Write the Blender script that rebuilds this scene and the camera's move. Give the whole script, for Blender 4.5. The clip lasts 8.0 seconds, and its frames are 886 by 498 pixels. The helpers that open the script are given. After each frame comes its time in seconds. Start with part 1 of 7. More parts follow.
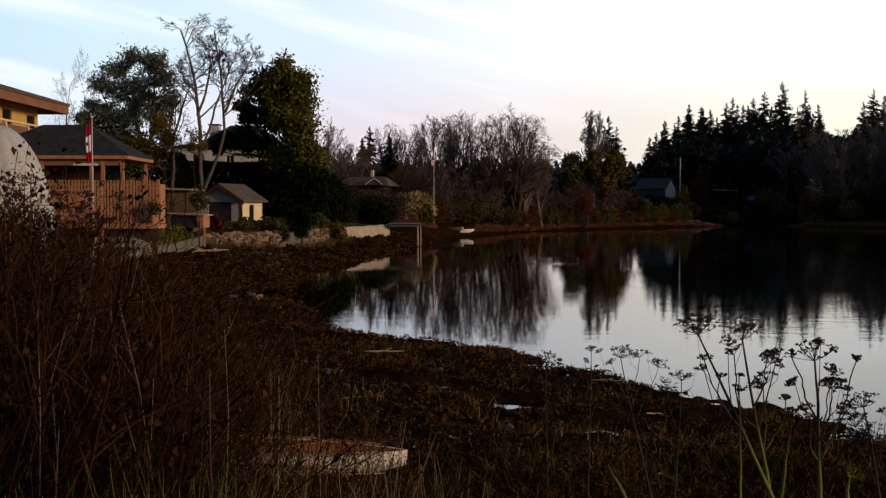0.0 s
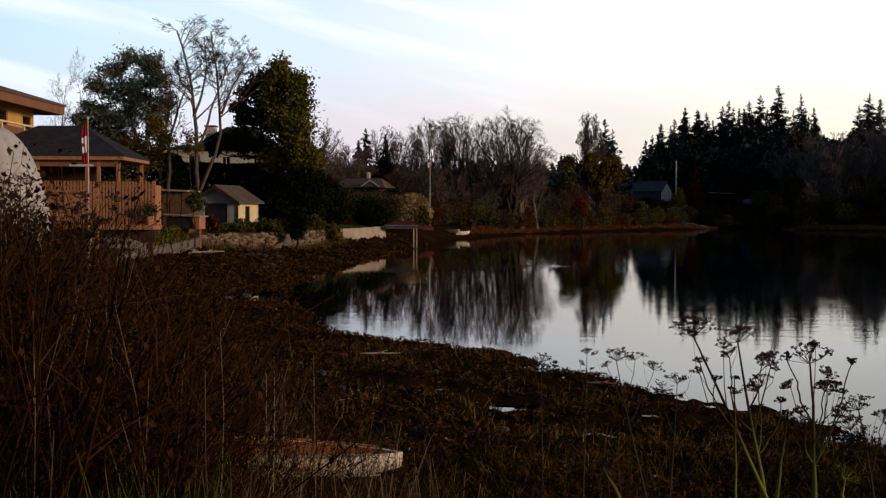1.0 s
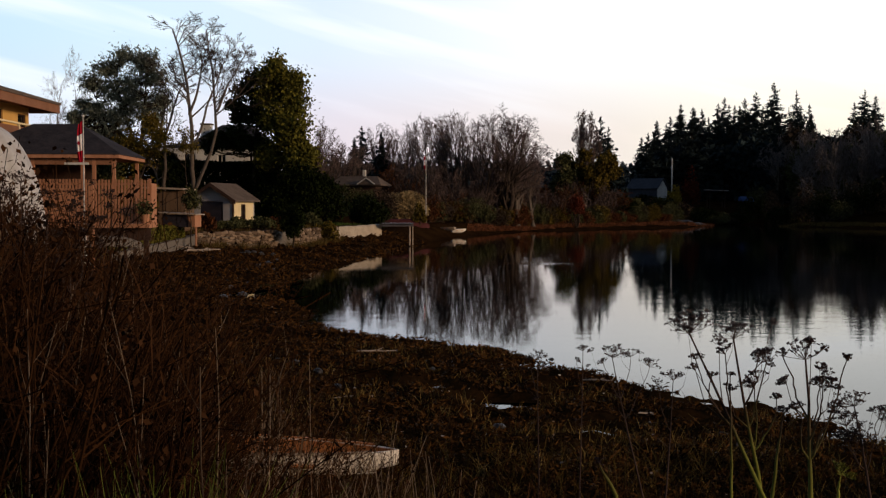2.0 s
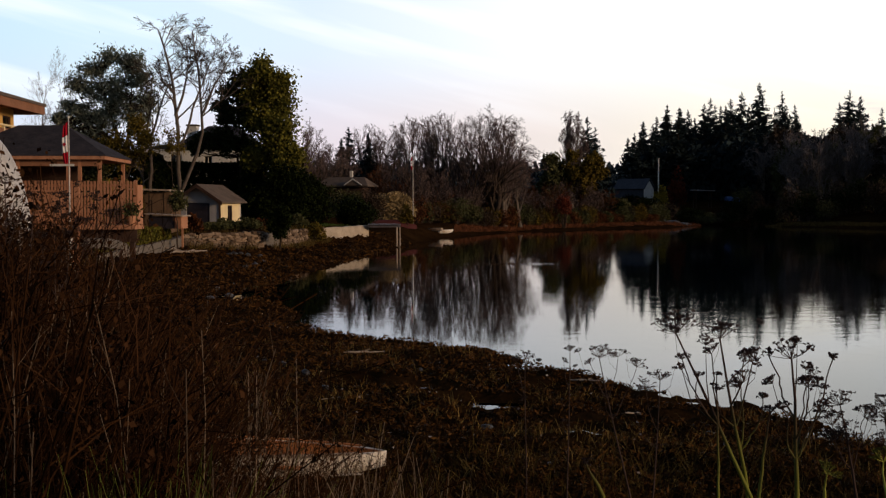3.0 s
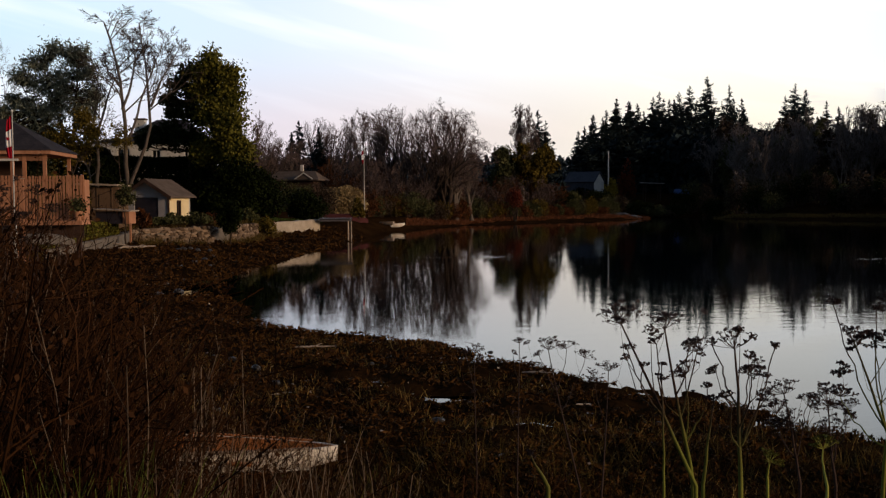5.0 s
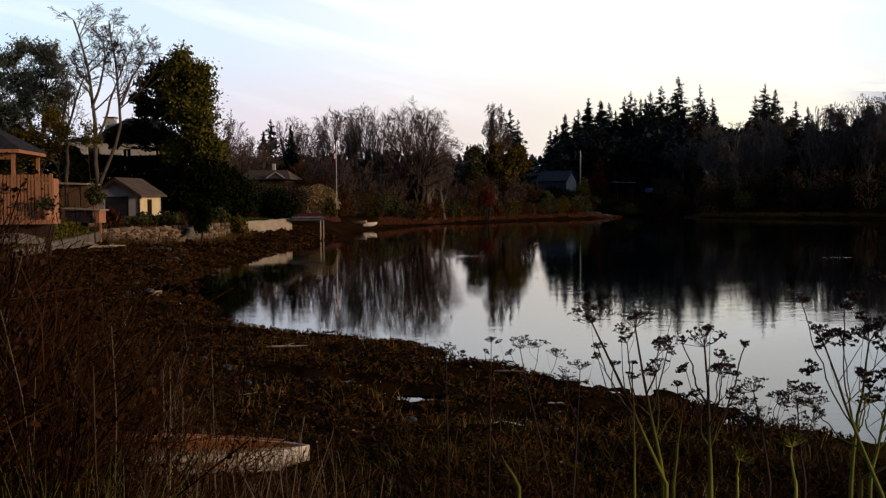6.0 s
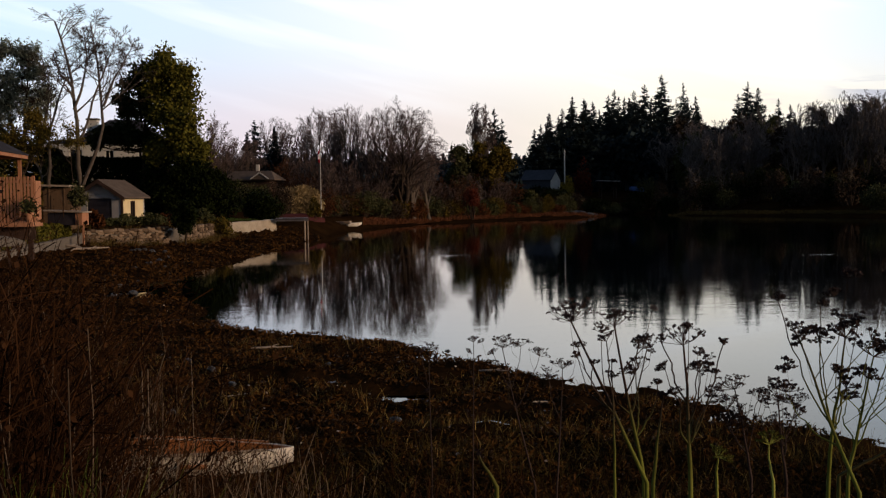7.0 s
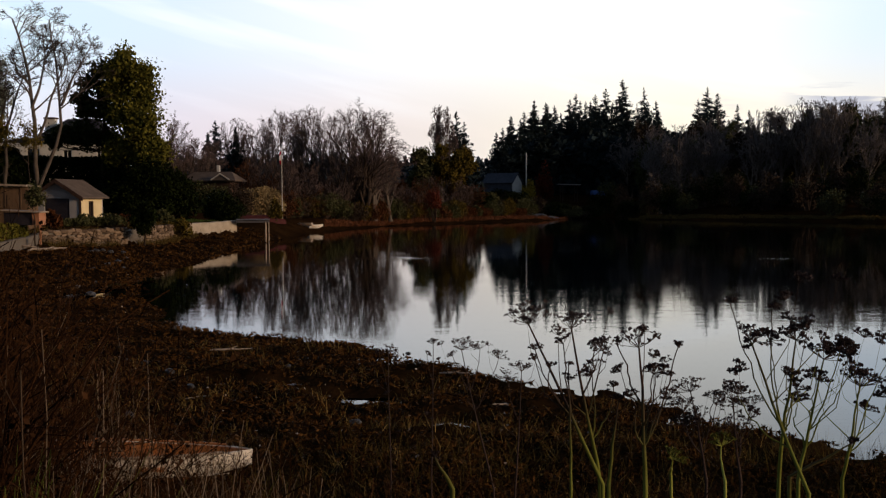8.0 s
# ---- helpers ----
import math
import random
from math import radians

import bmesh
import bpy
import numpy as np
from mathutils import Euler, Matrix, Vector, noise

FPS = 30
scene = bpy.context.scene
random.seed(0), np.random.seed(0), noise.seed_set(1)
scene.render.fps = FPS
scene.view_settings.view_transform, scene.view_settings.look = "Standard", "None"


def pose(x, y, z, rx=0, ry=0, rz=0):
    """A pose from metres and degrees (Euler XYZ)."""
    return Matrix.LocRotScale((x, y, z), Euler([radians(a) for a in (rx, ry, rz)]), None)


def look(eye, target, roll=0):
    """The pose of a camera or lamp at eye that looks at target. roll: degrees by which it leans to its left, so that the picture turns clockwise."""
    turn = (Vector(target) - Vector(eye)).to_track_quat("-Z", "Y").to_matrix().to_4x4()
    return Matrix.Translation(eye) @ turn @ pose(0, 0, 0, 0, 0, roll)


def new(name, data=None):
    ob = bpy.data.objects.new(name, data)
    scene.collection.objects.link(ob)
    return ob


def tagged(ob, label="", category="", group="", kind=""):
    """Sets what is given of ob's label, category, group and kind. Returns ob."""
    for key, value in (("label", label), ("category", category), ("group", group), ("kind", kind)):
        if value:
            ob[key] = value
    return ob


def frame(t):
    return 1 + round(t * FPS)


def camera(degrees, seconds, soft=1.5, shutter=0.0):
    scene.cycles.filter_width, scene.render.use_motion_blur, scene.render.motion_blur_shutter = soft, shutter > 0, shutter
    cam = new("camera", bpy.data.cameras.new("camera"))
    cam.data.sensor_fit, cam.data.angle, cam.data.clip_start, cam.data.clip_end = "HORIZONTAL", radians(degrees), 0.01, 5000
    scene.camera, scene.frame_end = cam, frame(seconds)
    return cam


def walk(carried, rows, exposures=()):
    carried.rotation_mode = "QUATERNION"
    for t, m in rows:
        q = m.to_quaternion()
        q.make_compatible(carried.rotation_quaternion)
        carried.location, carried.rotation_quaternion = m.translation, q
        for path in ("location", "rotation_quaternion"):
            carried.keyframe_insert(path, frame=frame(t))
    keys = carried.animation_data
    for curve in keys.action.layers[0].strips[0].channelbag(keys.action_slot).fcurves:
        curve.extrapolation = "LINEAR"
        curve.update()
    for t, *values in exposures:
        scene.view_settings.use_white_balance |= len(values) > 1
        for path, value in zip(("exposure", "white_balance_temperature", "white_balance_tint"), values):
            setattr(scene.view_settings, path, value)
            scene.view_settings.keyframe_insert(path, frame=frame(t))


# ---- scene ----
# Camera: hand-held pan to the right from the top of a bank above a tidal bay.
cam = camera(44.06, 8.0, soft=1.3)
PATH = [
    (0, pose(0.0000, 0.0000, 3.0000, 87.700, 0.000, 0.000)),
    (0.5, pose(-0.0027, -0.0049, 2.9985, 87.737, -0.145, -0.156)),
    (1, pose(-0.0004, -0.0004, 2.9995, 87.810, -0.180, -0.207)),
    (1.5, pose(0.0011, 0.0020, 2.9973, 87.676, -0.136, -0.233)),
    (3, pose(0.0032, 0.0073, 2.9968, 87.729, 0.063, -1.089)),
    (3.5, pose(0.0066, 0.0091, 2.9972, 87.709, 0.151, -1.519)),
    (4, pose(0.0107, 0.0087, 2.9959, 87.738, 0.186, -2.318)),
    (4.5, pose(0.0185, 0.0163, 2.9930, 87.511, 0.340, -2.846)),
    (6, pose(0.0277, 0.0331, 2.9923, 87.330, 0.330, -5.051)),
    (6.5, pose(0.0404, 0.0435, 2.9907, 87.306, 0.553, -5.290)),
    (7, pose(0.0476, 0.0462, 2.9905, 87.311, 0.694, -5.851)),
    (7.5, pose(0.0508, 0.0402, 2.9920, 87.491, 0.535, -6.842)),
    (8, pose(0.0560, 0.0403, 2.9898, 87.423, 0.294, -7.843)),
]
walk(cam, PATH)

# ---- light ----
SUN_BEARING, SUN_ELEVATION = 118.0, 10.0      # degrees clockwise from +y, degrees up
sun = new("sun", bpy.data.lights.new("sun", "SUN"))
sun.data.energy, sun.data.angle, sun.data.color = 2.1, radians(9), (1.0, 0.68, 0.42)
sb, se = radians(SUN_BEARING), radians(SUN_ELEVATION)
toward = Vector((math.sin(sb) * math.cos(se), math.cos(sb) * math.cos(se), math.sin(se)))
sun.matrix_world = look(toward * 100, (0, 0, 0))
scene.view_settings.exposure = 0.0


def build_world():
    w = bpy.data.worlds.new("evening_sky")
    scene.world = w
    w.use_nodes = True
    nt = w.node_tree
    nt.nodes.clear()
    n, l = nt.nodes.new, nt.links.new
    out, bg = n("ShaderNodeOutputWorld"), n("ShaderNodeBackground")
    sky = n("ShaderNodeTexSky")
    sky.sky_type, sky.sun_disc = "NISHITA", False
    sky.sun_elevation, sky.sun_rotation = se, sb
    sky.air_density, sky.dust_density, sky.ozone_density = 1.0, 0.8, 1.6
    co, sep = n("ShaderNodeTexCoord"), n("ShaderNodeSeparateXYZ")
    l(co.outputs["Generated"], sep.inputs[0])

    def math_node(op, a, b, c=None, clamp=False):
        q = n("ShaderNodeMath")
        q.operation, q.use_clamp = op, clamp
        for i, v in enumerate((a, b, c)):
            if v is None:
                continue
            if isinstance(v, (int, float)):
                q.inputs[i].default_value = v
            else:
                l(v, q.inputs[i])
        return q.outputs[0]

    def ramp_node(source, stops):
        q = n("ShaderNodeValToRGB")
        e = q.color_ramp.elements
        e[0].position, e[0].color = stops[0][0], (*stops[0][1], 1)
        e[1].position, e[1].color = stops[-1][0], (*stops[-1][1], 1)
        for at, c in stops[1:-1]:
            e.new(at).color = (*c, 1)
        l(source, q.inputs[0])
        return q.outputs[0]

    def range_node(source, a, b, lo=0.0, hi=1.0):
        q = n("ShaderNodeMapRange")
        q.interpolation_type = "SMOOTHSTEP"
        for i, v in enumerate((a, b, lo, hi)):
            q.inputs[i + 1].default_value = v
        l(source, q.inputs[0])
        return q.outputs[0]

    def mix_node(f, a, b):
        q = n("ShaderNodeMix")
        q.data_type = "RGBA"
        for i, v in ((0, f), (6, a), (7, b)):
            if isinstance(v, tuple):
                q.inputs[i].default_value = (*v, 1)
            else:
                l(v, q.inputs[i])
        return q.outputs[2]

    # across the view: blue on one hand, white ahead, cream towards the afterglow
    across = math_node("MULTIPLY_ADD", sep.outputs["X"], 0.5, 0.5)
    upper = ramp_node(across, [(0.25, (5.0, 6.8, 8.6)), (0.31, (5.7, 7.6, 8.9)), (0.38, (6.5, 8.1, 9.3)), (0.45, (6.9, 8.0, 9.4)), (0.51, (8.2, 8.8, 9.7)), (0.56, (9.6, 9.8, 10.0)), (0.62, (10.2, 10.1, 9.8)), (0.69, (9.6, 9.7, 9.5)), (0.74, (7.4, 8.5, 9.7)), (0.85, (6.0, 7.2, 8.8))])
    lower = ramp_node(across, [(0.25, (6.0, 7.0, 8.4)), (0.36, (7.2, 7.5, 8.5)), (0.45, (7.4, 6.7, 7.4)), (0.52, (7.8, 6.9, 6.9)), (0.58, (8.2, 7.4, 6.8)), (0.64, (9.3, 8.6, 7.1)), (0.71, (9.3, 8.5, 7.2)), (0.85, (8.0, 7.3, 6.8))])
    ahead = mix_node(range_node(sep.outputs["Z"], 0.055, 0.15), lower, upper)
    # thin cloud in long streaks that slope down to the right
    slope = n("ShaderNodeCombineXYZ")
    l(math_node("MULTIPLY", sep.outputs["X"], 1.4), slope.inputs[0])
    l(math_node("MULTIPLY", math_node("MULTIPLY_ADD", sep.outputs["X"], 0.24, sep.outputs["Z"]), 13.0), slope.inputs[1])
    noi = n("ShaderNodeTexNoise")
    noi.inputs["Scale"].default_value, noi.inputs["Detail"].default_value = 2.1, 4.0
    noi.inputs["Roughness"].default_value = 0.45
    l(slope.outputs[0], noi.inputs["Vector"])
    streak = range_node(noi.outputs["Fac"], 0.47, 0.68, 0.0, 0.65)
    ahead = mix_node(math_node("MULTIPLY", streak, range_node(sep.outputs["Z"], 0.06, 0.12)), ahead, (9.6, 9.9, 10.2))
    # overhead the cloud thins and dims to grey-blue
    hue = ramp_node(sep.outputs["Z"], [(0.16, (8.5, 8.9, 9.8)), (0.3, (4.9, 5.6, 6.8)), (0.55, (1.5, 1.8, 2.4)), (1.0, (0.9, 1.1, 1.5))])
    tone = mix_node(range_node(sep.outputs["Z"], 0.19, 0.34), ahead, hue)
    fac = math_node("ADD", range_node(sep.outputs["Z"], 0.4, 0.16, 0.62, 0.97), math_node("MULTIPLY", streak, 0.3), None, True)
    # the glow lies ahead and to the right; the sky behind is dim
    glow = n("ShaderNodeVectorMath")
    glow.operation = "DOT_PRODUCT"
    glow.inputs[1].default_value = (0.5, 0.866, 0.0)
    l(co.outputs["Generated"], glow.inputs[0])
    dim = n("ShaderNodeMapRange")
    dim.interpolation_type = "SMOOTHSTEP"
    dim.inputs[1].default_value, dim.inputs[2].default_value = -0.5, 0.7
    dim.inputs[3].default_value, dim.inputs[4].default_value = 0.16, 1.0
    l(glow.outputs["Value"], dim.inputs[0])
    lit = n("ShaderNodeVectorMath")
    lit.operation = "SCALE"
    l(tone, lit.inputs[0])
    l(dim.outputs[0], lit.inputs["Scale"])
    blue = n("ShaderNodeVectorMath")
    blue.operation = "MULTIPLY"
    blue.inputs[1].default_value = (1.0, 1.1, 1.25)
    l(sky.outputs[0], blue.inputs[0])
    cloud = mix_node(fac, blue.outputs[0], lit.outputs[0])
    # a low bank of grey-violet cloud far to the right
    mb = n("ShaderNodeMapping")
    mb.inputs["Scale"].default_value = (4.0, 4.0, 38.0)
    l(co.outputs["Generated"], mb.inputs[0])
    nb = n("ShaderNodeTexNoise")
    nb.inputs["Scale"].default_value, nb.inputs["Detail"].default_value = 2.2, 5.0
    l(mb.outputs[0], nb.inputs["Vector"])
    lump = math_node("MULTIPLY_ADD", math_node("SUBTRACT", nb.outputs["Fac"], 0.5), 0.09, sep.outputs["Z"])
    solid_bank = math_node("MULTIPLY", math_node("MULTIPLY", range_node(lump, 0.09, 0.083), range_node(lump, 0.064, 0.074)), range_node(sep.outputs["X"], 0.41, 0.46))
    flecks = math_node("MULTIPLY", math_node("MULTIPLY", range_node(nb.outputs["Fac"], 0.58, 0.66), range_node(sep.outputs["X"], 0.36, 0.41)), range_node(sep.outputs["Z"], 0.105, 0.09, 0.0, 0.6))
    amount = math_node("MULTIPLY", math_node("MAXIMUM", solid_bank, flecks), 0.8)
    bank = mix_node(amount, cloud, (4.4, 4.6, 5.6))
    l(bank, bg.inputs["Color"])
    bg.inputs["Strength"].default_value = 0.115
    l(bg.outputs[0], out.inputs[0])


build_world()

# ---- materials ----


def mat(name, dark, light, scale=3.0, rough=0.85, bump=0.3, fine=40.0, island=0.0, metallic=0.0, spec=0.02, vary=0.0, bump_dist=0.02, stretch=(1, 1, 1)):
    """Two-scale procedural surface between two base colours."""
    m = bpy.data.materials.new(name)
    m.use_nodes = True
    nt = m.node_tree
    n, l = nt.nodes.new, nt.links.new
    p = nt.nodes["Principled BSDF"]
    co, mp = n("ShaderNodeTexCoord"), n("ShaderNodeMapping")
    mp.inputs["Scale"].default_value = stretch
    l(co.outputs["Object"], mp.inputs[0])
    a, b = n("ShaderNodeTexNoise"), n("ShaderNodeTexNoise")
    a.inputs["Scale"].default_value, a.inputs["Detail"].default_value = scale, 4.0
    b.inputs["Scale"].default_value, b.inputs["Detail"].default_value = fine, 3.0
    l(mp.outputs[0], a.inputs["Vector"])
    l(mp.outputs[0], b.inputs["Vector"])
    mixf = n("ShaderNodeMix")
    mixf.inputs[0].default_value = 0.4
    l(a.outputs["Fac"], mixf.inputs[2])
    l(b.outputs["Fac"], mixf.inputs[3])
    val = mixf.outputs[0]
    if island:
        geo = n("ShaderNodeNewGeometry")
        mi = n("ShaderNodeMix")
        mi.inputs[0].default_value = island
        l(val, mi.inputs[2])
        l(geo.outputs["Random Per Island"], mi.inputs[3])
        val = mi.outputs[0]
    if vary:
        info, mo = n("ShaderNodeObjectInfo"), n("ShaderNodeMix")
        mo.inputs[0].default_value = vary
        l(val, mo.inputs[2])
        l(info.outputs["Random"], mo.inputs[3])
        val = mo.outputs[0]
    ramp = n("ShaderNodeValToRGB")
    e = ramp.color_ramp.elements
    wide = 0.28 if not island else 0.15
    e[0].position, e[1].position = wide, 1 - wide
    e[0].color, e[1].color = (*dark, 1), (*light, 1)
    l(val, ramp.inputs[0])
    l(ramp.outputs[0], p.inputs["Base Color"])
    p.inputs["Roughness"].default_value, p.inputs["Metallic"].default_value = rough, metallic
    p.inputs["Specular IOR Level"].default_value = spec
    if bump:
        bu = n("ShaderNodeBump")
        bu.inputs["Strength"].default_value, bu.inputs["Distance"].default_value = bump, bump_dist
        l(mixf.outputs[0], bu.inputs["Height"])
        l(bu.outputs[0], p.inputs["Normal"])
    return m


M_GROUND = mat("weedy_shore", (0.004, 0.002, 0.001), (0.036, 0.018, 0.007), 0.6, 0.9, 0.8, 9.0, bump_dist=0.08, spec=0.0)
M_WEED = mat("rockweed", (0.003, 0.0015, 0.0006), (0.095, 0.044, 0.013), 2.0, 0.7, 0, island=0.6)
M_BARK = mat("grey_bark", (0.075, 0.06, 0.05), (0.21, 0.18, 0.155), 3.0, 0.9, 0.5, 30)
M_DARKBARK = mat("dark_bark", (0.02, 0.015, 0.012), (0.075, 0.056, 0.045), 3.0, 0.9, 0.4, 30)
M_GREYBARK = mat("weathered_grey_bark", (0.045, 0.036, 0.03), (0.15, 0.125, 0.105), 3.0, 0.9, 0.5, 30)
# far twigs: haze over the water put in as a paler grey
M_HAZETWIG = mat("haze_grey_twigs", (0.085, 0.074, 0.075), (0.24, 0.212, 0.21), 0.4, 0.9, 0, 5)
M_SEDGE = mat("ochre_sedge", (0.05, 0.035, 0.011), (0.15, 0.105, 0.035), 0.5, 0.8, 0, 5, island=0.6)
M_GOLD = mat("golden_leaves", (0.16, 0.11, 0.014), (0.42, 0.29, 0.04), 0.8, 0.7, 0, 6, island=0.6)
M_PALESTEM = mat("bleached_stalks", (0.05, 0.034, 0.022), (0.27, 0.2, 0.14), 3.0, 0.8, 0, 20, island=0.5)
M_FRESHGRASS = mat("green_grass", (0.05, 0.07, 0.01), (0.18, 0.22, 0.045), 2.0, 0.7, 0, 9, island=0.7)
M_TWIG = mat("brown_twigs", (0.06, 0.043, 0.041), (0.19, 0.138, 0.13), 0.4, 0.9, 0, 5)
M_FIR = mat("fir_needles", (0.004, 0.008, 0.01), (0.022, 0.037, 0.04), 0.3, 0.8, 0, 4, island=0.5, spec=0.1)
M_EVERGREEN = mat("dark_evergreen_leaves", (0.003, 0.006, 0.0015), (0.016, 0.022, 0.005), 0.8, 0.6, 0, 6, island=0.5)
M_LEATHER = mat("leathery_leaves", (0.01, 0.017, 0.006), (0.055, 0.062, 0.024), 0.8, 0.5, 0, 6, island=0.5)
M_OLIVE = mat("olive_leaves", (0.022, 0.026, 0.01), (0.105, 0.104, 0.044), 0.7, 0.6, 0, 6, island=0.5)
M_SILVER = mat("grey_green_leaves", (0.06, 0.075, 0.05), (0.3, 0.32, 0.24), 0.7, 0.55, 0, 6, island=0.5, spec=0.2)
M_MOSSY = mat("yellow_green_leaves", (0.028, 0.032, 0.006), (0.17, 0.155, 0.028), 0.8, 0.6, 0, 6, island=0.5)
M_YELLOW = mat("yellowing_leaves", (0.04, 0.03, 0.007), (0.15, 0.11, 0.02), 0.8, 0.7, 0, 6, island=0.6)
M_RUSSET = mat("russet_leaves", (0.03, 0.012, 0.006), (0.13, 0.05, 0.02), 0.5, 0.8, 0, 5, island=0.6)
M_UMBER = mat("umber_leaves", (0.016, 0.011, 0.008), (0.075, 0.055, 0.04), 0.5, 0.8, 0, 5, island=0.6)
M_REDSEDGE = mat("rusty_sedge", (0.06, 0.022, 0.011), (0.21, 0.085, 0.04), 0.4, 0.8, 0, 5, island=0.6)
M_SLATE_SHADE = mat("blue_grey_roof_wall_shade", (0.04, 0.045, 0.055), (0.085, 0.09, 0.11), 2.0, 0.8, 0.4, 12)
M_DIMWOOD = mat("weathered_tan_boards", (0.09, 0.058, 0.036), (0.17, 0.11, 0.07), 1.2, 0.8, 0.3, 20, stretch=(4, 4, 0.6))
M_RED = mat("red_leaves", (0.05, 0.012, 0.008), (0.17, 0.04, 0.02), 0.8, 0.7, 0, 6, island=0.6)
M_TAN = mat("tan_reed", (0.18, 0.13, 0.06), (0.4, 0.3, 0.16), 1.0, 0.8, 0, 6, island=0.6)
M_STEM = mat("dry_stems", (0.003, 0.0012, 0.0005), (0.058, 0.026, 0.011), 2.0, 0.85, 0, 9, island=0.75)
M_GRASS = mat("grass_blades", (0.008, 0.006, 0.002), (0.105, 0.072, 0.02), 2.0, 0.7, 0, 9, island=0.7)
M_SALT = mat("salt_grass", (0.014, 0.009, 0.003), (0.24, 0.165, 0.055), 1.2, 0.8, 0, 9, island=0.7)
M_LAWN = mat("lawn", (0.03, 0.05, 0.012), (0.06, 0.09, 0.025), 2.0, 0.85, 0.6, 30)
M_GREENSTEM = mat("green_stalk", (0.22, 0.24, 0.04), (0.4, 0.4, 0.1), 6.0, 0.5, 0.1, 60)
M_BROWNSTEM = mat("brown_stalk", (0.03, 0.02, 0.018), (0.08, 0.055, 0.045), 6.0, 0.7, 0.1, 60)
M_SEED = mat("seed_heads", (0.02, 0.014, 0.014), (0.08, 0.055, 0.05), 9.0, 0.8, 0, 60, island=0.6)
M_CEDAR = mat("cedar_boards", (0.28, 0.125, 0.068), (0.47, 0.24, 0.145), 1.2, 0.8, 0.3, 20, stretch=(4, 4, 0.6))
M_YELLOWWALL = mat("ochre_stucco", (0.50, 0.29, 0.08), (0.66, 0.40, 0.13), 1.0, 0.85, 0.3, 30)
M_FASCIA = mat("brown_fascia", (0.16, 0.075, 0.045), (0.3, 0.15, 0.09), 1.0, 0.7, 0.2, 25)
M_ROOFDARK = mat("dark_shingles", (0.02, 0.02, 0.026), (0.06, 0.055, 0.06), 2.0, 0.9, 0.8, 12)
M_ROOFBROWN = mat("brown_shingles", (0.07, 0.055, 0.046), (0.155, 0.12, 0.098), 2.0, 0.9, 0.8, 12)
M_WHITE = mat("white_paint", (0.45, 0.43, 0.39), (0.68, 0.66, 0.61), 1.5, 0.6, 0.1, 20, spec=0.3)
M_CREAM = mat("cream_siding", (0.62, 0.5, 0.27), (0.8, 0.66, 0.4), 1.2, 0.7, 0.2, 20, spec=0.3)
M_GREYWALL = mat("grey_siding", (0.28, 0.27, 0.28), (0.42, 0.4, 0.4), 1.2, 0.8, 0.2, 20)
M_DARKWOOD_SHADE = mat("dark_wood_and_shade", (0.012, 0.01, 0.016), (0.035, 0.03, 0.04), 1.5, 0.6, 0.2, 12, spec=0.3)
M_TRIM = mat("dark_trim", (0.03, 0.018, 0.014), (0.08, 0.05, 0.04), 2, 0.7, 0.1, 20)
M_TARP = mat("white_tarp", (0.32, 0.31, 0.3), (0.5, 0.49, 0.48), 1.2, 0.55, 0.4, 6, bump_dist=0.05, spec=0.3)
M_CONCRETE = mat("weathered_concrete", (0.09, 0.078, 0.066), (0.2, 0.175, 0.15), 0.6, 0.9, 0.5, 22)
M_RENDER = mat("pale_render", (0.24, 0.2, 0.155), (0.5, 0.43, 0.34), 1.5, 0.85, 0.4, 16)
M_STONE = mat("rubble_stone", (0.075, 0.052, 0.036), (0.235, 0.17, 0.12), 2.5, 0.9, 0.6, 16, vary=0.55)
M_STEEL = mat("galvanised_pole", (0.3, 0.29, 0.28), (0.45, 0.44, 0.42), 3, 0.45, 0.05, 20, metallic=0.6, spec=0.3)
M_FLAGRED = mat("red_cloth", (0.3, 0.008, 0.022), (0.45, 0.018, 0.035), 4, 0.8, 0.1, 60)
M_FLAGWHITE = mat("white_cloth", (0.7, 0.7, 0.7), (0.85, 0.85, 0.85), 4, 0.8, 0.1, 60)
M_DOCK = mat("wet_dock_boards", (0.05, 0.048, 0.06), (0.13, 0.125, 0.145), 2, 0.5, 0.3, 20, spec=0.3)
M_MAROON = mat("maroon_cover", (0.035, 0.012, 0.014), (0.09, 0.03, 0.03), 2, 0.7, 0.3, 12)
M_BOATWHITE = mat("chalky_white_hull", (0.6, 0.55, 0.48), (0.86, 0.81, 0.74), 2.5, 0.6, 0.2, 18, spec=0.3)
M_BOATWOOD = mat("varnished_brown_wood", (0.3, 0.1, 0.03), (0.62, 0.25, 0.075), 2.0, 0.5, 0.2, 24, stretch=(1, 6, 6), spec=0.3)
M_BLUE = mat("blue_cover", (0.02, 0.06, 0.2), (0.05, 0.12, 0.35), 2, 0.5, 0.2, 12, spec=0.3)
M_ROCK = mat("wet_rock", (0.012, 0.01, 0.009), (0.06, 0.052, 0.046), 3, 0.5, 0.6, 20, spec=0.3)
M_MUD = mat("wet_mud", (0.02, 0.016, 0.018), (0.055, 0.045, 0.05), 3, 0.33, 0.5, 24, spec=0.5)
M_DRIFT = mat("bleached_driftwood", (0.2, 0.15, 0.11), (0.5, 0.42, 0.35), 4, 0.8, 0.4, 40)
# bluish base colour: the distance haze is put into the leaves
M_HAZERIDGE = mat("haze_tinted_trees", (0.02, 0.035, 0.05), (0.045, 0.065, 0.085), 0.05, 0.9, 0, 0.6, island=0.4, spec=0.0)


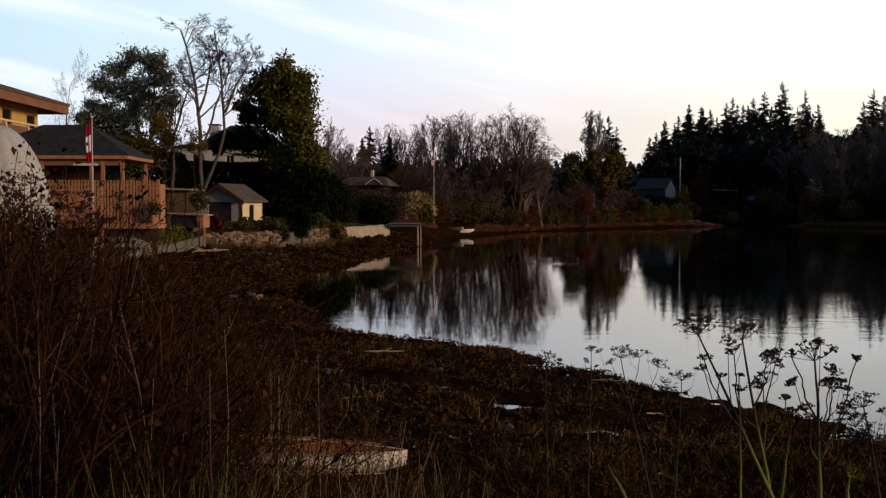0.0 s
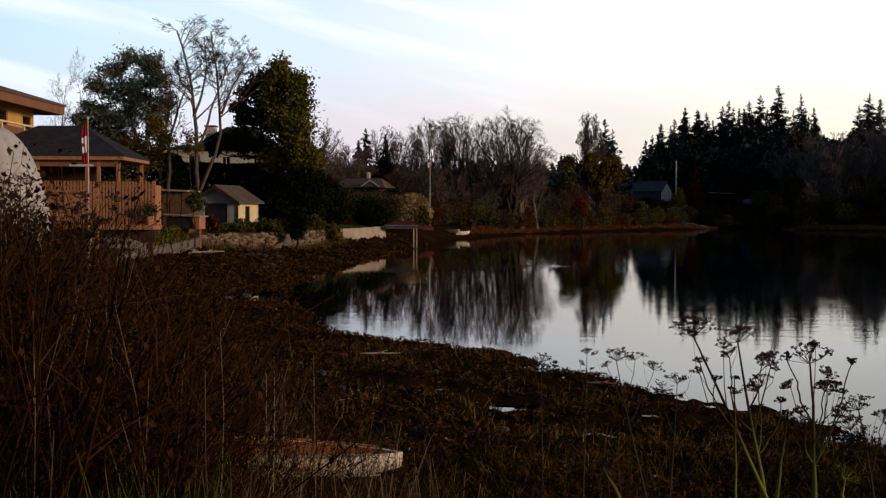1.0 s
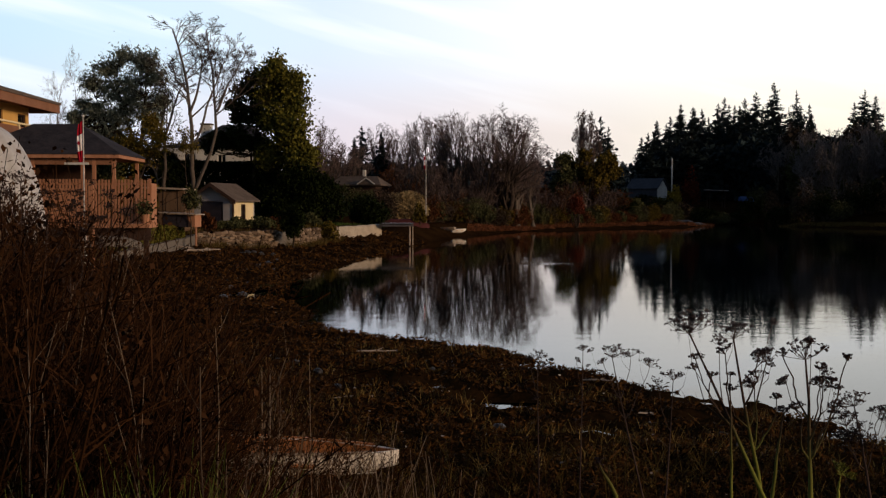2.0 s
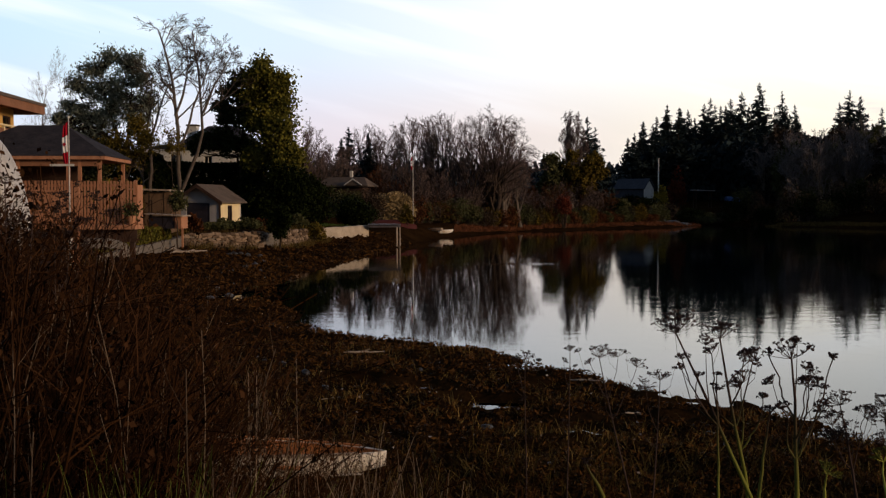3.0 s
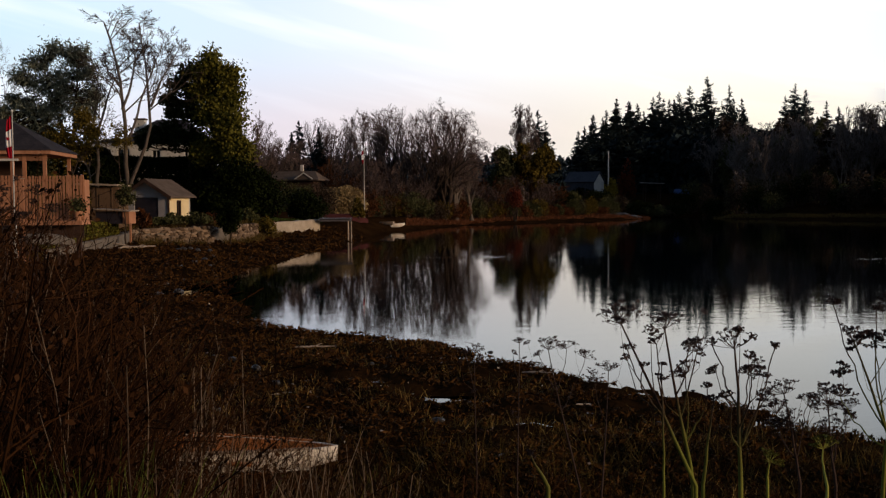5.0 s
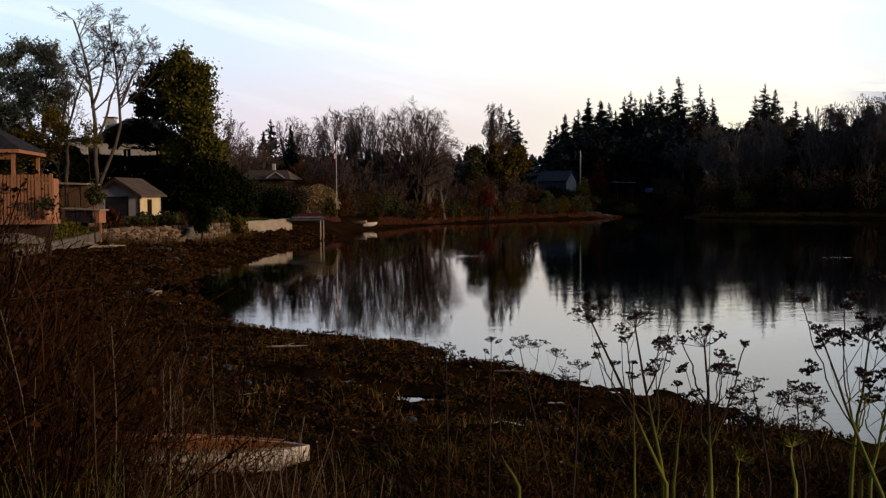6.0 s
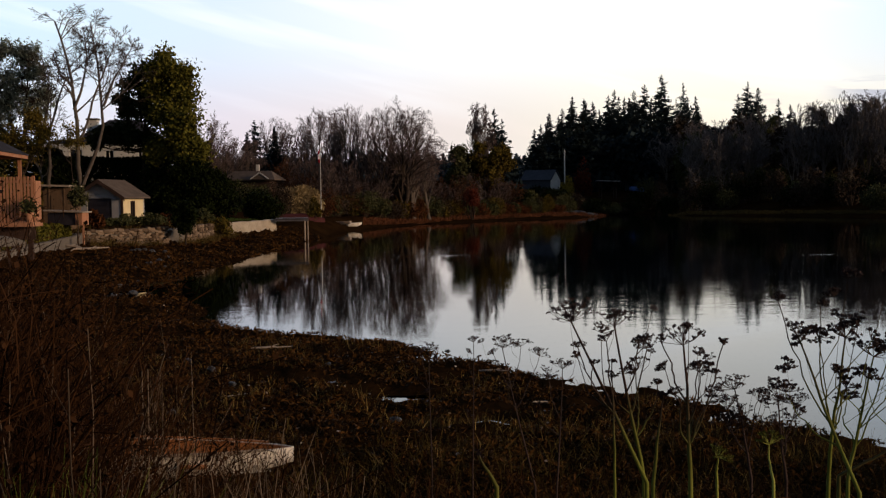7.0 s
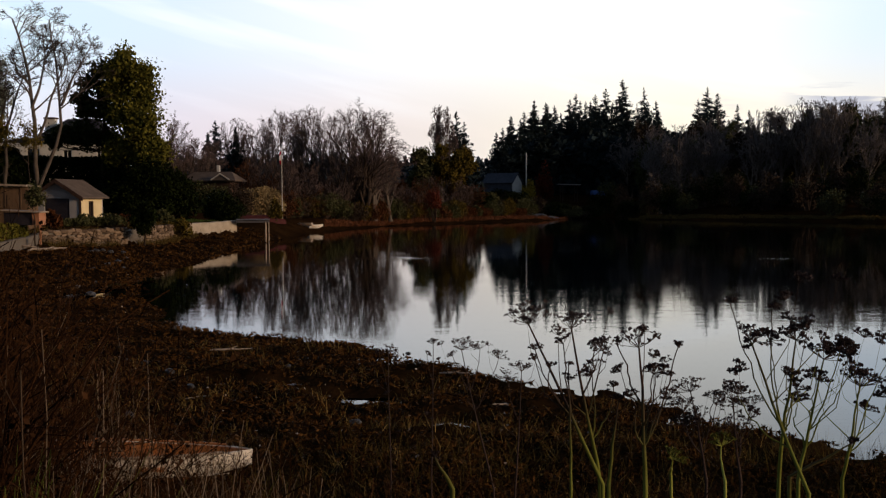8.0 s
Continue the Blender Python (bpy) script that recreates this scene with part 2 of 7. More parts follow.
def glass_mat():
    m = bpy.data.materials.new("window_glass")
    m.use_nodes = True
    p = m.node_tree.nodes["Principled BSDF"]
    p.inputs["Base Color"].default_value = (0.01, 0.012, 0.014, 1)
    p.inputs["Roughness"].default_value = 0.04
    return m


def water_mat():
    m = bpy.data.materials.new("still_bay_water")
    m.use_nodes = True
    nt = m.node_tree
    n, l = nt.nodes.new, nt.links.new
    p = nt.nodes["Principled BSDF"]
    p.inputs["Base Color"].default_value = (0.0012, 0.0018, 0.002, 1)
    p.inputs["Roughness"].default_value, p.inputs["IOR"].default_value = 0.03, 1.25
    co = n("ShaderNodeTexCoord")
    mp = n("ShaderNodeMapping")
    mp.inputs["Scale"].default_value = (1.0, 1.6, 1.0)
    mp.inputs["Rotation"].default_value = (0, 0, radians(-14))
    l(co.outputs["Object"], mp.inputs[0])
    a, b, c = n("ShaderNodeTexNoise"), n("ShaderNodeTexNoise"), n("ShaderNodeTexNoise")
    a.inputs["Scale"].default_value, a.inputs["Detail"].default_value = 1.1, 2.0
    b.inputs["Scale"].default_value, b.inputs["Detail"].default_value = 5.0, 2.0
    c.inputs["Scale"].default_value, c.inputs["Detail"].default_value = 0.06, 2.0
    for t in (a, b, c):
        l(mp.outputs[0], t.inputs["Vector"])
    patch = n("ShaderNodeMapRange")
    patch.inputs[1].default_value, patch.inputs[2].default_value = 0.4, 0.62
    patch.inputs[3].default_value, patch.inputs[4].default_value = 0.15, 1.0
    l(c.outputs["Fac"], patch.inputs[0])
    add = n("ShaderNodeMath")
    add.operation = "MULTIPLY_ADD"
    add.inputs[1].default_value = 0.38
    l(b.outputs["Fac"], add.inputs[0])
    l(a.outputs["Fac"], add.inputs[2])
    bu = n("ShaderNodeBump")
    bu.inputs["Distance"].default_value = 0.03
    mul = n("ShaderNodeMath")
    mul.operation = "MULTIPLY"
    mul.inputs[1].default_value = 0.11
    # one thin line of breeze across the middle of the bay
    line = n("ShaderNodeVectorMath")
    line.operation = "MULTIPLY_ADD"
    line.inputs[1].default_value, line.inputs[2].default_value = (0.4, 1.0, 0.0), (-2.04, -55.9, 0.0)
    l(co.outputs["Object"], line.inputs[0])
    far = n("ShaderNodeVectorMath")
    far.operation = "LENGTH"
    l(line.outputs[0], far.inputs[0])
    gust = n("ShaderNodeMapRange")
    gust.inputs[1].default_value, gust.inputs[2].default_value = 1.25, 0.3
    gust.inputs[3].default_value, gust.inputs[4].default_value = 0.0, 8.0
    l(far.outputs["Value"], gust.inputs[0])
    dash = n("ShaderNodeVectorMath")
    dash.operation = "MULTIPLY_ADD"
    dash.inputs[1].default_value, dash.inputs[2].default_value = (0.9, 2.2, 0.0), (-21.2, -112.2, 0.0)
    l(co.outputs["Object"], dash.inputs[0])
    near_dash = n("ShaderNodeVectorMath")
    near_dash.operation = "LENGTH"
    l(dash.outputs[0], near_dash.inputs[0])
    gust2 = n("ShaderNodeMapRange")
    gust2.inputs[1].default_value, gust2.inputs[2].default_value = 1.25, 0.3
    gust2.inputs[3].default_value, gust2.inputs[4].default_value = 0.0, 8.0
    l(near_dash.outputs["Value"], gust2.inputs[0])
    gusts = n("ShaderNodeMath")
    l(gust.outputs[0], gusts.inputs[0])
    l(gust2.outputs[0], gusts.inputs[1])
    total = n("ShaderNodeMath")
    l(gusts.outputs[0], total.inputs[0])
    l(patch.outputs[0], total.inputs[1])
    l(total.outputs[0], mul.inputs[0])
    l(mul.outputs[0], bu.inputs["Strength"])
    l(add.outputs[0], bu.inputs["Height"])
    l(bu.outputs[0], p.inputs["Normal"])
    return m



def stalk_mat(green_to, brown_from):
    """A stalk that dries from yellow-green at its foot to brown at its top."""
    m = mat("drying_stalk", (0.11, 0.12, 0.018), (0.22, 0.23, 0.05), 6.0, 0.6, 0.1, 60)
    nt = m.node_tree
    n, l = nt.nodes.new, nt.links.new
    p = nt.nodes["Principled BSDF"]
    green = p.inputs["Base Color"].links[0].from_socket
    co, sep, rng, no = n("ShaderNodeTexCoord"), n("ShaderNodeSeparateXYZ"), n("ShaderNodeMapRange"), n("ShaderNodeTexNoise")
    no.inputs["Scale"].default_value = 5.0
    l(co.outputs["Object"], sep.inputs[0])
    l(co.outputs["Object"], no.inputs["Vector"])
    add = n("ShaderNodeMath")
    add.operation = "MULTIPLY_ADD"
    add.inputs[1].default_value = 0.35
    l(no.outputs["Fac"], add.inputs[0])
    l(sep.outputs["Z"], add.inputs[2])
    rng.inputs[1].default_value, rng.inputs[2].default_value = green_to, brown_from
    l(add.outputs[0], rng.inputs[0])
    mx = n("ShaderNodeMix")
    mx.data_type = "RGBA"
    mx.inputs[7].default_value = (0.05, 0.032, 0.026, 1)
    l(rng.outputs[0], mx.inputs[0])
    l(green, mx.inputs[6])
    l(mx.outputs[2], p.inputs["Base Color"])
    return m


M_STALK, M_LATESTALK = stalk_mat(0.98, 1.2), stalk_mat(1.24, 1.42)
M_GLASS, M_WATER = glass_mat(), water_mat()

# ---- mesh helpers ----


def mesh_np(name, V, F, material, smooth=False):
    V, F = np.asarray(V, np.float32), np.asarray(F, np.int32)
    me = bpy.data.meshes.new(name)
    me.vertices.add(len(V))
    me.vertices.foreach_set("co", V.ravel())
    k = F.shape[1]
    me.loops.add(F.size)
    me.loops.foreach_set("vertex_index", F.ravel())
    me.polygons.add(len(F))
    me.polygons.foreach_set("loop_start", np.arange(0, F.size, k, dtype=np.int32))
    me.update(calc_edges=True)
    if smooth:
        me.polygons.foreach_set("use_smooth", np.ones(len(F), bool))
    me.materials.append(material)
    return me


def part(name, bm, material, parent, label=""):
    """One mesh object from a bmesh (or a ready mesh) under a thing or a part."""
    if isinstance(bm, bpy.types.Mesh):
        me = bm
    else:
        bmesh.ops.recalc_face_normals(bm, faces=bm.faces)
        me = bpy.data.meshes.new(name)
        bm.to_mesh(me)
        bm.free()
        me.materials.append(material)
    ob = new(name, me)
    ob.parent = parent
    if label:
        ob["label"] = label
    return ob


def thing(name, m, label, category, group="", kind=""):
    """An Empty at the thing's base."""
    ob = new(name)
    ob.matrix_world = m
    return tagged(ob, label, category, group, kind)


def box(sx, sy, sz, at=(0, 0, 0), bevel=0.0, bm=None, turn=(0, 0, 0)):
    """A box with its base centre at the given place."""
    own = bmesh.new()
    bmesh.ops.create_cube(own, size=1, matrix=Matrix.Translation((0, 0, sz / 2)) @ Matrix.Diagonal((sx, sy, sz, 1)))
    if bevel:
        bmesh.ops.bevel(own, geom=own.edges[:], offset=bevel, segments=2, affect="EDGES")
    own.transform(pose(*at, *turn))
    if bm is None:
        return own
    tmp = bpy.data.meshes.new("tmp")
    own.to_mesh(tmp)
    own.free()
    bm.from_mesh(tmp)
    bpy.data.meshes.remove(tmp)
    return bm


def solid(verts, faces):
    bm = bmesh.new()
    vs = [bm.verts.new(v) for v in verts]
    for f in faces:
        bm.faces.new([vs[i] for i in f])
    return bm


def prism(profile, depth):
    """A closed x-z outline pushed along +y."""
    k = len(profile)
    vs = [(x, 0, z) for x, z in profile] + [(x, depth, z) for x, z in profile]
    fs = [list(range(k))[::-1], list(range(k, 2 * k))] + [[i, (i + 1) % k, k + (i + 1) % k, k + i] for i in range(k)]
    return solid(vs, fs)


def rod(points, radii, sides=8):
    V, F = tubes(np.array([points], float), np.array([radii], float), sides)
    return V, F


def tubes(P, R, sides=4):
    """Tapered tubes along m polylines of n points each."""
    m, n, _ = P.shape
    T = np.gradient(P, axis=1)
    T /= np.linalg.norm(T, axis=2, keepdims=True) + 1e-9
    ref = np.where(np.abs(T[:, :1, 2:3]) > 0.9, np.array([[[1.0, 0, 0]]]), np.array([[[0, 0, 1.0]]]))
    U = np.cross(T, np.broadcast_to(ref, T.shape))
    U /= np.linalg.norm(U, axis=2, keepdims=True) + 1e-9
    W = np.cross(T, U)
    a = np.arange(sides) * 2 * np.pi / sides
    V = P[:, :, None, :] + R[:, :, None, None] * (np.cos(a)[None, None, :, None] * U[:, :, None, :] + np.sin(a)[None, None, :, None] * W[:, :, None, :])
    base = (np.arange(m) * n * sides)[:, None, None] + (np.arange(n - 1) * sides)[None, :, None]
    i, j = np.arange(sides), (np.arange(sides) + 1) % sides
    F = np.stack([base + i, base + j, base + sides + j, base + sides + i], -1).reshape(-1, 4)
    return V.reshape(-1, 3), F


def ribbons(P, R, rng):
    """Narrow tapering strips along m polylines, for twigs too fine to show a round section."""
    m, n, _ = P.shape
    T = unit(P[:, -1] - P[:, 0])
    S = unit(np.cross(T, rng.normal(size=(m, 3))))[:, None, :] * R[:, :, None] * 1.25
    V = np.stack([P - S, P + S], 2).reshape(-1, 3)
    base = (np.arange(m) * n * 2)[:, None] + (np.arange(n - 1) * 2)[None]
    return V, np.stack([base, base + 1, base + 3, base + 2], -1).reshape(-1, 4)


def joined(*sets):
    Vs, Fs, k = [], [], 0
    for V, F in sets:
        Vs.append(V)
        Fs.append(F + k)
        k += len(V)
    return np.concatenate(Vs), np.concatenate(Fs)


def leaves(C, size, rng, droop=0.0, long=1.5, flat=0.0):
    """A small diamond-shaped leaf at each centre."""
    m = len(C)
    s = np.asarray(size) * rng.uniform(0.6, 1.4, (m, 1))
    A = rng.normal(size=(m, 3))
    A[:, 2] = A[:, 2] * (1 - flat) - droop
    A /= np.linalg.norm(A, axis=1, keepdims=True)
    B = np.cross(A, rng.normal(size=(m, 3)))
    if flat:
        B[:, 2] *= 1 - flat
    B /= np.linalg.norm(B, axis=1, keepdims=True) + 1e-9
    V = np.stack([C - A * s * long / 2, C + B * s / 2 - A * s * 0.1, C + A * s * long / 2, C - B * s / 2 - A * s * 0.1], 1).reshape(-1, 3)
    F = np.arange(4 * m).reshape(m, 4)
    return V, F


def unit(v):
    return v / (np.linalg.norm(v, axis=-1, keepdims=True) + 1e-9)


def grow(P, R, count, ratio, angle, rng, n=4, lift=0.1, wobble=0.12, low=0.25, thin=0.55, tip=0.15):
    """Side branches on the branches P: count on each, of length ratio times the parent's."""
    m, k, _ = P.shape
    L = np.linalg.norm(np.diff(P, axis=1), axis=2).sum(1)
    idx = np.repeat(np.arange(m), count)
    s = low + (1 - low) * ((np.tile(np.arange(count), m) + rng.uniform(0, 1, m * count)) / count)
    f = np.clip(s, 0, 0.999) * (k - 1)
    i0 = f.astype(int)
    w = (f - i0)[:, None]
    start = P[idx, i0] * (1 - w) + P[idx, i0 + 1] * w
    r0 = R[idx, i0] * (1 - w[:, 0]) + R[idx, i0 + 1] * w[:, 0]
    t = unit(P[idx, i0 + 1] - P[idx, i0])
    side = unit(np.cross(t, rng.normal(size=t.shape)))
    a = np.radians(angle) * rng.uniform(0.7, 1.3, (len(idx), 1))
    d = unit(t * np.cos(a) + side * np.sin(a) + np.array([0, 0, lift]))
    ln = L[idx] * ratio * rng.uniform(0.65, 1.25, len(idx)) * (1.15 - 0.55 * s)
    Q = np.empty((len(idx), n, 3))
    Q[:, 0] = start
    step = (ln / (n - 1))[:, None]
    for j in range(1, n):
        d = unit(d + rng.normal(size=d.shape) * wobble + np.array([0, 0, lift * 0.6]))
        Q[:, j] = Q[:, j - 1] + d * step
    rr = (r0 * thin)[:, None] * np.linspace(1, tip, n)[None]
    return Q, rr


def noise2(x, y, seed=0):
    """Smooth value noise on the plane, 0 to 1."""
    xi, yi = np.floor(x).astype(np.int64), np.floor(y).astype(np.int64)
    u, v = x - xi, y - yi
    u, v = u * u * (3 - 2 * u), v * v * (3 - 2 * v)

    def h(i, j):
        q = (i * 374761393 + j * 668265263 + seed * 974634777) & 0x7FFFFFFF
        q = ((q ^ (q >> 13)) * 1274126177) & 0x7FFFFFFF
        return ((q ^ (q >> 16)) & 0xFFFF) / 65535.0
    return (h(xi, yi) * (1 - u) + h(xi + 1, yi) * u) * (1 - v) + (h(xi, yi + 1) * (1 - u) + h(xi + 1, yi + 1) * u) * v


def fbm(x, y, octaves=4, seed=0):
    t, a, f = 0.0, 0.5, 1.0
    for o in range(octaves):
        t = t + a * noise2(x * f, y * f, seed + o)
        a, f = a * 0.5, f * 2.03
    return t


def inside_distance(x, y, poly):
    """Signed distance to a closed outline, negative within."""
    best = np.full(x.shape, 1e9)
    inside = np.zeros(x.shape, bool)
    for (ax, ay), (bx, by) in zip(poly, poly[1:] + poly[:1]):
        ex, ey = bx - ax, by - ay
        t = np.clip(((x - ax) * ex + (y - ay) * ey) / (ex * ex + ey * ey), 0, 1)
        best = np.minimum(best, np.hypot(x - ax - t * ex, y - ay - t * ey))
        if ay != by:
            inside ^= ((ay > y) != (by > y)) & (x < (bx - ax) * (y - ay) / (by - ay) + ax)
    return np.where(inside, -best, best)


def smooth(a, b, t):
    t = np.clip((t - a) / (b - a), 0.0, 1.0)
    return t * t * (3 - 2 * t)


# ---- ground and water ----
SHORE = [(8.5, 9.5), (6.8, 12.2), (5.5, 14.5), (4.5, 16.7), (3.6, 17.8), (2.3, 20.6), (1.1, 22.6), (-0.3, 24.0), (-2.2, 25.6), (-3.1, 28.8),
         (-4.6, 34.5), (-5.4, 40.9), (-4.9, 51.9), (-3.2, 65.0), (-1.8, 77.5), (2.5, 105.0), (10.6, 123.6), (22.5, 138.0), (35.0, 149.0),
         (47.0, 172.0), (56.0, 172.0), (49.0, 153.0), (58.0, 141.0), (70.0, 122.0), (110.0, 80.0), (130.0, 20.0), (60.0, -30.0), (16.0, 0.0)]
TERRACE = [(-90.0, 26.0), (-14.6, 38.0), (-13.4, 49.0), (-12.6, 57.6), (-11.5, 60.5), (-8.5, 65.0), (-6.7, 74.5), (-4.1, 79.3), (-6.5, 84.0),
           (-7.0, 100.0), (-60.0, 150.0), (-140.0, 90.0)]


def ground_z(x, y, rough=True):
    x, y = np.asarray(x, float), np.asarray(y, float)
    sd = inside_distance(x, y, SHORE)
    near = 1 - smooth(60, 95, y)
    beach = 0.32 * (1 - np.exp(-np.maximum(sd, 0) / 3.5)) + 0.028 * np.maximum(sd, 0) * smooth(26, 40, y)
    steep = 0.3 + 0.65 * (1 - smooth(2.0, 9.0, x))
    land = 0.25 + steep * smooth(0.2, 3.0, sd) + (1.45 - steep) * smooth(4.0, 12.0, sd) + 0.085 * np.clip(sd - 8, 0, 60)
    z = np.where(sd > 0, beach * near + land * (1 - near) * np.minimum(1, np.maximum(sd, 0) / 1.0), np.maximum(-1.8, 0.07 * sd))
    z = np.where((sd > 0) & (y < 60), np.minimum(z, 1.2), z)
    bank = 1.5 * (1 - smooth(2.0, 9.5, y - 0.25 * np.clip(-x - 1, 0, 12))) * smooth(0.3, 5.0, sd)
    z = np.where(sd > 0, np.maximum(z, bank), z)
    te = inside_distance(x, y, TERRACE)
    z = np.where(sd > 0, z + 0.22 * (1 - smooth(0.0, 4.5, te)) * smooth(44, 50, y) * (1 - smooth(58, 66, y)), z)
    level = np.interp(y, [50.0, 56.0, 60.0], [0.95, 1.15, 1.58])
    z = np.where(sd > 0, z + (np.maximum(level, z) - z) * smooth(-0.05, -0.9, te), z)
    if rough:
        d = np.hypot(x, y)
        amp = np.where(sd > -2, 1, 0.3) * np.where(te < 0, 0.15, 1.0)
        z = z + amp * (0.44 * (fbm(x * 0.8, y * 0.8, 4, 5) - 0.5) + 0.2 * (fbm(x * 3.1, y * 3.1, 3, 9) - 0.5)) * smooth(-2.0, 2.0, sd) * np.clip(d / 6, 0.2, 1)
    for px, py, pa, pb in POOLS:
        q = np.hypot((x - px) / pa, (y - py) / pb)
        z = np.where(q < 2.2, z + (np.minimum(z, 0.05 - 0.06 * (1 - np.minimum(q, 1))) - z) * smooth(1.9, 0.9, q), z)
    return z


POOLS = [(0.75, 16.0, 0.55, 0.3), (-1.15, 17.6, 0.5, 0.25), (1.35, 16.2, 0.3, 0.16), (-0.25, 17.3, 0.7, 0.3), (-5.9, 36.0, 1.1, 2.0), (-6.3, 40.0, 0.9, 2.2), (3.6, 14.6, 0.4, 0.2), (2.1, 14.0, 0.35, 0.2), (-7.0, 34.0, 0.7, 1.3)]


def gz(x, y):
    return float(ground_z(np.array([x]), np.array([y]), False)[0])


def build_ground():
    front = np.radians(np.concatenate([np.arange(-34, 38, 0.25), np.arange(38, 326, 4.0)]))
    r = np.concatenate([[0.0], np.geomspace(0.6, 240, 310), np.geomspace(260, 4000, 16)])
    A, Rr = np.meshgrid(front, r)
    X, Y = Rr * np.sin(A), Rr * np.cos(A)
    Z = ground_z(X, Y)
    n, m = A.shape
    V = np.stack([X, Y, Z], -1).reshape(-1, 3)
    i, j = np.meshgrid(np.arange(n - 1), np.arange(m), indexing="ij")
    k = (j + 1) % m
    F = np.stack([i * m + j, (i + 1) * m + j, (i + 1) * m + k, i * m + k], -1).reshape(-1, 4)
    ob = new("ground", mesh_np("ground", V, F[:, ::-1], M_GROUND, True))
    tagged(ob, "dark brown weed-covered tidal shore and banks round the bay", "ground", kind="structure")
    w = new("water", mesh_np("water", [(-60, -60, 0), (400, -60, 0), (400, 260, 0), (-60, 260, 0)], [(0, 1, 2, 3)], M_WATER))
    tagged(w, "still dark bay water mirroring trees and pale sky", "water", kind="structure")


build_ground()


def puddle(x, y, a, b, seed):
    rng = np.random.default_rng(seed)
    t = np.linspace(0, 2 * np.pi, 28, endpoint=False)
    q = 1.55 + 0.25 * np.sin(2 * t + seed) + 0.2 * np.sin(5 * t + 2 * seed) + rng.normal(0, 0.06, 28)
    ring = np.stack([a * q * np.cos(t), b * q * np.sin(t), 0 * t], 1)
    V = np.concatenate([ring, [[0, 0, 0]]])
    F = np.stack([np.arange(28), (np.arange(28) + 1) % 28, np.full(28, 28)], 1)
    ob = new("puddle", mesh_np("puddle", V, F, M_WATER))
    ob.matrix_world = pose(x, y, 0.045)
    tagged(ob, "shallow tidal puddle among brown weed", "puddle", "tidal puddles")


def mud_flat(x, y, a, b, seed):
    """Wet bare mud in an uneven ring round a puddle."""
    rng = np.random.default_rng(seed)
    t = np.linspace(0, 2 * np.pi, 40, endpoint=False)
    q = 2.3 + 0.5 * np.sin(2 * t + seed) + 0.35 * np.sin(3 * t + 2 * seed) + rng.normal(0, 0.12, 40)
    rings = [np.stack([x + a * q * f * np.cos(t), y + b * q * f * np.sin(t)], 1) for f in (1.0, 0.8, 0.6)]
    V = np.concatenate([np.concatenate([r, np.full((40, 1), z)], 1) for r, z in zip(rings, (0.0, 0.062, 0.03))])
    i = np.arange(40)
    j = (i + 1) % 40
    F = np.concatenate([np.stack([i + k, j + k, j + 40 + k, i + 40 + k], 1) for k in (0, 40)])
    V[:, 2] += rng.normal(0, 0.008, len(V))
    ob = new("mud_flat", mesh_np("mud_flat", V, F, M_MUD, True))
    tagged(ob, "wet grey-violet mud round a tidal puddle", "mud", "mud flats")


for i, (x, y, a, b) in enumerate(POOLS):
    puddle(x, y, a, b, i)
    if i in (0, 1, 3, 6):
        mud_flat(x, y, a, b, i)

# ---- vegetation kinds ----


def fitted(height, wide, *sets):
    """Scale branch lines so that the tree has the given height and half width."""
    ends = np.concatenate([P[:, -1] for P in sets])
    k = height / np.percentile(ends[:, 2], 99.5)
    q = np.hypot(ends[:, 0] - ends[:, 0].mean(), ends[:, 1] - ends[:, 1].mean())
    kx = wide / np.percentile(q, 95) if wide else k
    for P in sets:
        P *= np.array([kx, kx, k])


def tree_parts(th, wood, crown, bark, foliage, crown_label=""):
    part("trunk", mesh_np("trunk", *wood, bark), bark, th)
    if crown is not None:
        part("crown", mesh_np("crown", *crown, foliage), foliage, th, crown_label)
    return th


def stems(height, r, rng, count=1, spread=0.1, lean=(0, 0), n=8, wobble=0.1):
    """Main stems from the ground."""
    P = np.zeros((count, n, 3))
    d = np.stack([rng.normal(0, spread, count) + lean[0], rng.normal(0, spread, count) + lean[1], np.ones(count)], 1)
    d = unit(d)
    P[:, 0, :2] = rng.normal(0, r * 1.2 if count > 1 else 0, (count, 2))
    P[:, 0, 2] = -0.3
    h = height * rng.uniform(0.85, 1.1, count)
    for j in range(1, n):
        d = unit(d + rng.normal(size=d.shape) * wobble + np.array([0, 0, 0.08]))
        P[:, j] = P[:, j - 1] + d * (h / (n - 1))[:, None]
    R = r * np.linspace(1, 0.12, n)[None] * rng.uniform(0.75, 1.1, (count, 1))
    R[:, 0] *= 1.4
    return P, R


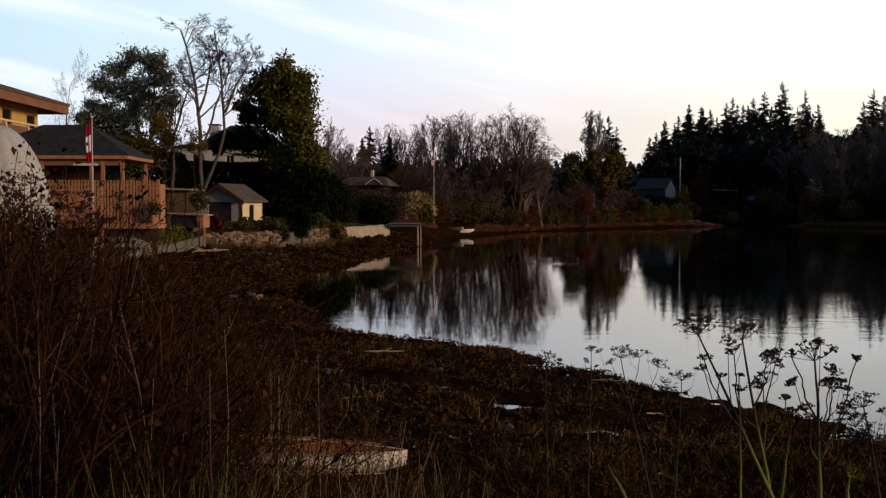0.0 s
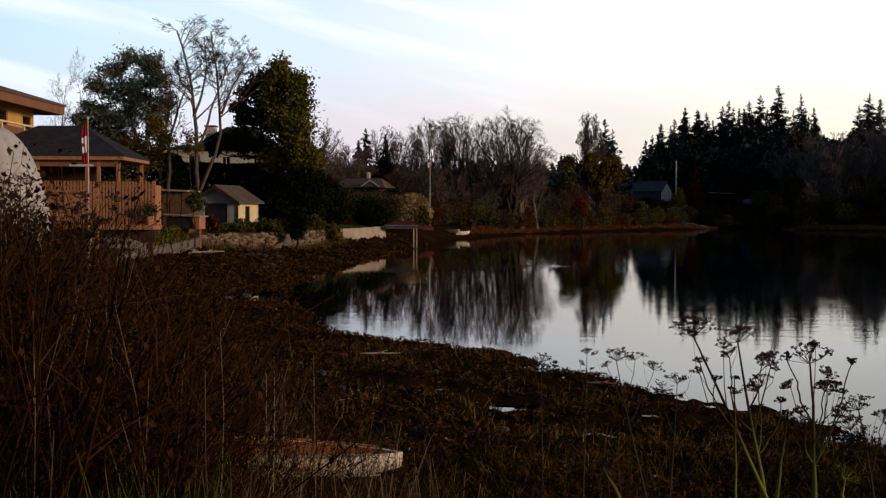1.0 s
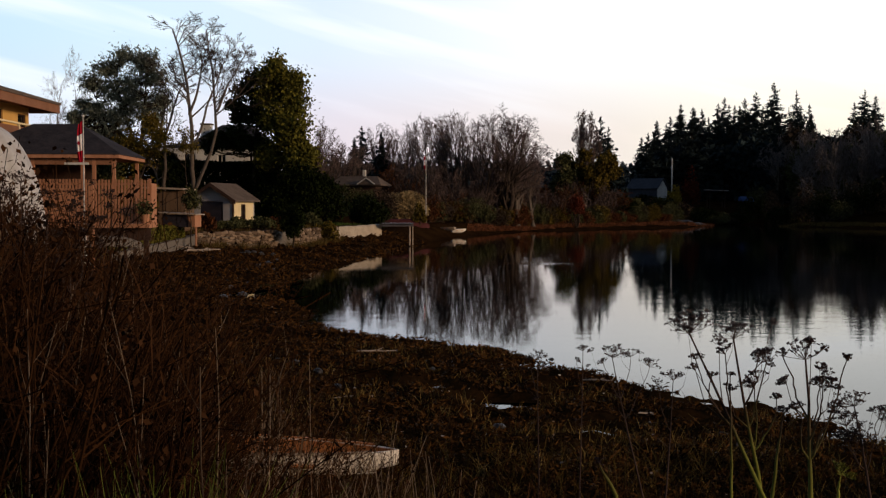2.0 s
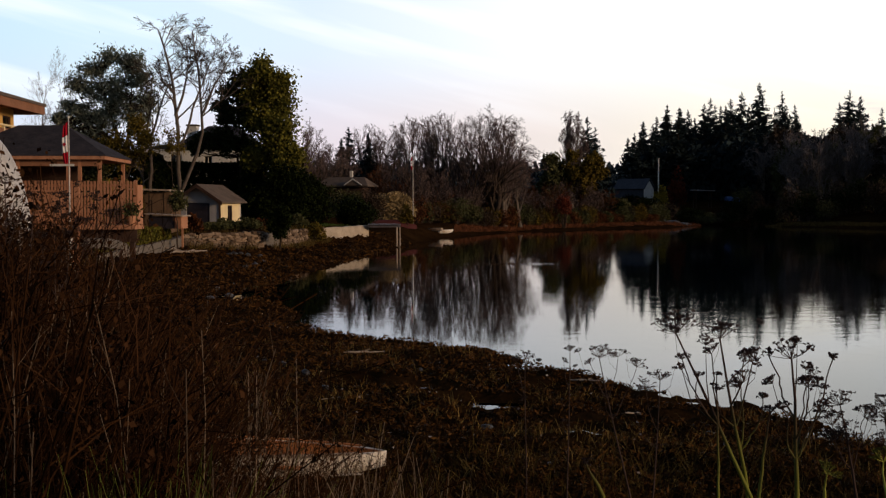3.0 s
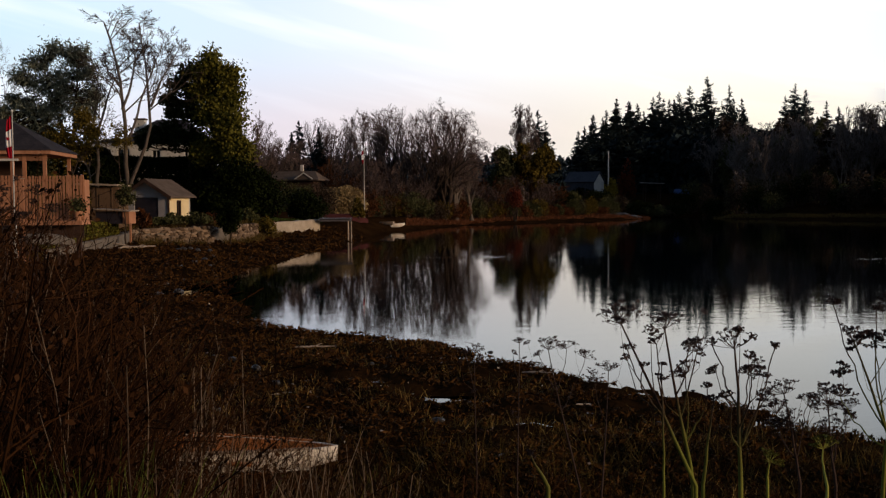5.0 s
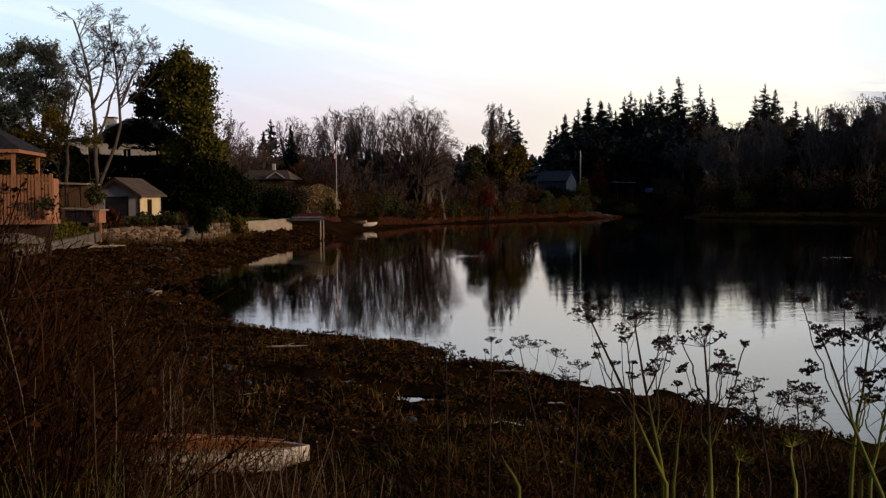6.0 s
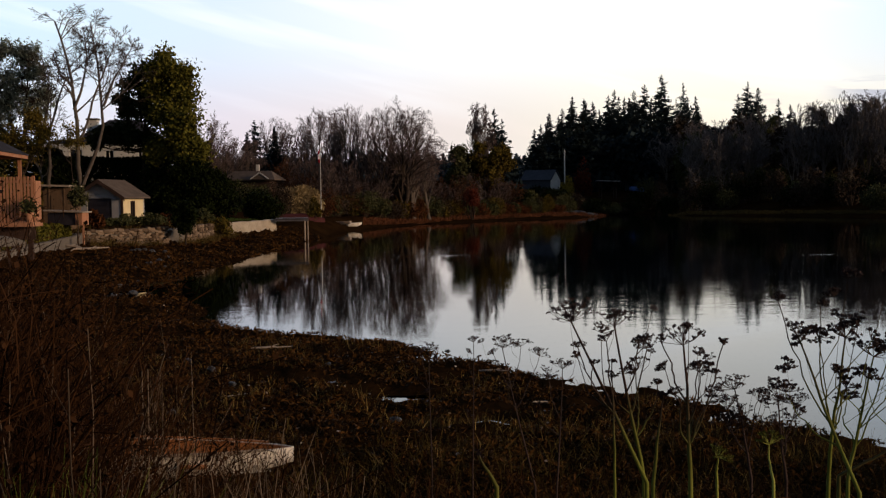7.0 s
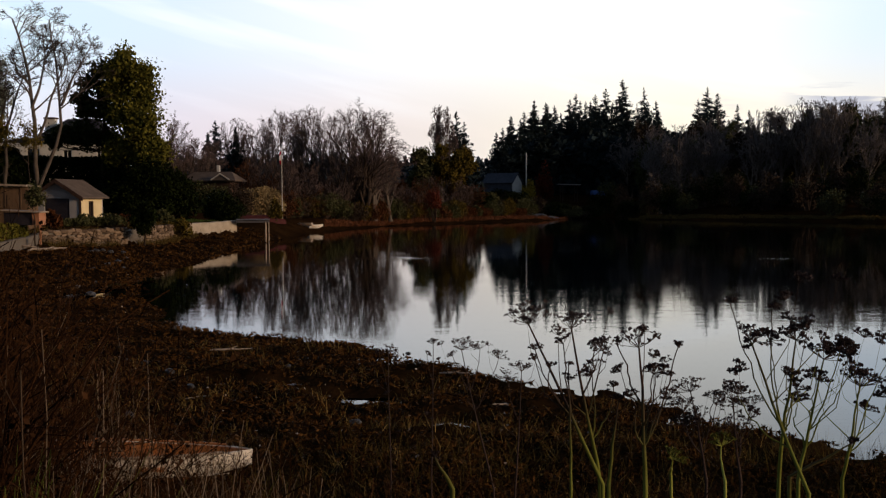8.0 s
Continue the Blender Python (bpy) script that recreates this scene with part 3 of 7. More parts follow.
def bare_tree(m, height, r, seed, label, count=1, spread=0.12, limbs=9, low=0.3, angle=42, twigs=(7, 7, 5), bark=None, fine=None, lean=(0, 0), lift=0.18, reach=0.5, name="bare_tree", min_r=0.006, group="", wide=None, broom=False):
    """A leafless tree: main stems, limbs, and a crown of fine branches."""
    rng = np.random.default_rng(seed)
    th = thing(name, m, label, "tree", group)
    P0, R0 = stems(height, r, rng, count, spread, lean)
    if broom:
        wob, fork = 0.1, 32
    else:
        wob, fork = 0.15, 41
    P1, R1 = grow(P0, R0, limbs, reach, angle, rng, 6, lift, wob, low, 0.6)
    P2, R2 = grow(P1, R1, twigs[0], 0.5, fork, rng, 5, lift * 0.6, wob, 0.2, 0.6)
    P3, R3 = grow(P2, R2, twigs[1], 0.5, fork, rng, 4, lift * 0.4, wob, 0.15, 0.7)
    fitted(height, wide, P0, P1, P2, P3)
    if broom and wide:
        for P in (P0, P1, P2, P3):
            dome = height * np.sqrt(np.maximum(0.2, 1 - (np.hypot(P[..., 0], P[..., 1]) / (1.3 * wide)) ** 2)) * 1.08
            P[..., 2] = np.where(P[..., 2] > 0.8 * dome, 0.8 * dome + (P[..., 2] - 0.8 * dome) * 0.5, P[..., 2])
    fine2 = ribbons(P2, np.maximum(R2, min_r), rng) if min_r >= 0.012 else tubes(P2, np.maximum(R2, min_r), 3)
    wood = joined(tubes(P0, R0, 7), tubes(P1, R1, 4 if min_r >= 0.012 else 5), fine2)
    sets = [ribbons(P3, np.maximum(R3 * 0.7, min_r * 0.7), rng)]
    if twigs[2]:
        P4, R4 = grow(P3, R3, twigs[2], 0.55, fork - 2, rng, 2, lift * 0.3, wob, 0.15, 0.8)
        sets.append(ribbons(P4, np.maximum(R4, min_r * 0.6), rng))
    return tree_parts(th, wood, joined(*sets), bark or M_BARK, fine or M_TWIG, "fine bare twigs")


def resample(line, n):
    """A polyline of x, z pairs with n points, smoothly spaced."""
    q = np.array(line, float)
    t = np.concatenate([[0], np.cumsum(np.hypot(*np.diff(q, axis=0).T))])
    u = np.linspace(0, t[-1], n)
    return np.stack([np.interp(u, t, q[:, 0]), np.zeros(n), np.interp(u, t, q[:, 1])], 1)


def trunk_lines(x0, y0, z0, lines, rng, n=9, thick=0.18):
    """Main stems along the given lines (x and height); the first stands on the ground, later ones are thinner."""
    P = np.stack([resample(q, n) for q in lines]) - np.array([x0, 0, z0])
    P[:, :, 1] += np.cumsum(rng.normal(0, 0.12, (len(lines), n)), 1) * np.linspace(0, 1, n)
    P[:, 1:-1, 0] += rng.normal(0, 0.03, (len(lines), n - 2))
    R = np.stack([thick * (1.0 if i < 1 else 0.8 if i < 2 else 0.5) * np.linspace(1, 0.25, n) for i in range(len(lines))])
    return P, R


def open_tree(d, lines, seed, label, thick=0.16, limbs=9, reach=0.4, angle=40, twigs=(5, 5, 4), low=0.45, min_r=0.012, lift=0.06, wob=0.14, bark=None, fine=None):
    """A leafless tree whose leading stems bend along given lines, with an open crown."""
    rng = np.random.default_rng(seed)
    x0 = lines[0][0][0]
    z0 = gz(x0, d)
    lines = [[(q[0][0], z0 - 0.3)] + q if i < 2 and q[0][1] < 5 else q for i, q in enumerate(lines)]
    th = thing("bare_tree", pose(x0, d, z0), label, "tree")
    P0, R0 = trunk_lines(x0, d, z0, lines, rng, 11, thick)
    P1, R1 = grow(P0, R0, limbs, reach, angle, rng, 6, lift, wob, low, 0.6)
    P2, R2 = grow(P1, R1, twigs[0], 0.52, 40, rng, 5, lift, wob, 0.2, 0.65)
    P3, R3 = grow(P2, R2, twigs[1], 0.5, 38, rng, 4, lift * 0.6, wob, 0.2, 0.7)
    P4, R4 = grow(P3, R3, twigs[2], 0.55, 36, rng, 3, lift * 0.5, wob, 0.2, 0.8)
    limit = max(P[..., 2].max() for P in (P0, P1)) - 2.0
    for P in (P0, P1, P2, P3, P4):
        P[..., 2] = np.where(P[..., 2] > limit, limit + (P[..., 2] - limit) * 0.5, P[..., 2])
    wood = joined(tubes(P0, R0, 8), tubes(P1, np.maximum(R1, min_r * 1.5), 5), ribbons(P2, np.maximum(R2, min_r), rng))
    crown = joined(ribbons(P3, np.maximum(R3, min_r * 0.8), rng), ribbons(P4, np.maximum(R4, min_r * 0.6), rng))
    return tree_parts(th, wood, crown, bark or M_GREYBARK, fine or M_DARKBARK, "fine bare twigs")


def lobed_tree(d, lines, lobes, seed, label, foliage, leaf=0.13, n=120, sub=16, tight=0.3, thick=0.17, up=0.0, long=1.5, bark=None, name="tree", solid_core=0.55):
    """A tree in leaf: stems along given lines and a crown of leaf clumps gathered in lobes (x, height, half width, half height)."""
    rng = np.random.default_rng(seed)
    x0 = lines[0][0][0]
    z0 = gz(x0, d)
    lines = [[(q[0][0], z0 - 0.3)] + q if i == 0 or q[0][1] < 4.8 else q for i, q in enumerate(lines)]
    th = thing(name, pose(x0, d, z0), label, "tree")
    P0, R0 = trunk_lines(x0, d, z0, lines, rng, 9, thick)
    nodes = P0.reshape(-1, 3)
    L = np.array(lobes)
    k = len(L)
    u = unit(rng.normal(size=(k, sub, 3))) * rng.uniform(solid_core, 1.0, (k, sub, 1))
    mid = np.stack([L[:, 0] - x0, rng.normal(0, 0.45, k) * L[:, 2], L[:, 1] - z0], 1)
    C = (mid[:, None] + u * np.stack([L[:, 2], L[:, 2] * 0.9, L[:, 3]], 1)[:, None]).reshape(-1, 3)
    size = np.repeat(np.sqrt(L[:, 2] * L[:, 3]), sub)[:, None]
    gap = np.linalg.norm(nodes[None] - C[:, None], axis=2) + np.where(nodes[None, :, 2] > C[:, None, 2], 3.0, 0.0)
    start = nodes[gap.argmin(1)]
    s = np.linspace(0, 1, 5)[None, :, None]
    B = start[:, None] + (C - start)[:, None] * s
    B[:, 1:-1] += rng.normal(0, 0.12, (len(C), 3, 3))
    B[:, :, 2] -= 0.04 * (np.linalg.norm(C - start, axis=1)[:, None] * np.sin(np.pi * s[..., 0]))
    BR = np.linspace(0.03, 0.008, 5)[None].repeat(len(C), 0) * thick / 0.17
    tips = np.repeat(C, n, 0) + rng.normal(size=(len(C) * n, 3)) * np.repeat(size * tight, n, 0) * rng.uniform(0.4, 1.2, (len(C) * n, 1))
    part("trunk", mesh_np("trunk", *joined(tubes(P0, R0, 8), tubes(B, BR, 4)), bark or M_DARKBARK), None, th)
    part("crown", mesh_np("crown", *leaves(tips, leaf, rng, 0.2 - up, long), foliage), None, th)
    return th


def leafy_tree(m, height, r, seed, label, foliage, leaf=0.12, per=26, count=1, spread=0.15, limbs=10, low=0.25, angle=55, reach=0.42, twigs=(7, 5), cloud=0.35, bark=None, lift=0.12, lean=(0, 0), name="tree", category="tree", group="", droop=0.2, wide=None):
    """A tree in leaf: many small leaves gathered in clumps on real limbs."""
    rng = np.random.default_rng(seed)
    th = thing(name, m, label, category, group)
    P0, R0 = stems(height, r, rng, count, spread, lean)
    P1, R1 = grow(P0, R0, limbs, reach, angle, rng, 6, lift, 0.13, low, 0.6)
    P2, R2 = grow(P1, R1, twigs[0], 0.5, 45, rng, 4, lift * 0.5, 0.16, 0.25, 0.6)
    P3, R3 = grow(P2, R2, twigs[1], 0.5, 45, rng, 3, lift * 0.3, 0.18, 0.2, 0.7)
    fitted(height - cloud * 0.8, wide and wide - cloud * 0.5, P0, P1, P2, P3)
    wood = joined(tubes(P0, R0, 8), tubes(P1, R1, 5), tubes(P2, np.maximum(R2, 0.008), 3), ribbons(P3, np.maximum(R3, 0.005), rng))
    tips = np.concatenate([P3[:, 1:].reshape(-1, 3), P2[:, 2:].reshape(-1, 3), P0[:, -1]])
    C = np.repeat(tips, per, 0) + rng.normal(0, cloud, (len(tips) * per, 3)) * rng.uniform(0.3, 1, (len(tips) * per, 1))
    return tree_parts(th, wood, leaves(C, leaf, rng, droop), bark or M_DARKBARK, foliage)


def fir(m, height, seed, label, width=0.2, foliage=None, name="fir", group="firs on the far shore", bare=0.1, step=0.55, gaps=0.15):
    """A conifer: straight trunk, whorls of drooping boughs with needle sprays."""
    rng = np.random.default_rng(seed)
    th = thing(name, m, label, "tree", group)
    P0, R0 = stems(height, height * 0.011, rng, 1, 0.01, n=9, wobble=0.01)
    P0[:, :, 2] = np.linspace(-0.5, height, 9)
    zs, Q, d0, ln = [], [], [], []
    for h in np.arange(height * bare, height * 0.985, step * height / 34):
        k = 1 - h / height
        full = height * width * (0.012 + 0.988 * min(1.0, k * 1.7) ** 1.05) * (0.82 + 0.36 * rng.random())
        for b in range(6 if k > 0.15 else 5):
            if rng.random() < gaps:
                continue
            a = rng.uniform(0, 2 * np.pi)
            d0.append((np.cos(a), np.sin(a), -0.12 - 0.25 * k + 0.5 * (k < 0.12)))
            ln.append(full * rng.uniform(0.55, 1.15))
            zs.append(h + rng.uniform(-0.2, 0.2))
    d, ln, zs = unit(np.array(d0)), np.array(ln), np.array(zs)
    s = np.linspace(0, 1, 5)
    P1 = d[:, None, :] * (ln[:, None] * s)[:, :, None]
    P1[:, :, 2] += zs[:, None] + 0.12 * ln[:, None] * s * s
    c = np.interp(zs, P0[0, :, 2], P0[0, :, 0]), np.interp(zs, P0[0, :, 2], P0[0, :, 1])
    P1[:, :, 0] += c[0][:, None]
    P1[:, :, 1] += c[1][:, None]
    R1 = np.maximum(0.012 * ln[:, None] * (1 - 0.85 * s), 0.01)
    per = 8
    t = np.linspace(0.16, 0.98, per)[None] + rng.uniform(-0.05, 0.05, (len(ln), per))
    S = P1[:, 0, None, :] + (P1[:, 4] - P1[:, 0])[:, None, :] * t[:, :, None]
    side = np.stack([-d[:, 1], d[:, 0], 0 * ln], 1)
    quads = []
    for sgn in (-1, 1):
        out = unit(d[:, None, :] * rng.uniform(0.5, 0.9, (len(ln), per, 1)) + sgn * side[:, None, :] * 0.75 + np.array([0, 0, 1.0]) * rng.normal(-0.22, 0.16, (len(ln), per, 1)))
        size = (0.08 + 0.31 * ln[:, None] * (1.08 - t)) * rng.uniform(0.7, 1.3, (len(ln), per))
        E = S + out * size[:, :, None]
        wd = np.cross(out, np.array([0, 0, 1.0])) * (0.05 + 0.24 * size)[:, :, None]
        mid = S + (E - S) * 0.45
        quads.append(np.stack([S, mid + wd, E, mid - wd], 2).reshape(-1, 3))
    V = np.concatenate(quads)
    k = 5
    f = rng.uniform(0.1, 0.9, (len(ln), k))
    C = P1[:, 0, None, :] + (P1[:, 4] - P1[:, 0])[:, None, :] * f[:, :, None] + rng.normal(0, 0.07, (len(ln), k, 3)) * ln[:, None, None]
    crown = joined((V, np.arange(len(V)).reshape(-1, 4)), leaves(C.reshape(-1, 3), np.repeat(0.09 + 0.11 * ln, k)[:, None], rng, 0.5, 2.6, 0.3))
    return tree_parts(th, joined(tubes(P0, R0, 7), ribbons(P1, R1, rng)), crown, M_DARKBARK, foliage or M_FIR)


def bush(m, rx, ry, h, seed, label, foliage, leaf=0.1, n=5000, name="bush", category="bush", group="", lumps=14, droop=0.1, long=1.5, clear=0.0):
    """A shrub: short stems and leaves gathered in uneven clumps over them."""
    rng = np.random.default_rng(seed)
    th = thing(name, m, label, category, group)
    a = rng.uniform(0, 2 * np.pi, lumps)
    rad = np.sqrt(rng.uniform(0, 1, lumps))
    L = np.stack([np.cos(a) * rad * 0.62 * rx, np.sin(a) * rad * 0.62 * ry, h * (clear + (1 - clear) * (0.25 + 0.5 * rng.uniform(0, 1, lumps) * np.sqrt(1.05 - rad ** 2)))], 1)
    size = rng.uniform(0.28, 0.5, lumps)
    which = rng.integers(0, lumps, n)
    u = unit(rng.normal(size=(n, 3))) * (rng.uniform(0.35, 1.0, (n, 1)) ** 0.5) * rng.uniform(0.85, 1.12, (n, 1))
    C = L[which] + u * size[which][:, None] * np.array([rx, ry, h * 0.75])
    C[:, 2] = np.where(C[:, 2] < clear * h, clear * h + rng.uniform(0, 0.3, n) * h, C[:, 2])
    P = np.zeros((lumps, 4, 3))
    P[:, 0, :2] = L[:, :2] * 0.25
    P[:, 0, 2] = -0.2
    for j in (1, 2, 3):
        P[:, j] = P[:, 0] + (L - P[:, 0]) * j / 3 + rng.normal(0, 0.03 * h, (lumps, 3))
    R = 0.018 * h * np.linspace(1, 0.3, 4)[None].repeat(lumps, 0)
    part("branchwork", mesh_np("branchwork", *tubes(P, R, 5), M_DARKBARK), None, th)
    part("foliage", mesh_np("foliage", *leaves(C, leaf, rng, droop, long), foliage), None, th)
    return th


def box_hedge(m, sx, sy, h, seed, label, foliage, leaf=0.13, n=20000):
    """A clipped hedge: leaves crowding the faces of a rounded, slightly uneven block, with stems inside."""
    rng = np.random.default_rng(seed)
    th = thing("hedge", m, label, "hedge")
    u = rng.uniform(-1, 1, (n, 3))
    k = rng.integers(0, 3, n)
    u[np.arange(n), k] = np.sign(u[np.arange(n), k]) * rng.uniform(0.8, 1.02, n)
    u /= np.maximum(1, (np.abs(u) ** 8).sum(1, keepdims=True) ** 0.125)
    C = u * np.array([sx / 2, sy / 2, h / 2]) + np.array([0, 0, h / 2])
    C += 0.22 * (np.stack([fbm(C[:, 1] * 0.9, C[:, 2] * 0.9 + 7, 3, 1), fbm(C[:, 0] * 0.9, C[:, 2] * 0.9, 3, 2), fbm(C[:, 0] * 0.9, C[:, 1] * 0.9, 3, 3)], 1) - 0.5) * 2
    m0 = int(sx * 3)
    P = np.zeros((m0, 4, 3))
    P[:, :, 0] = rng.uniform(-0.45, 0.45, (m0, 1)) * sx + rng.normal(0, 0.08, (m0, 4))
    P[:, :, 2] = np.linspace(-0.2, h * 0.85, 4)
    tagged(part("branchwork", mesh_np("branchwork", *tubes(P, np.linspace(0.05, 0.02, 4)[None].repeat(m0, 0), 5), M_DARKBARK), None, th), kind="stuff")
    part("foliage", mesh_np("foliage", *leaves(C, leaf, rng, 0.1), foliage), None, th)
    return th


def place(b, d, turn=0.0, dz=0.0):
    """A pose on the ground: b is sideways per metre ahead, d metres ahead."""
    x = b * d
    return pose(x, d, gz(x, d) + dz, 0, 0, turn)

# ---- trees and hedges of the left bank ----
open_tree(72, [[(-15.81, 4.23), (-16.02, 5.71), (-15.85, 7.19), (-16.10, 9.03), (-16.16, 10.51), (-16.58, 12.34), (-16.94, 13.81), (-17.19, 14.73)],
               [(-15.66, 4.30), (-14.98, 5.71), (-14.41, 7.19), (-14.25, 8.48), (-14.53, 10.14), (-14.49, 11.61), (-14.81, 13.08), (-14.90, 14.54)],
               [(-15.93, 6.75), (-15.26, 7.93), (-14.80, 9.59), (-14.27, 10.87), (-13.74, 11.98), (-13.25, 13.08)],
               [(-16.10, 8.85), (-15.49, 10.51), (-15.22, 12.34), (-15.43, 13.81)], [(-14.28, 9.03), (-13.46, 10.87), (-12.71, 12.16), (-12.33, 13.08)],
               [(-16.16, 10.32), (-16.96, 11.24), (-17.21, 12.34)]], 11, "tall leafless tree with forked grey trunks and a fanned crown", 0.19, reach=0.27, limbs=13, twigs=(6, 6, 4), min_r=0.01, angle=50, lift=0.04, wob=0.12, low=0.54)
open_tree(73, [[(-17.98, 4.62), (-17.89, 5.94), (-18.03, 7.06), (-17.49, 8.56), (-17.03, 10.05), (-16.71, 11.36)], [(-18.51, 4.55), (-18.80, 5.37), (-19.09, 6.12), (-19.38, 6.80)],
               [(-17.89, 6.50), (-18.24, 8.37), (-17.70, 9.86), (-17.77, 10.98)]], 15, "leaning leafless tree with thin forked trunks", 0.16, limbs=7, reach=0.26, low=0.55)
lobed_tree(76, [[(-20.44, 4.30), (-20.69, 6.64), (-21.44, 9.37), (-22.19, 12.09)], [(-20.59, 5.47), (-20.09, 8.59), (-19.97, 12.09)], [(-20.88, 7.03), (-22.62, 8.79), (-23.57, 10.92)]],
           [(-22.58, 12.28, 1.18, 0.71), (-21.21, 13.06, 1.18, 0.55), (-19.84, 12.94, 1.02, 0.63), (-23.65, 11.31, 0.86, 0.71), (-22.32, 10.92, 1.26, 0.86), (-20.84, 11.51, 1.26, 0.86), (-19.27, 11.70, 0.78, 0.78), (-24.37, 9.84, 0.71, 0.43),
            (-23.20, 9.37, 1.10, 0.71), (-21.56, 9.45, 1.26, 0.94), (-20.00, 9.76, 1.10, 1.02), (-18.82, 10.15, 0.63, 1.18), (-24.77, 9.06, 0.47, 0.31), (-22.63, 8.01, 1.18, 0.63), (-23.81, 7.81, 0.63, 0.47),
            (-21.0, 10.4, 1.2, 0.8), (-22.0, 8.9, 1.2, 0.7), (-24.6, 8.5, 0.8, 0.5), (-19.3, 8.6, 0.9, 0.9)],
           12, "airy grey-green tree with thinning upswept leaves", M_SILVER, 0.085, 26, 44, 0.34, 0.2, up=0.6, long=2.8, solid_core=0.1)
lobed_tree(70, [[(-18.83, 4.02), (-18.96, 6.00), (-18.80, 7.43)], [(-18.83, 4.56), (-17.98, 6.35), (-18.00, 7.97)]],
           [(-20.14, 6.64, 0.87, 0.58), (-19.23, 7.07, 0.79, 0.79), (-18.07, 7.97, 0.65, 0.94), (-18.23, 6.64, 0.79, 0.79), (-18.96, 5.82, 1.01, 0.58), (-17.43, 7.25, 0.36, 0.72)],
           16, "small tree with yellowing autumn leaves", M_YELLOW, 0.1, 50, 20, 0.42, 0.1, solid_core=0.2)
lobed_tree(69, [[(-15.61, 4.53), (-15.58, 7.55)], [(-15.64, 5.24), (-16.55, 6.59)]], [(-15.58, 7.55, 0.64, 0.43), (-15.94, 6.84, 0.43, 0.43), (-15.34, 6.59, 0.50, 0.43), (-16.83, 6.73, 0.50, 0.50)],
           17, "slender young tree with yellow-green leaves", M_YELLOW, 0.09, 30, 10, 0.4, 0.04)
leafy_tree(place(-0.3118, 72), 7.58 - 1.6, 0.14, 21, "small tree with olive autumn leaves", M_OLIVE, leaf=0.1, per=9, count=3, spread=0.25, wide=2.2)
lobed_tree(81, [[(-13.35, 5.01), (-13.30, 7.30), (-13.07, 9.79), (-12.81, 11.86)], [(-13.30, 7.21), (-14.33, 8.75), (-14.81, 10.62)], [(-13.25, 7.71), (-15.17, 7.63)]],
           [(-13.06, 12.27, 1.09, 0.84), (-14.02, 11.24, 1.09, 0.84), (-12.73, 10.95, 1.00, 1.00), (-14.61, 10.20, 0.84, 0.59), (-13.41, 9.66, 1.00, 0.75), (-14.32, 9.29, 0.67, 0.38), (-12.45, 9.17, 0.84, 0.92), (-16.00, 7.80, 1.00, 0.70),
            (-14.96, 8.05, 1.00, 0.80), (-14.00, 7.55, 0.92, 0.75), (-16.63, 7.21, 0.59, 0.38), (-12.76, 7.21, 0.59, 0.75)], 13, "dark evergreen tree with leathery leaves", M_LEATHER, 0.15, 50, 22, 0.3, 0.2, solid_core=0.3)
# right side of the evergreen crown; its sunlight is put into the leaf colour
lobed_tree(79, [[(-11.36, 4.35), (-11.22, 8.00), (-11.32, 11.64)], [(-10.34, 4.35), (-10.12, 7.19), (-9.98, 10.43)]],
           [(-11.39, 12.33, 1.22, 0.90), (-10.22, 11.64, 0.98, 1.14), (-11.60, 10.91, 1.06, 1.14), (-10.23, 10.02, 1.14, 1.22), (-11.33, 9.42, 1.22, 1.22), (-9.99, 8.33, 1.30, 1.22), (-10.93, 7.39, 1.39, 1.22), (-9.43, 6.70, 1.22, 1.06),
            (-11.88, 6.18, 1.06, 0.73), (-10.13, 5.97, 1.47, 0.73)], 18, "tall tree, a crown's lit right side put into yellow-green leaves", M_MOSSY, 0.15, 62, 34, 0.36, 0.22, solid_core=0.3)
bare_tree(place(-0.3469, 95), 14.04 - 1.6, 0.16, 14, "small thin leafless tree behind the house", limbs=8, reach=0.4, wide=1.8)
bare_tree(place(-0.3283, 98), 13.78 - 1.6, 0.14, 19, "small thin leafless tree behind the house", limbs=8, reach=0.4, wide=1.6)
bush(place(-0.1208, 77), 3.6, 2.6, 5.83 - 1.5, 101, "huge rounded dark green clipped hedge", M_EVERGREEN, 0.13, 24000, "hedge", "hedge", lumps=30)
bush(place(-0.1466, 79), 2.6, 2.0, 5.58 - 1.5, 102, "dark green rounded hedge behind the boathouse", M_EVERGREEN, 0.13, 12000, "hedge", "hedge", lumps=20)
box_hedge(place(-0.2000, 82), 8.8, 2.0, 5.95 - 1.6, 103, "long tall dark hedge below the white house", M_EVERGREEN, 0.2, 34000)
box_hedge(place(-0.2760, 84), 7.0, 2.0, 6.2 - 1.6, 123, "long tall dark hedge behind the pavilion", M_EVERGREEN, 0.2, 27000)
bush(place(-0.0599, 87), 1.9, 1.6, 4.36 - 1.4, 104, "rounded dark green hedge on the lawn", M_EVERGREEN, 0.12, 10000, "hedge", "hedge", lumps=18)
bush(place(-0.1012, 71), 1.1, 0.8, 2.82 - 1.3, 105, "olive yellow bush above the stone wall", M_YELLOW, 0.1, 2600, group="shrubs on the wall", lumps=10)
bush(place(-0.1130, 71), 0.9, 0.8, 2.57 - 1.3, 106, "dark green bush above the stone wall", M_OLIVE, 0.1, 2000, group="shrubs on the wall", lumps=10)
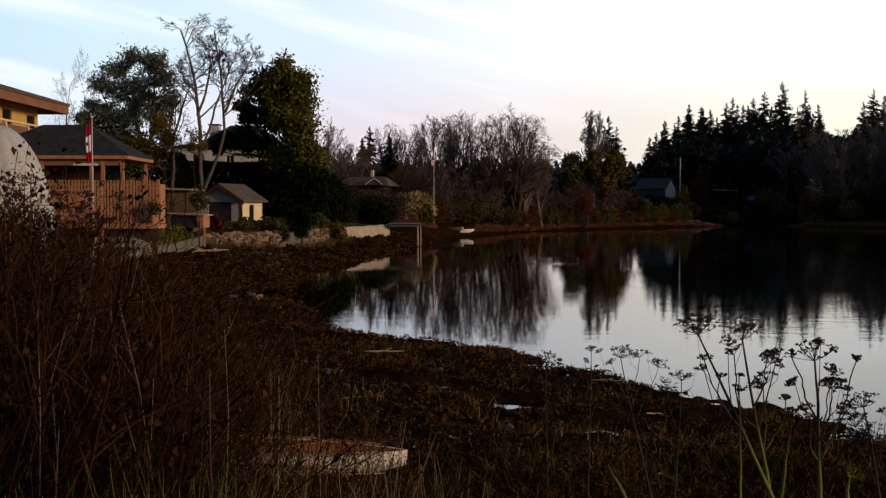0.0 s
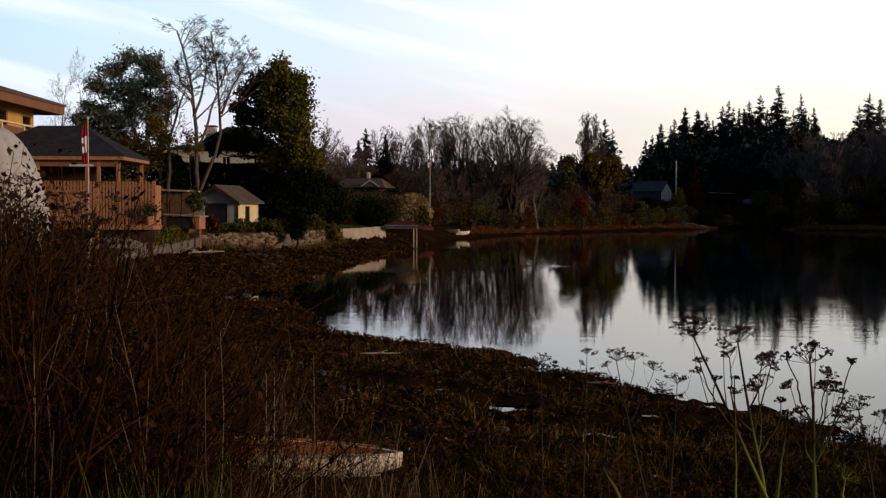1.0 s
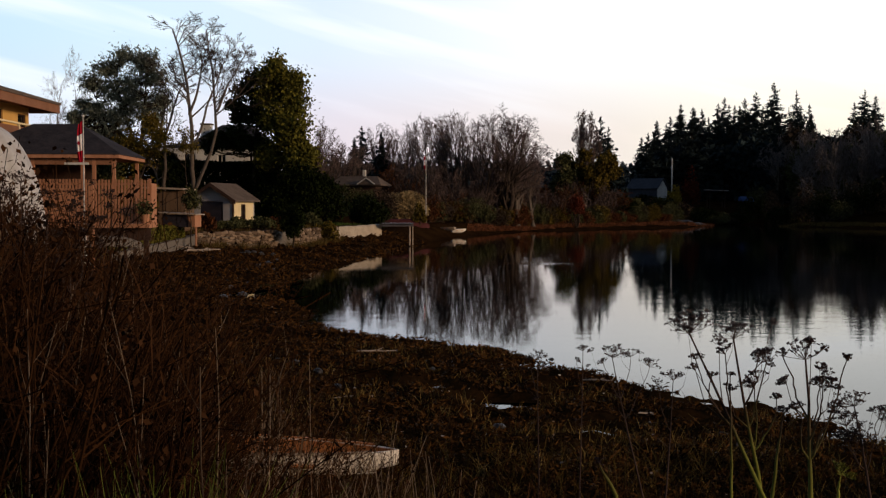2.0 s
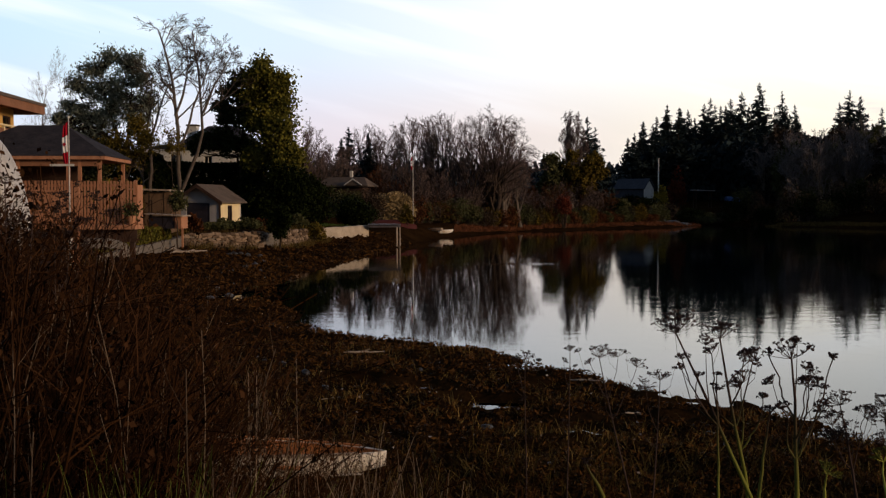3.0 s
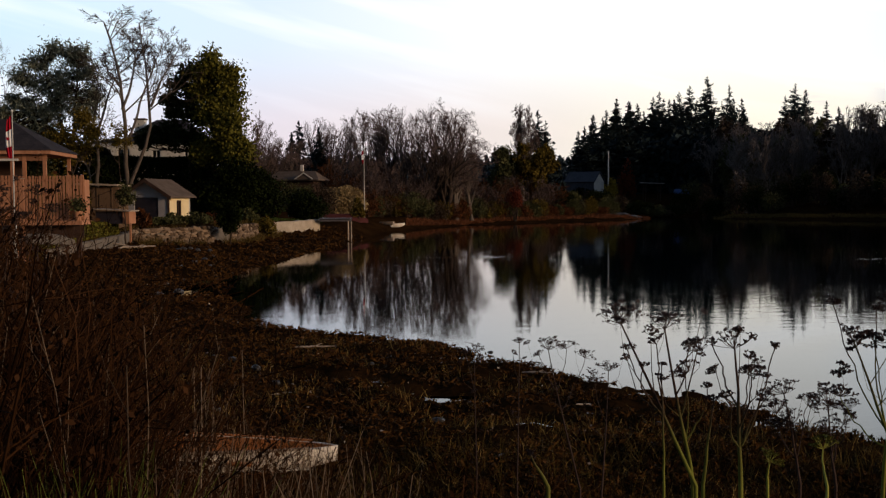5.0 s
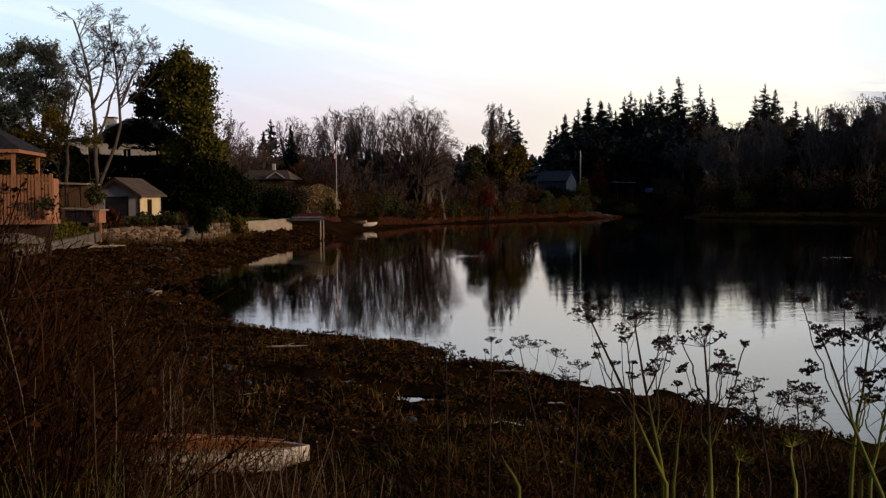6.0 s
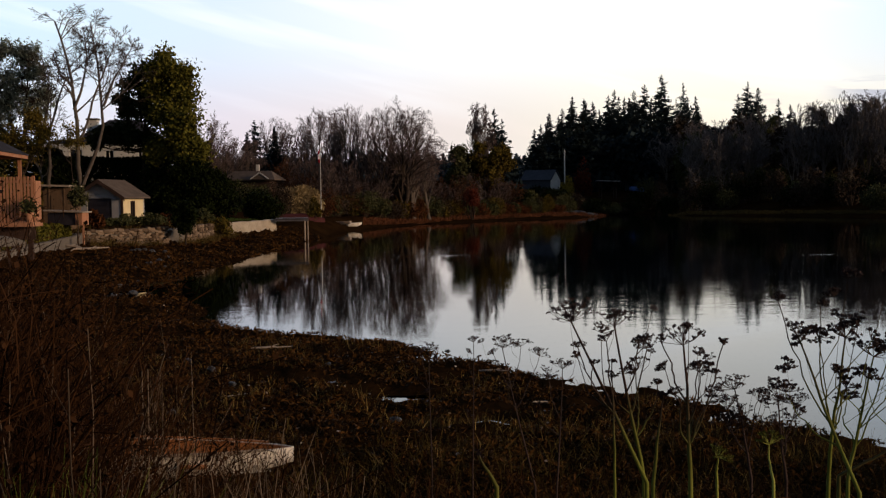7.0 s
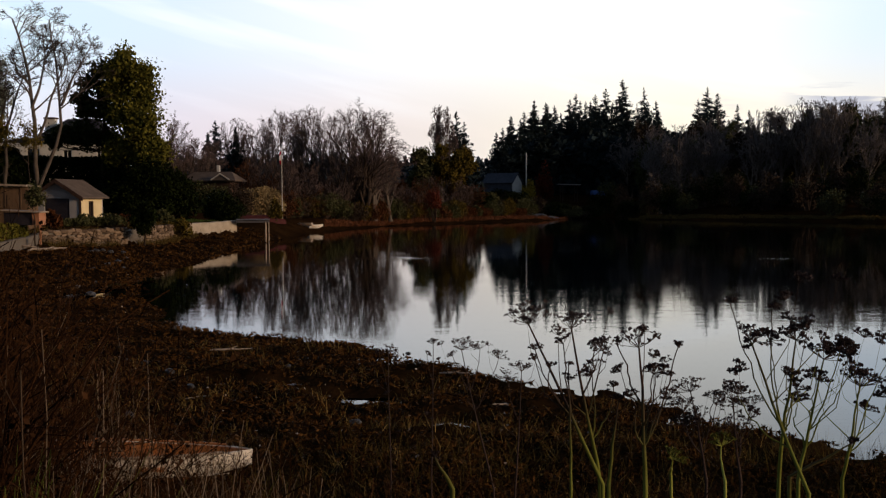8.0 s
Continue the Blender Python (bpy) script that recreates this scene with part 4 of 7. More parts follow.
leafy_tree(place(-0.1296, 63.5), 2.45, 0.06, 107, "small dark evergreen tree before the stone wall", M_EVERGREEN, leaf=0.09, per=12, limbs=9, low=0.4, reach=0.3, wide=0.7, cloud=0.16, name="small_tree")
bush(place(-0.1580, 66), 1.1, 0.6, 0.75, 108, "low brown-green shrub along the stone wall", M_OLIVE, 0.09, 1600, group="shrubs on the wall")
bush(place(-0.1466, 67), 0.7, 0.5, 0.85, 109, "low brown shrub along the stone wall", M_RUSSET, 0.09, 1000, group="shrubs on the wall")
bush(place(-0.1982, 63), 1.6, 0.6, 0.6, 110, "low clipped shrub by the boathouse", M_OLIVE, 0.08, 2400, group="shrubs on the wall")
bush(place(-0.1776, 66), 1.0, 0.5, 0.85, 111, "green shrub under the boathouse window", M_OLIVE, 0.08, 1600, group="shrubs on the wall")
bush(place(-0.2096, 61), 0.6, 0.5, 1.0, 112, "reddish brown spiky shrub beside the hutch", M_RUSSET, 0.12, 900, group="shrubs on the wall", long=3)
box_hedge(pose(-13.75, 53.4, 1.05, 0, 0, 85), 7.4, 0.9, 0.95, 113, "trimmed green hedge on the concrete wall", M_MOSSY, 0.07, 12000)
box_hedge(pose(-14.3, 48.6, 0.85, 0, 0, 85), 2.0, 0.9, 1.0, 114, "trimmed green hedge on the concrete wall", M_MOSSY, 0.07, 5000)
bush(place(-0.3040, 44.5), 0.5, 0.4, 0.75, 115, "small orange-yellow shrub below the deck", M_YELLOW, 0.07, 900)
bush(place(-0.2731, 60), 1.6, 1.0, 5.27 - 1.5, 116, "orange-leaved shrub behind the fence", M_YELLOW, 0.13, 2500, group="autumn shrubs")
bush(place(-0.2498, 62), 1.2, 0.9, 4.06 - 1.5, 117, "dark green shrub behind the hutch", M_EVERGREEN, 0.12, 2500)
lobed_tree(55.5, [[(-12.33, 2.2), (-12.36, 3.2)]], [(-12.36, 3.45, 0.36, 0.34), (-12.62, 3.25, 0.26, 0.28), (-12.08, 3.2, 0.26, 0.28), (-12.35, 3.0, 0.36, 0.24)], 118, "small clipped standard tree on a thin trunk", M_OLIVE, 0.075, 40, 10, 0.34, 0.05, name="standard_tree")
bush(place(-0.0270, 105), 2.5, 1.2, 4.7 - gz(-0.0279 * 105, 105), 119, "tan pampas-like clump of reeds", M_TAN, 0.08, 10000, "reed_clump", "grass", long=5, droop=0.0)
bush(place(-0.0692, 106), 2.4, 1.0, 5.5 - gz(-0.0692 * 106, 106), 121, "tangled olive shrubs before the bungalow", M_OLIVE, 0.1, 4600)
bush(place(-0.0475, 103), 1.7, 1.0, 5.1 - gz(-0.0475 * 103, 103), 122, "tangled brown shrubs before the bungalow", M_UMBER, 0.1, 3600)
bush(place(-0.0139, 97), 0.7, 0.7, 3.56 - 1.5, 120, "yellow green shrub beside the reeds", M_YELLOW, 0.13, 1300)

for i, (b, d, h, w) in enumerate([(-0.405, 15.0, 2.7, 1.2), (-0.375, 17.0, 2.65, 1.2), (-0.35, 19.0, 2.1, 1.2), (-0.33, 17.0, 1.8, 1.0), (-0.395, 20.0, 2.9, 1.4), (-0.42, 12.0, 2.6, 1.1), (-0.36, 13.0, 2.1, 1.0),
                                  (-0.39, 11.0, 2.4, 0.9), (-0.405, 18.0, 2.8, 1.3), (-0.37, 22.0, 2.4, 1.5), (-0.34, 14.0, 1.6, 0.9)]):
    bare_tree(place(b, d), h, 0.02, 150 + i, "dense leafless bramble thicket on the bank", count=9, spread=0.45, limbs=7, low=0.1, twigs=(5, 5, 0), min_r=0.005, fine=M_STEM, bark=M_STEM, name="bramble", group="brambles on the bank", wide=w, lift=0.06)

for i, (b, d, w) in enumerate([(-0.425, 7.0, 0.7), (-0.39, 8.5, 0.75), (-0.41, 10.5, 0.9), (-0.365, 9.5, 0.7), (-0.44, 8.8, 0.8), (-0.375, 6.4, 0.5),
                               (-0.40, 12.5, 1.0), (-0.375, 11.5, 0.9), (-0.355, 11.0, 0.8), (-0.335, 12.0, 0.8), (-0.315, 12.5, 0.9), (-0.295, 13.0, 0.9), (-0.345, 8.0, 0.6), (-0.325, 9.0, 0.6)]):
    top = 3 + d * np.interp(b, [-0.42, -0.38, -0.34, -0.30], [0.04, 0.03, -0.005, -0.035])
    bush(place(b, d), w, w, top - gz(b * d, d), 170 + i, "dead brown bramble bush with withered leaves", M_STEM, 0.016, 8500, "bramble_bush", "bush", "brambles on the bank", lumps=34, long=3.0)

# ---- middle shore: bare trees and thickets ----
for i, (b, top, d, n, r) in enumerate([(-0.0186, 0.0817, 128, 2, 0.16), (-0.0031, 0.0801, 132, 2, 0.15), (0.0114, 0.0863, 130, 3, 0.17), (0.0279, 0.0904, 127, 3, 0.2), (0.0454, 0.0915, 124, 4, 0.2),
                                       (0.0625, 0.0884, 124, 3, 0.24), (0.0754, 0.0791, 126, 2, 0.2), (-0.0330, 0.0713, 136, 2, 0.14), (-0.0434, 0.0646, 140, 3, 0.12), (-0.0743, 0.0584, 120, 3, 0.12),
                                       (-0.0898, 0.0636, 116, 3, 0.13), (-0.1053, 0.0791, 112, 3, 0.14), (0.0883, 0.0584, 128, 2, 0.14), (-0.0537, 0.0765, 142, 2, 0.14), (-0.0098, 0.0853, 138, 2, 0.15)]):
    bare_tree(place(b, d), (top * d + 3 - gz(b * d, d)) * 1.06, r * 1.5, 200 + i, "tall leafless tree with a haze of brown twigs", count=n, spread=0.2, limbs=9, low=0.14, min_r=0.011,
              group="bare trees along the shore", reach=0.72, angle=44, bark=M_DARKBARK if i % 3 else M_GREYBARK, wide=5.2 if 0.02 < b < 0.07 else 3.2, twigs=(7, 6, 5), broom=True, lift=0.12)
thick = random.Random(5)
for i in range(28):
    b = -0.0434 + 0.0077 * i + thick.uniform(-0.003, 0.003)
    d = 112 + 203 * max(0, b + 0.007) + thick.uniform(-1, 9)
    bare_tree(place(b, d), thick.uniform(3.2, 6.5), 0.06, 240 + i, "tangled leafless brown thicket on the shore bank", count=6, spread=0.38, limbs=7, low=0.15, twigs=(6, 5, 0), min_r=0.018, wide=thick.uniform(1.6, 2.8),
              fine=M_RUSSET if i % 3 == 0 else M_TWIG, bark=M_DARKBARK, name="thicket", group="thickets along the shore", reach=0.5)
for i in range(30):
    b = -0.0072 + 0.0077 * i + thick.uniform(-0.0035, 0.0035)
    d = 107 + 209 * max(0, b + 0.007) + thick.uniform(0, 3)
    f = (M_RUSSET, M_OLIVE, M_UMBER, M_YELLOW, M_RUSSET, M_OLIVE)[i % 6]
    w = ("russet", "olive green", "dull brown", "yellowing", "russet", "olive green")[i % 6]
    bush(place(b, d), thick.uniform(1.3, 2.4), 1.2, thick.uniform(1.6, 3.2), 280 + i, w + " autumn shrub on the shore bank", f, 0.1, 2600, group="shrubs along the shore")
bush(place(0.1296, 133), 1.5, 1.2, 4.2, 320, "bright red autumn shrub", M_RED, 0.1, 2600, clear=0.4)
bush(place(0.0805, 128), 1.0, 0.8, 4.15 - 2.2, 321, "yellow-green shrub in the thicket", M_YELLOW, 0.16, 1400)
bush(place(0.1038, 131), 1.2, 0.8, 3.71 - 2.2, 322, "yellow-green shrub in the thicket", M_YELLOW, 0.16, 1400)
bare_tree(place(0.1358, 168), 18.9 - gz(0.1358 * 168, 168), 0.2, 330, "slender columnar grey poplar without leaves", count=6, spread=0.03, limbs=16, low=0.1, angle=24, lift=0.25, reach=0.3, twigs=(8, 7, 4), wide=2.3, min_r=0.016, broom=True)
fir(place(0.1518, 172), 17.05 - gz(0.1518 * 172, 172), 331, "dark green fir standing beside the poplar", 0.27, group="", step=0.9)
fir(place(0.1580, 180), 15.84 - gz(0.1580 * 180, 180), 332, "dark green fir standing beside the poplar", 0.27, group="", step=0.9)
leafy_tree(place(0.1435, 150), 10.37 - gz(0.1435 * 150, 150), 0.18, 333, "broad tree with yellow autumn leaves", M_YELLOW, leaf=0.22, per=9, count=2, spread=0.25, limbs=9, wide=3.0)
leafy_tree(place(0.1218, 152), 9.92 - gz(0.1218 * 152, 152), 0.16, 334, "broad tree with olive autumn leaves", M_OLIVE, leaf=0.22, per=7, count=2, spread=0.25, limbs=9, wide=2.6)
fir(place(-0.0666, 135), 12.63 - gz(-0.0666 * 135, 135), 335, "dark fir among the bare trees", 0.27, group="", step=0.9)
fir(place(-0.0485, 138), 12.13 - gz(-0.0485 * 138, 138), 336, "dark fir among the bare trees", 0.2, group="")
fir(place(-0.0743, 150), 12.15 - gz(-0.0743 * 150, 150), 337, "dark fir among the bare trees", 0.2, group="")

# ---- far right woods ----
TALL = [(0.1941, 0.0657, 205), (0.2034, 0.0775, 225), (0.2137, 0.0811, 235), (0.2240, 0.0868, 240), (0.2369, 0.0884, 250), (0.2493, 0.0801, 240), (0.2612, 0.0987, 255), (0.2725, 0.0915, 250), (0.2829, 0.0977, 262), (0.2932, 0.1039, 255),
        (0.3102, 0.1126, 260), (0.3221, 0.0894, 250), (0.3309, 0.1049, 262), (0.3427, 0.0842, 250), (0.3913, 0.1059, 250), (0.3834, 0.0946, 246), (0.4014, 0.1008, 254), (0.4195, 0.0894, 240), (0.4343, 0.0842, 238), (0.4680, 0.0801, 225), (0.5733, 0.0987, 200)]
for i, (b, top, d) in enumerate(TALL):
    fir(place(b, d), top * d + 3 - gz(b * d, d), 400 + i, "tall dark green fir on the far shore", thick.uniform(0.19, 0.29), bare=0.05, gaps=thick.uniform(0.05, 0.22), step=thick.uniform(0.5, 0.65))
for i in range(15):
    b = 0.1889 + 0.0112 * i + thick.uniform(-0.004, 0.004)
    d = thick.uniform(205, 232)
    fir(place(b, d), thick.uniform(13, 19) * (0.72 if b < 0.21 else 1), 430 + i, "dark green fir in the far woods", 0.24, bare=0.02)
for i in range(28):
    b = 0.3128 + 0.0102 * i + thick.uniform(-0.0045, 0.0045)
    d = thick.uniform(172, 200) * (1 - 0.426 * (b - 0.313))
    bare_tree(place(b, d), thick.uniform(12.5, 17.5), 0.2, 470 + i, "leafless grey-brown tree in the far woods", count=2, spread=0.15, limbs=9, low=0.15, reach=0.65, twigs=(6, 5, 4), min_r=0.027,
              group="bare trees of the far woods", wide=thick.uniform(3.0, 4.6), bark=M_BARK if i % 3 == 0 else M_GREYBARK, fine=M_HAZETWIG, broom=True)
for i in range(16):
    b = 0.3283 + 0.017 * i + thick.uniform(-0.0045, 0.0045)
    d = thick.uniform(180, 205) * (1 - 0.426 * (b - 0.313))
    leafy_tree(place(b, d), thick.uniform(10.5, 14.5), 0.18, 500 + i, "dim olive-brown tree in the far woods", M_OLIVE if i % 3 else M_UMBER, leaf=0.3, per=7, count=2, spread=0.2, twigs=(6, 3), limbs=10, low=0.05, cloud=0.5, group="trees of the far woods", wide=thick.uniform(3, 4.4))
for i in range(46):
    b = 0.1657 + 0.0093 * i + thick.uniform(-0.004, 0.004)
    d = (163 if b < 0.282 else 166 - 145 * (b - 0.282)) + thick.uniform(0, 14)
    if 0.173 < b < 0.228:
        d += 4
    bush(place(b, d), thick.uniform(2.0, 3.4), 1.8, thick.uniform(1.8, 2.8) if b < 0.282 else thick.uniform(3.0, 6.0), 530 + i, "dark green undergrowth at the far wood's edge", (M_EVERGREEN, M_EVERGREEN, M_OLIVE, M_UMBER)[i % 4], 0.17, 1700, "undergrowth", "bush", "undergrowth of the far woods")
bush(place(0.2183, 186), 1.3, 1.2, 7.15 - gz(0.2183 * 186, 186), 600, "golden yellow bush beside the white cottage", M_GOLD, 0.2, 1800)
bush(place(0.1941, 186), 3.0, 1.2, 5.04 - gz(0.1941 * 186, 186), 602, "dark hedge before the white cottage", M_EVERGREEN, 0.2, 2500)
bush(place(0.2328, 192), 2.2, 1.6, 9.26 - gz(0.2328 * 192, 192), 601, "dark maroon-leaved bush beside the mast", M_RED, 0.22, 2200)


def distant_woods():
    rng = np.random.default_rng(77)
    n = 420
    b = rng.uniform(-0.13, 0.2, n)
    d = rng.uniform(420, 640, n)
    x, h = b * d, rng.uniform(9, 15, n)
    z0 = ground_z(x, d, False) + 0.018 * (d - 420)
    per = 90
    t = rng.uniform(0, 1, (n, per)) ** 0.8
    a = rng.uniform(0, 2 * np.pi, (n, per))
    w = (0.3 * (1 - t) + 0.03) * h[:, None] * np.sqrt(rng.uniform(0.1, 1, (n, per)))
    C = np.stack([x[:, None] + np.cos(a) * w, d[:, None] + np.sin(a) * w, z0[:, None] + t * h[:, None]], -1).reshape(-1, 3)
    ob = new("distant_woods", mesh_np("distant_woods", *leaves(C, 1.1, rng, 0.3, 1.6), M_HAZERIDGE))
    tagged(ob, "distant wooded ridge beyond the bay, haze put into its bluish colour", "woods", kind="stuff")


distant_woods()


def wood_interior():
    """Dim growth that fills the far wood behind its edge."""
    rng = np.random.default_rng(78)
    n = 34000
    b = rng.uniform(0.19, 0.66, n)
    d = rng.uniform(198, 232, n) * np.interp(b, [0.19, 0.32, 0.66], [1.06, 1.0, 0.84])
    top = np.interp(b, [0.19, 0.22, 0.3, 0.45, 0.66], [7, 10, 12, 9.5, 9]) * (0.75 + 0.5 * fbm(b * 60, d * 0.1, 3, 3))
    C = np.stack([b * d, d, ground_z(b * d, d, False) + top * rng.uniform(0, 1, n) ** 0.9], 1)
    ob = new("wood_interior", mesh_np("wood_interior", *leaves(C, 0.75, rng, 0.3, 1.6), M_FIR))
    tagged(ob, "dim dark growth inside the far wood", "woods", kind="stuff")


wood_interior()

# ---- buildings of the left bank ----


def wall_panel(name, sx, sz, m, holes, material, parent, thick=0.18):
    """An upright wall along local x with rectangular openings cut through it: holes (x0, x1, z0, z1)."""
    xs = sorted({0.0, sx, *[h[0] for h in holes], *[h[1] for h in holes]})
    zs = sorted({0.0, sz, *[h[2] for h in holes], *[h[3] for h in holes]})
    bm = bmesh.new()
    for x0, x1 in zip(xs, xs[1:]):
        for z0, z1 in zip(zs, zs[1:]):
            cx, cz = (x0 + x1) / 2, (z0 + z1) / 2
            if any(h[0] < cx < h[1] and h[2] < cz < h[3] for h in holes):
                continue
            box(x1 - x0, thick, z1 - z0, (cx, thick / 2, z0), bm=bm)
    bmesh.ops.remove_doubles(bm, verts=bm.verts, dist=0.001)
    twin = {}
    for f in bm.faces:
        c = f.calc_center_median()
        twin.setdefault((round(c.x, 3), round(c.y, 3), round(c.z, 3)), []).append(f)
    bmesh.ops.delete(bm, geom=[f for fs in twin.values() if len(fs) > 1 for f in fs], context="FACES")
    ob = part(name, bm, material, parent)
    ob.matrix_local = m
    return ob


def window(parent, m, w, h, name="window", frame_mat=None, bars=1):
    """A framed pane; local x along the wall, z up, centred at its sill."""
    bm = bmesh.new()
    t = 0.06
    for x in (-w / 2 + t / 2, w / 2 - t / 2):
        box(t, 0.1, h, (x, 0, 0), bm=bm)
    for z in (0, h - t):
        box(w - 2 * t, 0.1, t, (0, 0, z), bm=bm)
    for k in range(bars):
        box(0.04, 0.06, h - 2 * t, (-w / 2 + w * (k + 1) / (bars + 1), 0, t), bm=bm)
    ob = part(name, bm, frame_mat or M_WHITE, parent)
    ob.matrix_local = m
    part("pane", box(w - 2 * t, 0.02, h - 2 * t, (0, 0.03, t)), M_GLASS, ob, "dark reflecting glass pane")
    return ob


def hip_roof(sx, sy, h, ridge, thick=0.18):
    a, b, r = sx / 2, sy / 2, ridge / 2
    return solid([(-a, -b, 0), (a, -b, 0), (a, b, 0), (-a, b, 0), (-a, -b, thick), (a, -b, thick), (a, b, thick), (-a, b, thick), (-r, 0, h), (r, 0, h)],
                 [(3, 2, 1, 0), (0, 1, 5, 4), (1, 2, 6, 5), (2, 3, 7, 6), (3, 0, 4, 7), (4, 5, 9, 8), (5, 6, 9), (6, 7, 8, 9), (7, 4, 8)])


def ochre_house():
    th = thing("ochre_house", pose(-26.95, 51.75, 1.1) @ Matrix.Scale(1.15, 4), "two-storey ochre house with wide brown eaves and balcony", "house")
    # bay-side wall runs along y at local x = 5; local x of the panel points along +y
    side = wall_panel("wall", 10.0, 6.0, pose(5.0, -5, 0, 0, 0, 90), [(3.3, 4.7, 4.1, 5.75), (6.0, 7.0, 4.05, 5.7), (8.7, 9.7, 4.1, 5.65)], M_YELLOWWALL, th)
    for x, w, h, z in ((4.0, 1.4, 1.65, 4.1), (6.5, 1.0, 1.65, 4.05), (9.2, 1.0, 1.55, 4.1)):
        window(th, pose(4.9, -5 + x, z, 0, 0, 90), w, h, frame_mat=M_TRIM, bars=0)
    for nm, m in (("wall", pose(-5, -5, 0)), ("wall", pose(-5, 4.82, 0))):
        wall_panel(nm, 9.8, 6.0, m, [], M_YELLOWWALL, th)
    part("roof", hip_roof(12.2, 12.2, 1.5, 3.0, 0.12), M_ROOFBROWN, th).matrix_local = pose(0, 0, 6.22)
    bm = bmesh.new()
    for x in (-6, 6):
        box(0.1, 12.1, 0.42, (x, 0, 5.85), bm=bm)
    for y in (-6, 6):
        box(11.9, 0.1, 0.42, (0, y, 5.85), bm=bm)
    part("fascia", bm, M_FASCIA, th, "broad brown fascia board")
    part("soffit", box(11.88, 11.88, 0.06, (0, 0, 6.0)), M_FASCIA, th)
    balc = part("balcony", box(1.3, 9.0, 0.22, (5.68, 0.2, 3.75)), M_FASCIA, th)
    part("balcony_panel", box(0.06, 5.2, 0.85, (6.28, -1.2, 4.0)), M_FASCIA, balc, "brown boarded balcony front")
    part("rail", box(0.12, 9.0, 0.07, (6.28, 0.2, 4.95), 0.01), M_CREAM, balc)
    part("rail", box(1.2, 0.1, 0.07, (5.68, 4.65, 4.95), 0.01), M_CREAM, balc)
    for y in (-4.2, -1.9, 0.4, 2.6, 4.6):
        part("post", box(0.1, 0.1, 1.05, (6.28, y, 3.9)), M_CREAM, balc)
    for y in (2.6, 4.6):
        part("post", box(0.14, 0.14, 3.75, (6.2, y, 0.0)), M_CREAM, balc)


ochre_house()


def pavilion():
    th = thing("pavilion", pose(-17.3, 50.4, 2.1, 0, 0, 2) @ Matrix.Diagonal((1.0, 0.9, 0.93, 1)), "open timber pavilion with dark hipped shingle roof", "pavilion")
    part("roof", hip_roof(6.9, 5.6, 1.62, 2.1, 0.06), M_ROOFDARK, th).matrix_local = pose(0, 0, 3.3)
    bm = bmesh.new()
    for y in (-2.75, 2.75):
        box(6.8, 0.07, 0.16, (0, y, 3.14), bm=bm)
    for x in (-3.38, 3.38):
        box(0.07, 5.4, 0.16, (x, 0, 3.14), bm=bm)
    part("fascia", bm, M_CEDAR, th, "orange-brown timber eaves board")
    part("ceiling", box(6.6, 5.3, 0.05, (0, 0, 3.2)), M_FASCIA, th)
    for x in (-3.1, -0.4, 1.75, 2.25, 3.1):
        part("post", box(0.15, 0.15, 4.35, (x, -2.4, -1.2), 0.01), M_CEDAR, th)
    for x in (-3.1, 3.1):
        part("post", box(0.15, 0.15, 4.35, (x, 2.4, -1.2), 0.01), M_CEDAR, th)
    part("floor_boards", box(6.9, 6.4, 0.16, (0, 0.6, -0.16)), M_CEDAR, th)
    # added dark wall, standing in for the dark shrubs behind the posts
    part("back_wall", box(4.4, 0.12, 3.1, (-1.2, 2.2, 0)), M_TRIM, th)
    part("beam", box(6.4, 0.12, 0.3, (0, -2.4, 2.84)), M_FASCIA, th, "dark brown beam under the eaves")


pavilion()


def garden_shed():
    """A low tan shed between the screen and the boathouse."""
    th = thing("garden_shed", pose(-14.55, 60.5, 1.4, 0, 0, -6), "low tan garden shed with a thin flat roof", "shed")
    part("body", box(1.5, 1.6, 2.35, (0.3, 0, 0), 0.01), M_DIMWOOD, th, "tan boarded wall")
    part("roof", box(2.3, 2.2, 0.1, (-0.05, 0, 2.42), 0.015, turn=(0, 2, 0)), M_DRIFT, th, "pale weathered roof edge")
    for x in (-0.1, 0.7):
        part("board", box(0.06, 0.03, 2.3, (x, -0.82, 0.02)), M_DIMWOOD, th)
    part("door", box(0.6, 0.04, 1.9, (0.3, -0.83, 0.05), 0.008), M_DIMWOOD, th)


garden_shed()


def dome_shelter():
    """Ribbed white cover over hoops."""
    th = thing("dome_shelter", pose(-17.6, 43.0, 0.95), "white ribbed tarpaulin dome shelter", "shelter")
    n, k, r, h = 144, 18, 2.2, 5.2
    V, F = [], []
    for j in range(k + 1):
        e = math.pi / 2 * j / k
        for i in range(n):
            a = 2 * math.pi * i / n
            q = 1 + 0.06 * abs(math.sin(a * 9)) * math.cos(e) ** 0.5 if j < k else 1
            V.append((r * q * math.cos(a) * math.cos(e) ** 0.9, r * q * math.sin(a) * math.cos(e) ** 0.9, h * math.sin(e) ** 0.95))
    for j in range(k):
        for i in range(n):
            F.append((j * n + i, j * n + (i + 1) % n, (j + 1) * n + (i + 1) % n, (j + 1) * n + i))
    part("cover", mesh_np("cover", V, F, M_TARP, True), None, th)
    for i in range(12):
        a = math.pi * (i + 0.5) / 6
        P = [(r * 1.012 * math.cos(a) * math.cos(e) ** 0.9, r * 1.012 * math.sin(a) * math.cos(e) ** 0.9, h * math.sin(e) ** 0.95) for e in [math.pi / 2 * j / 10 * 0.97 for j in range(11)]]
        part("seam", mesh_np("seam", *rod(P, [0.022] * 11, 5), M_TARP, True), None, th)


dome_shelter()


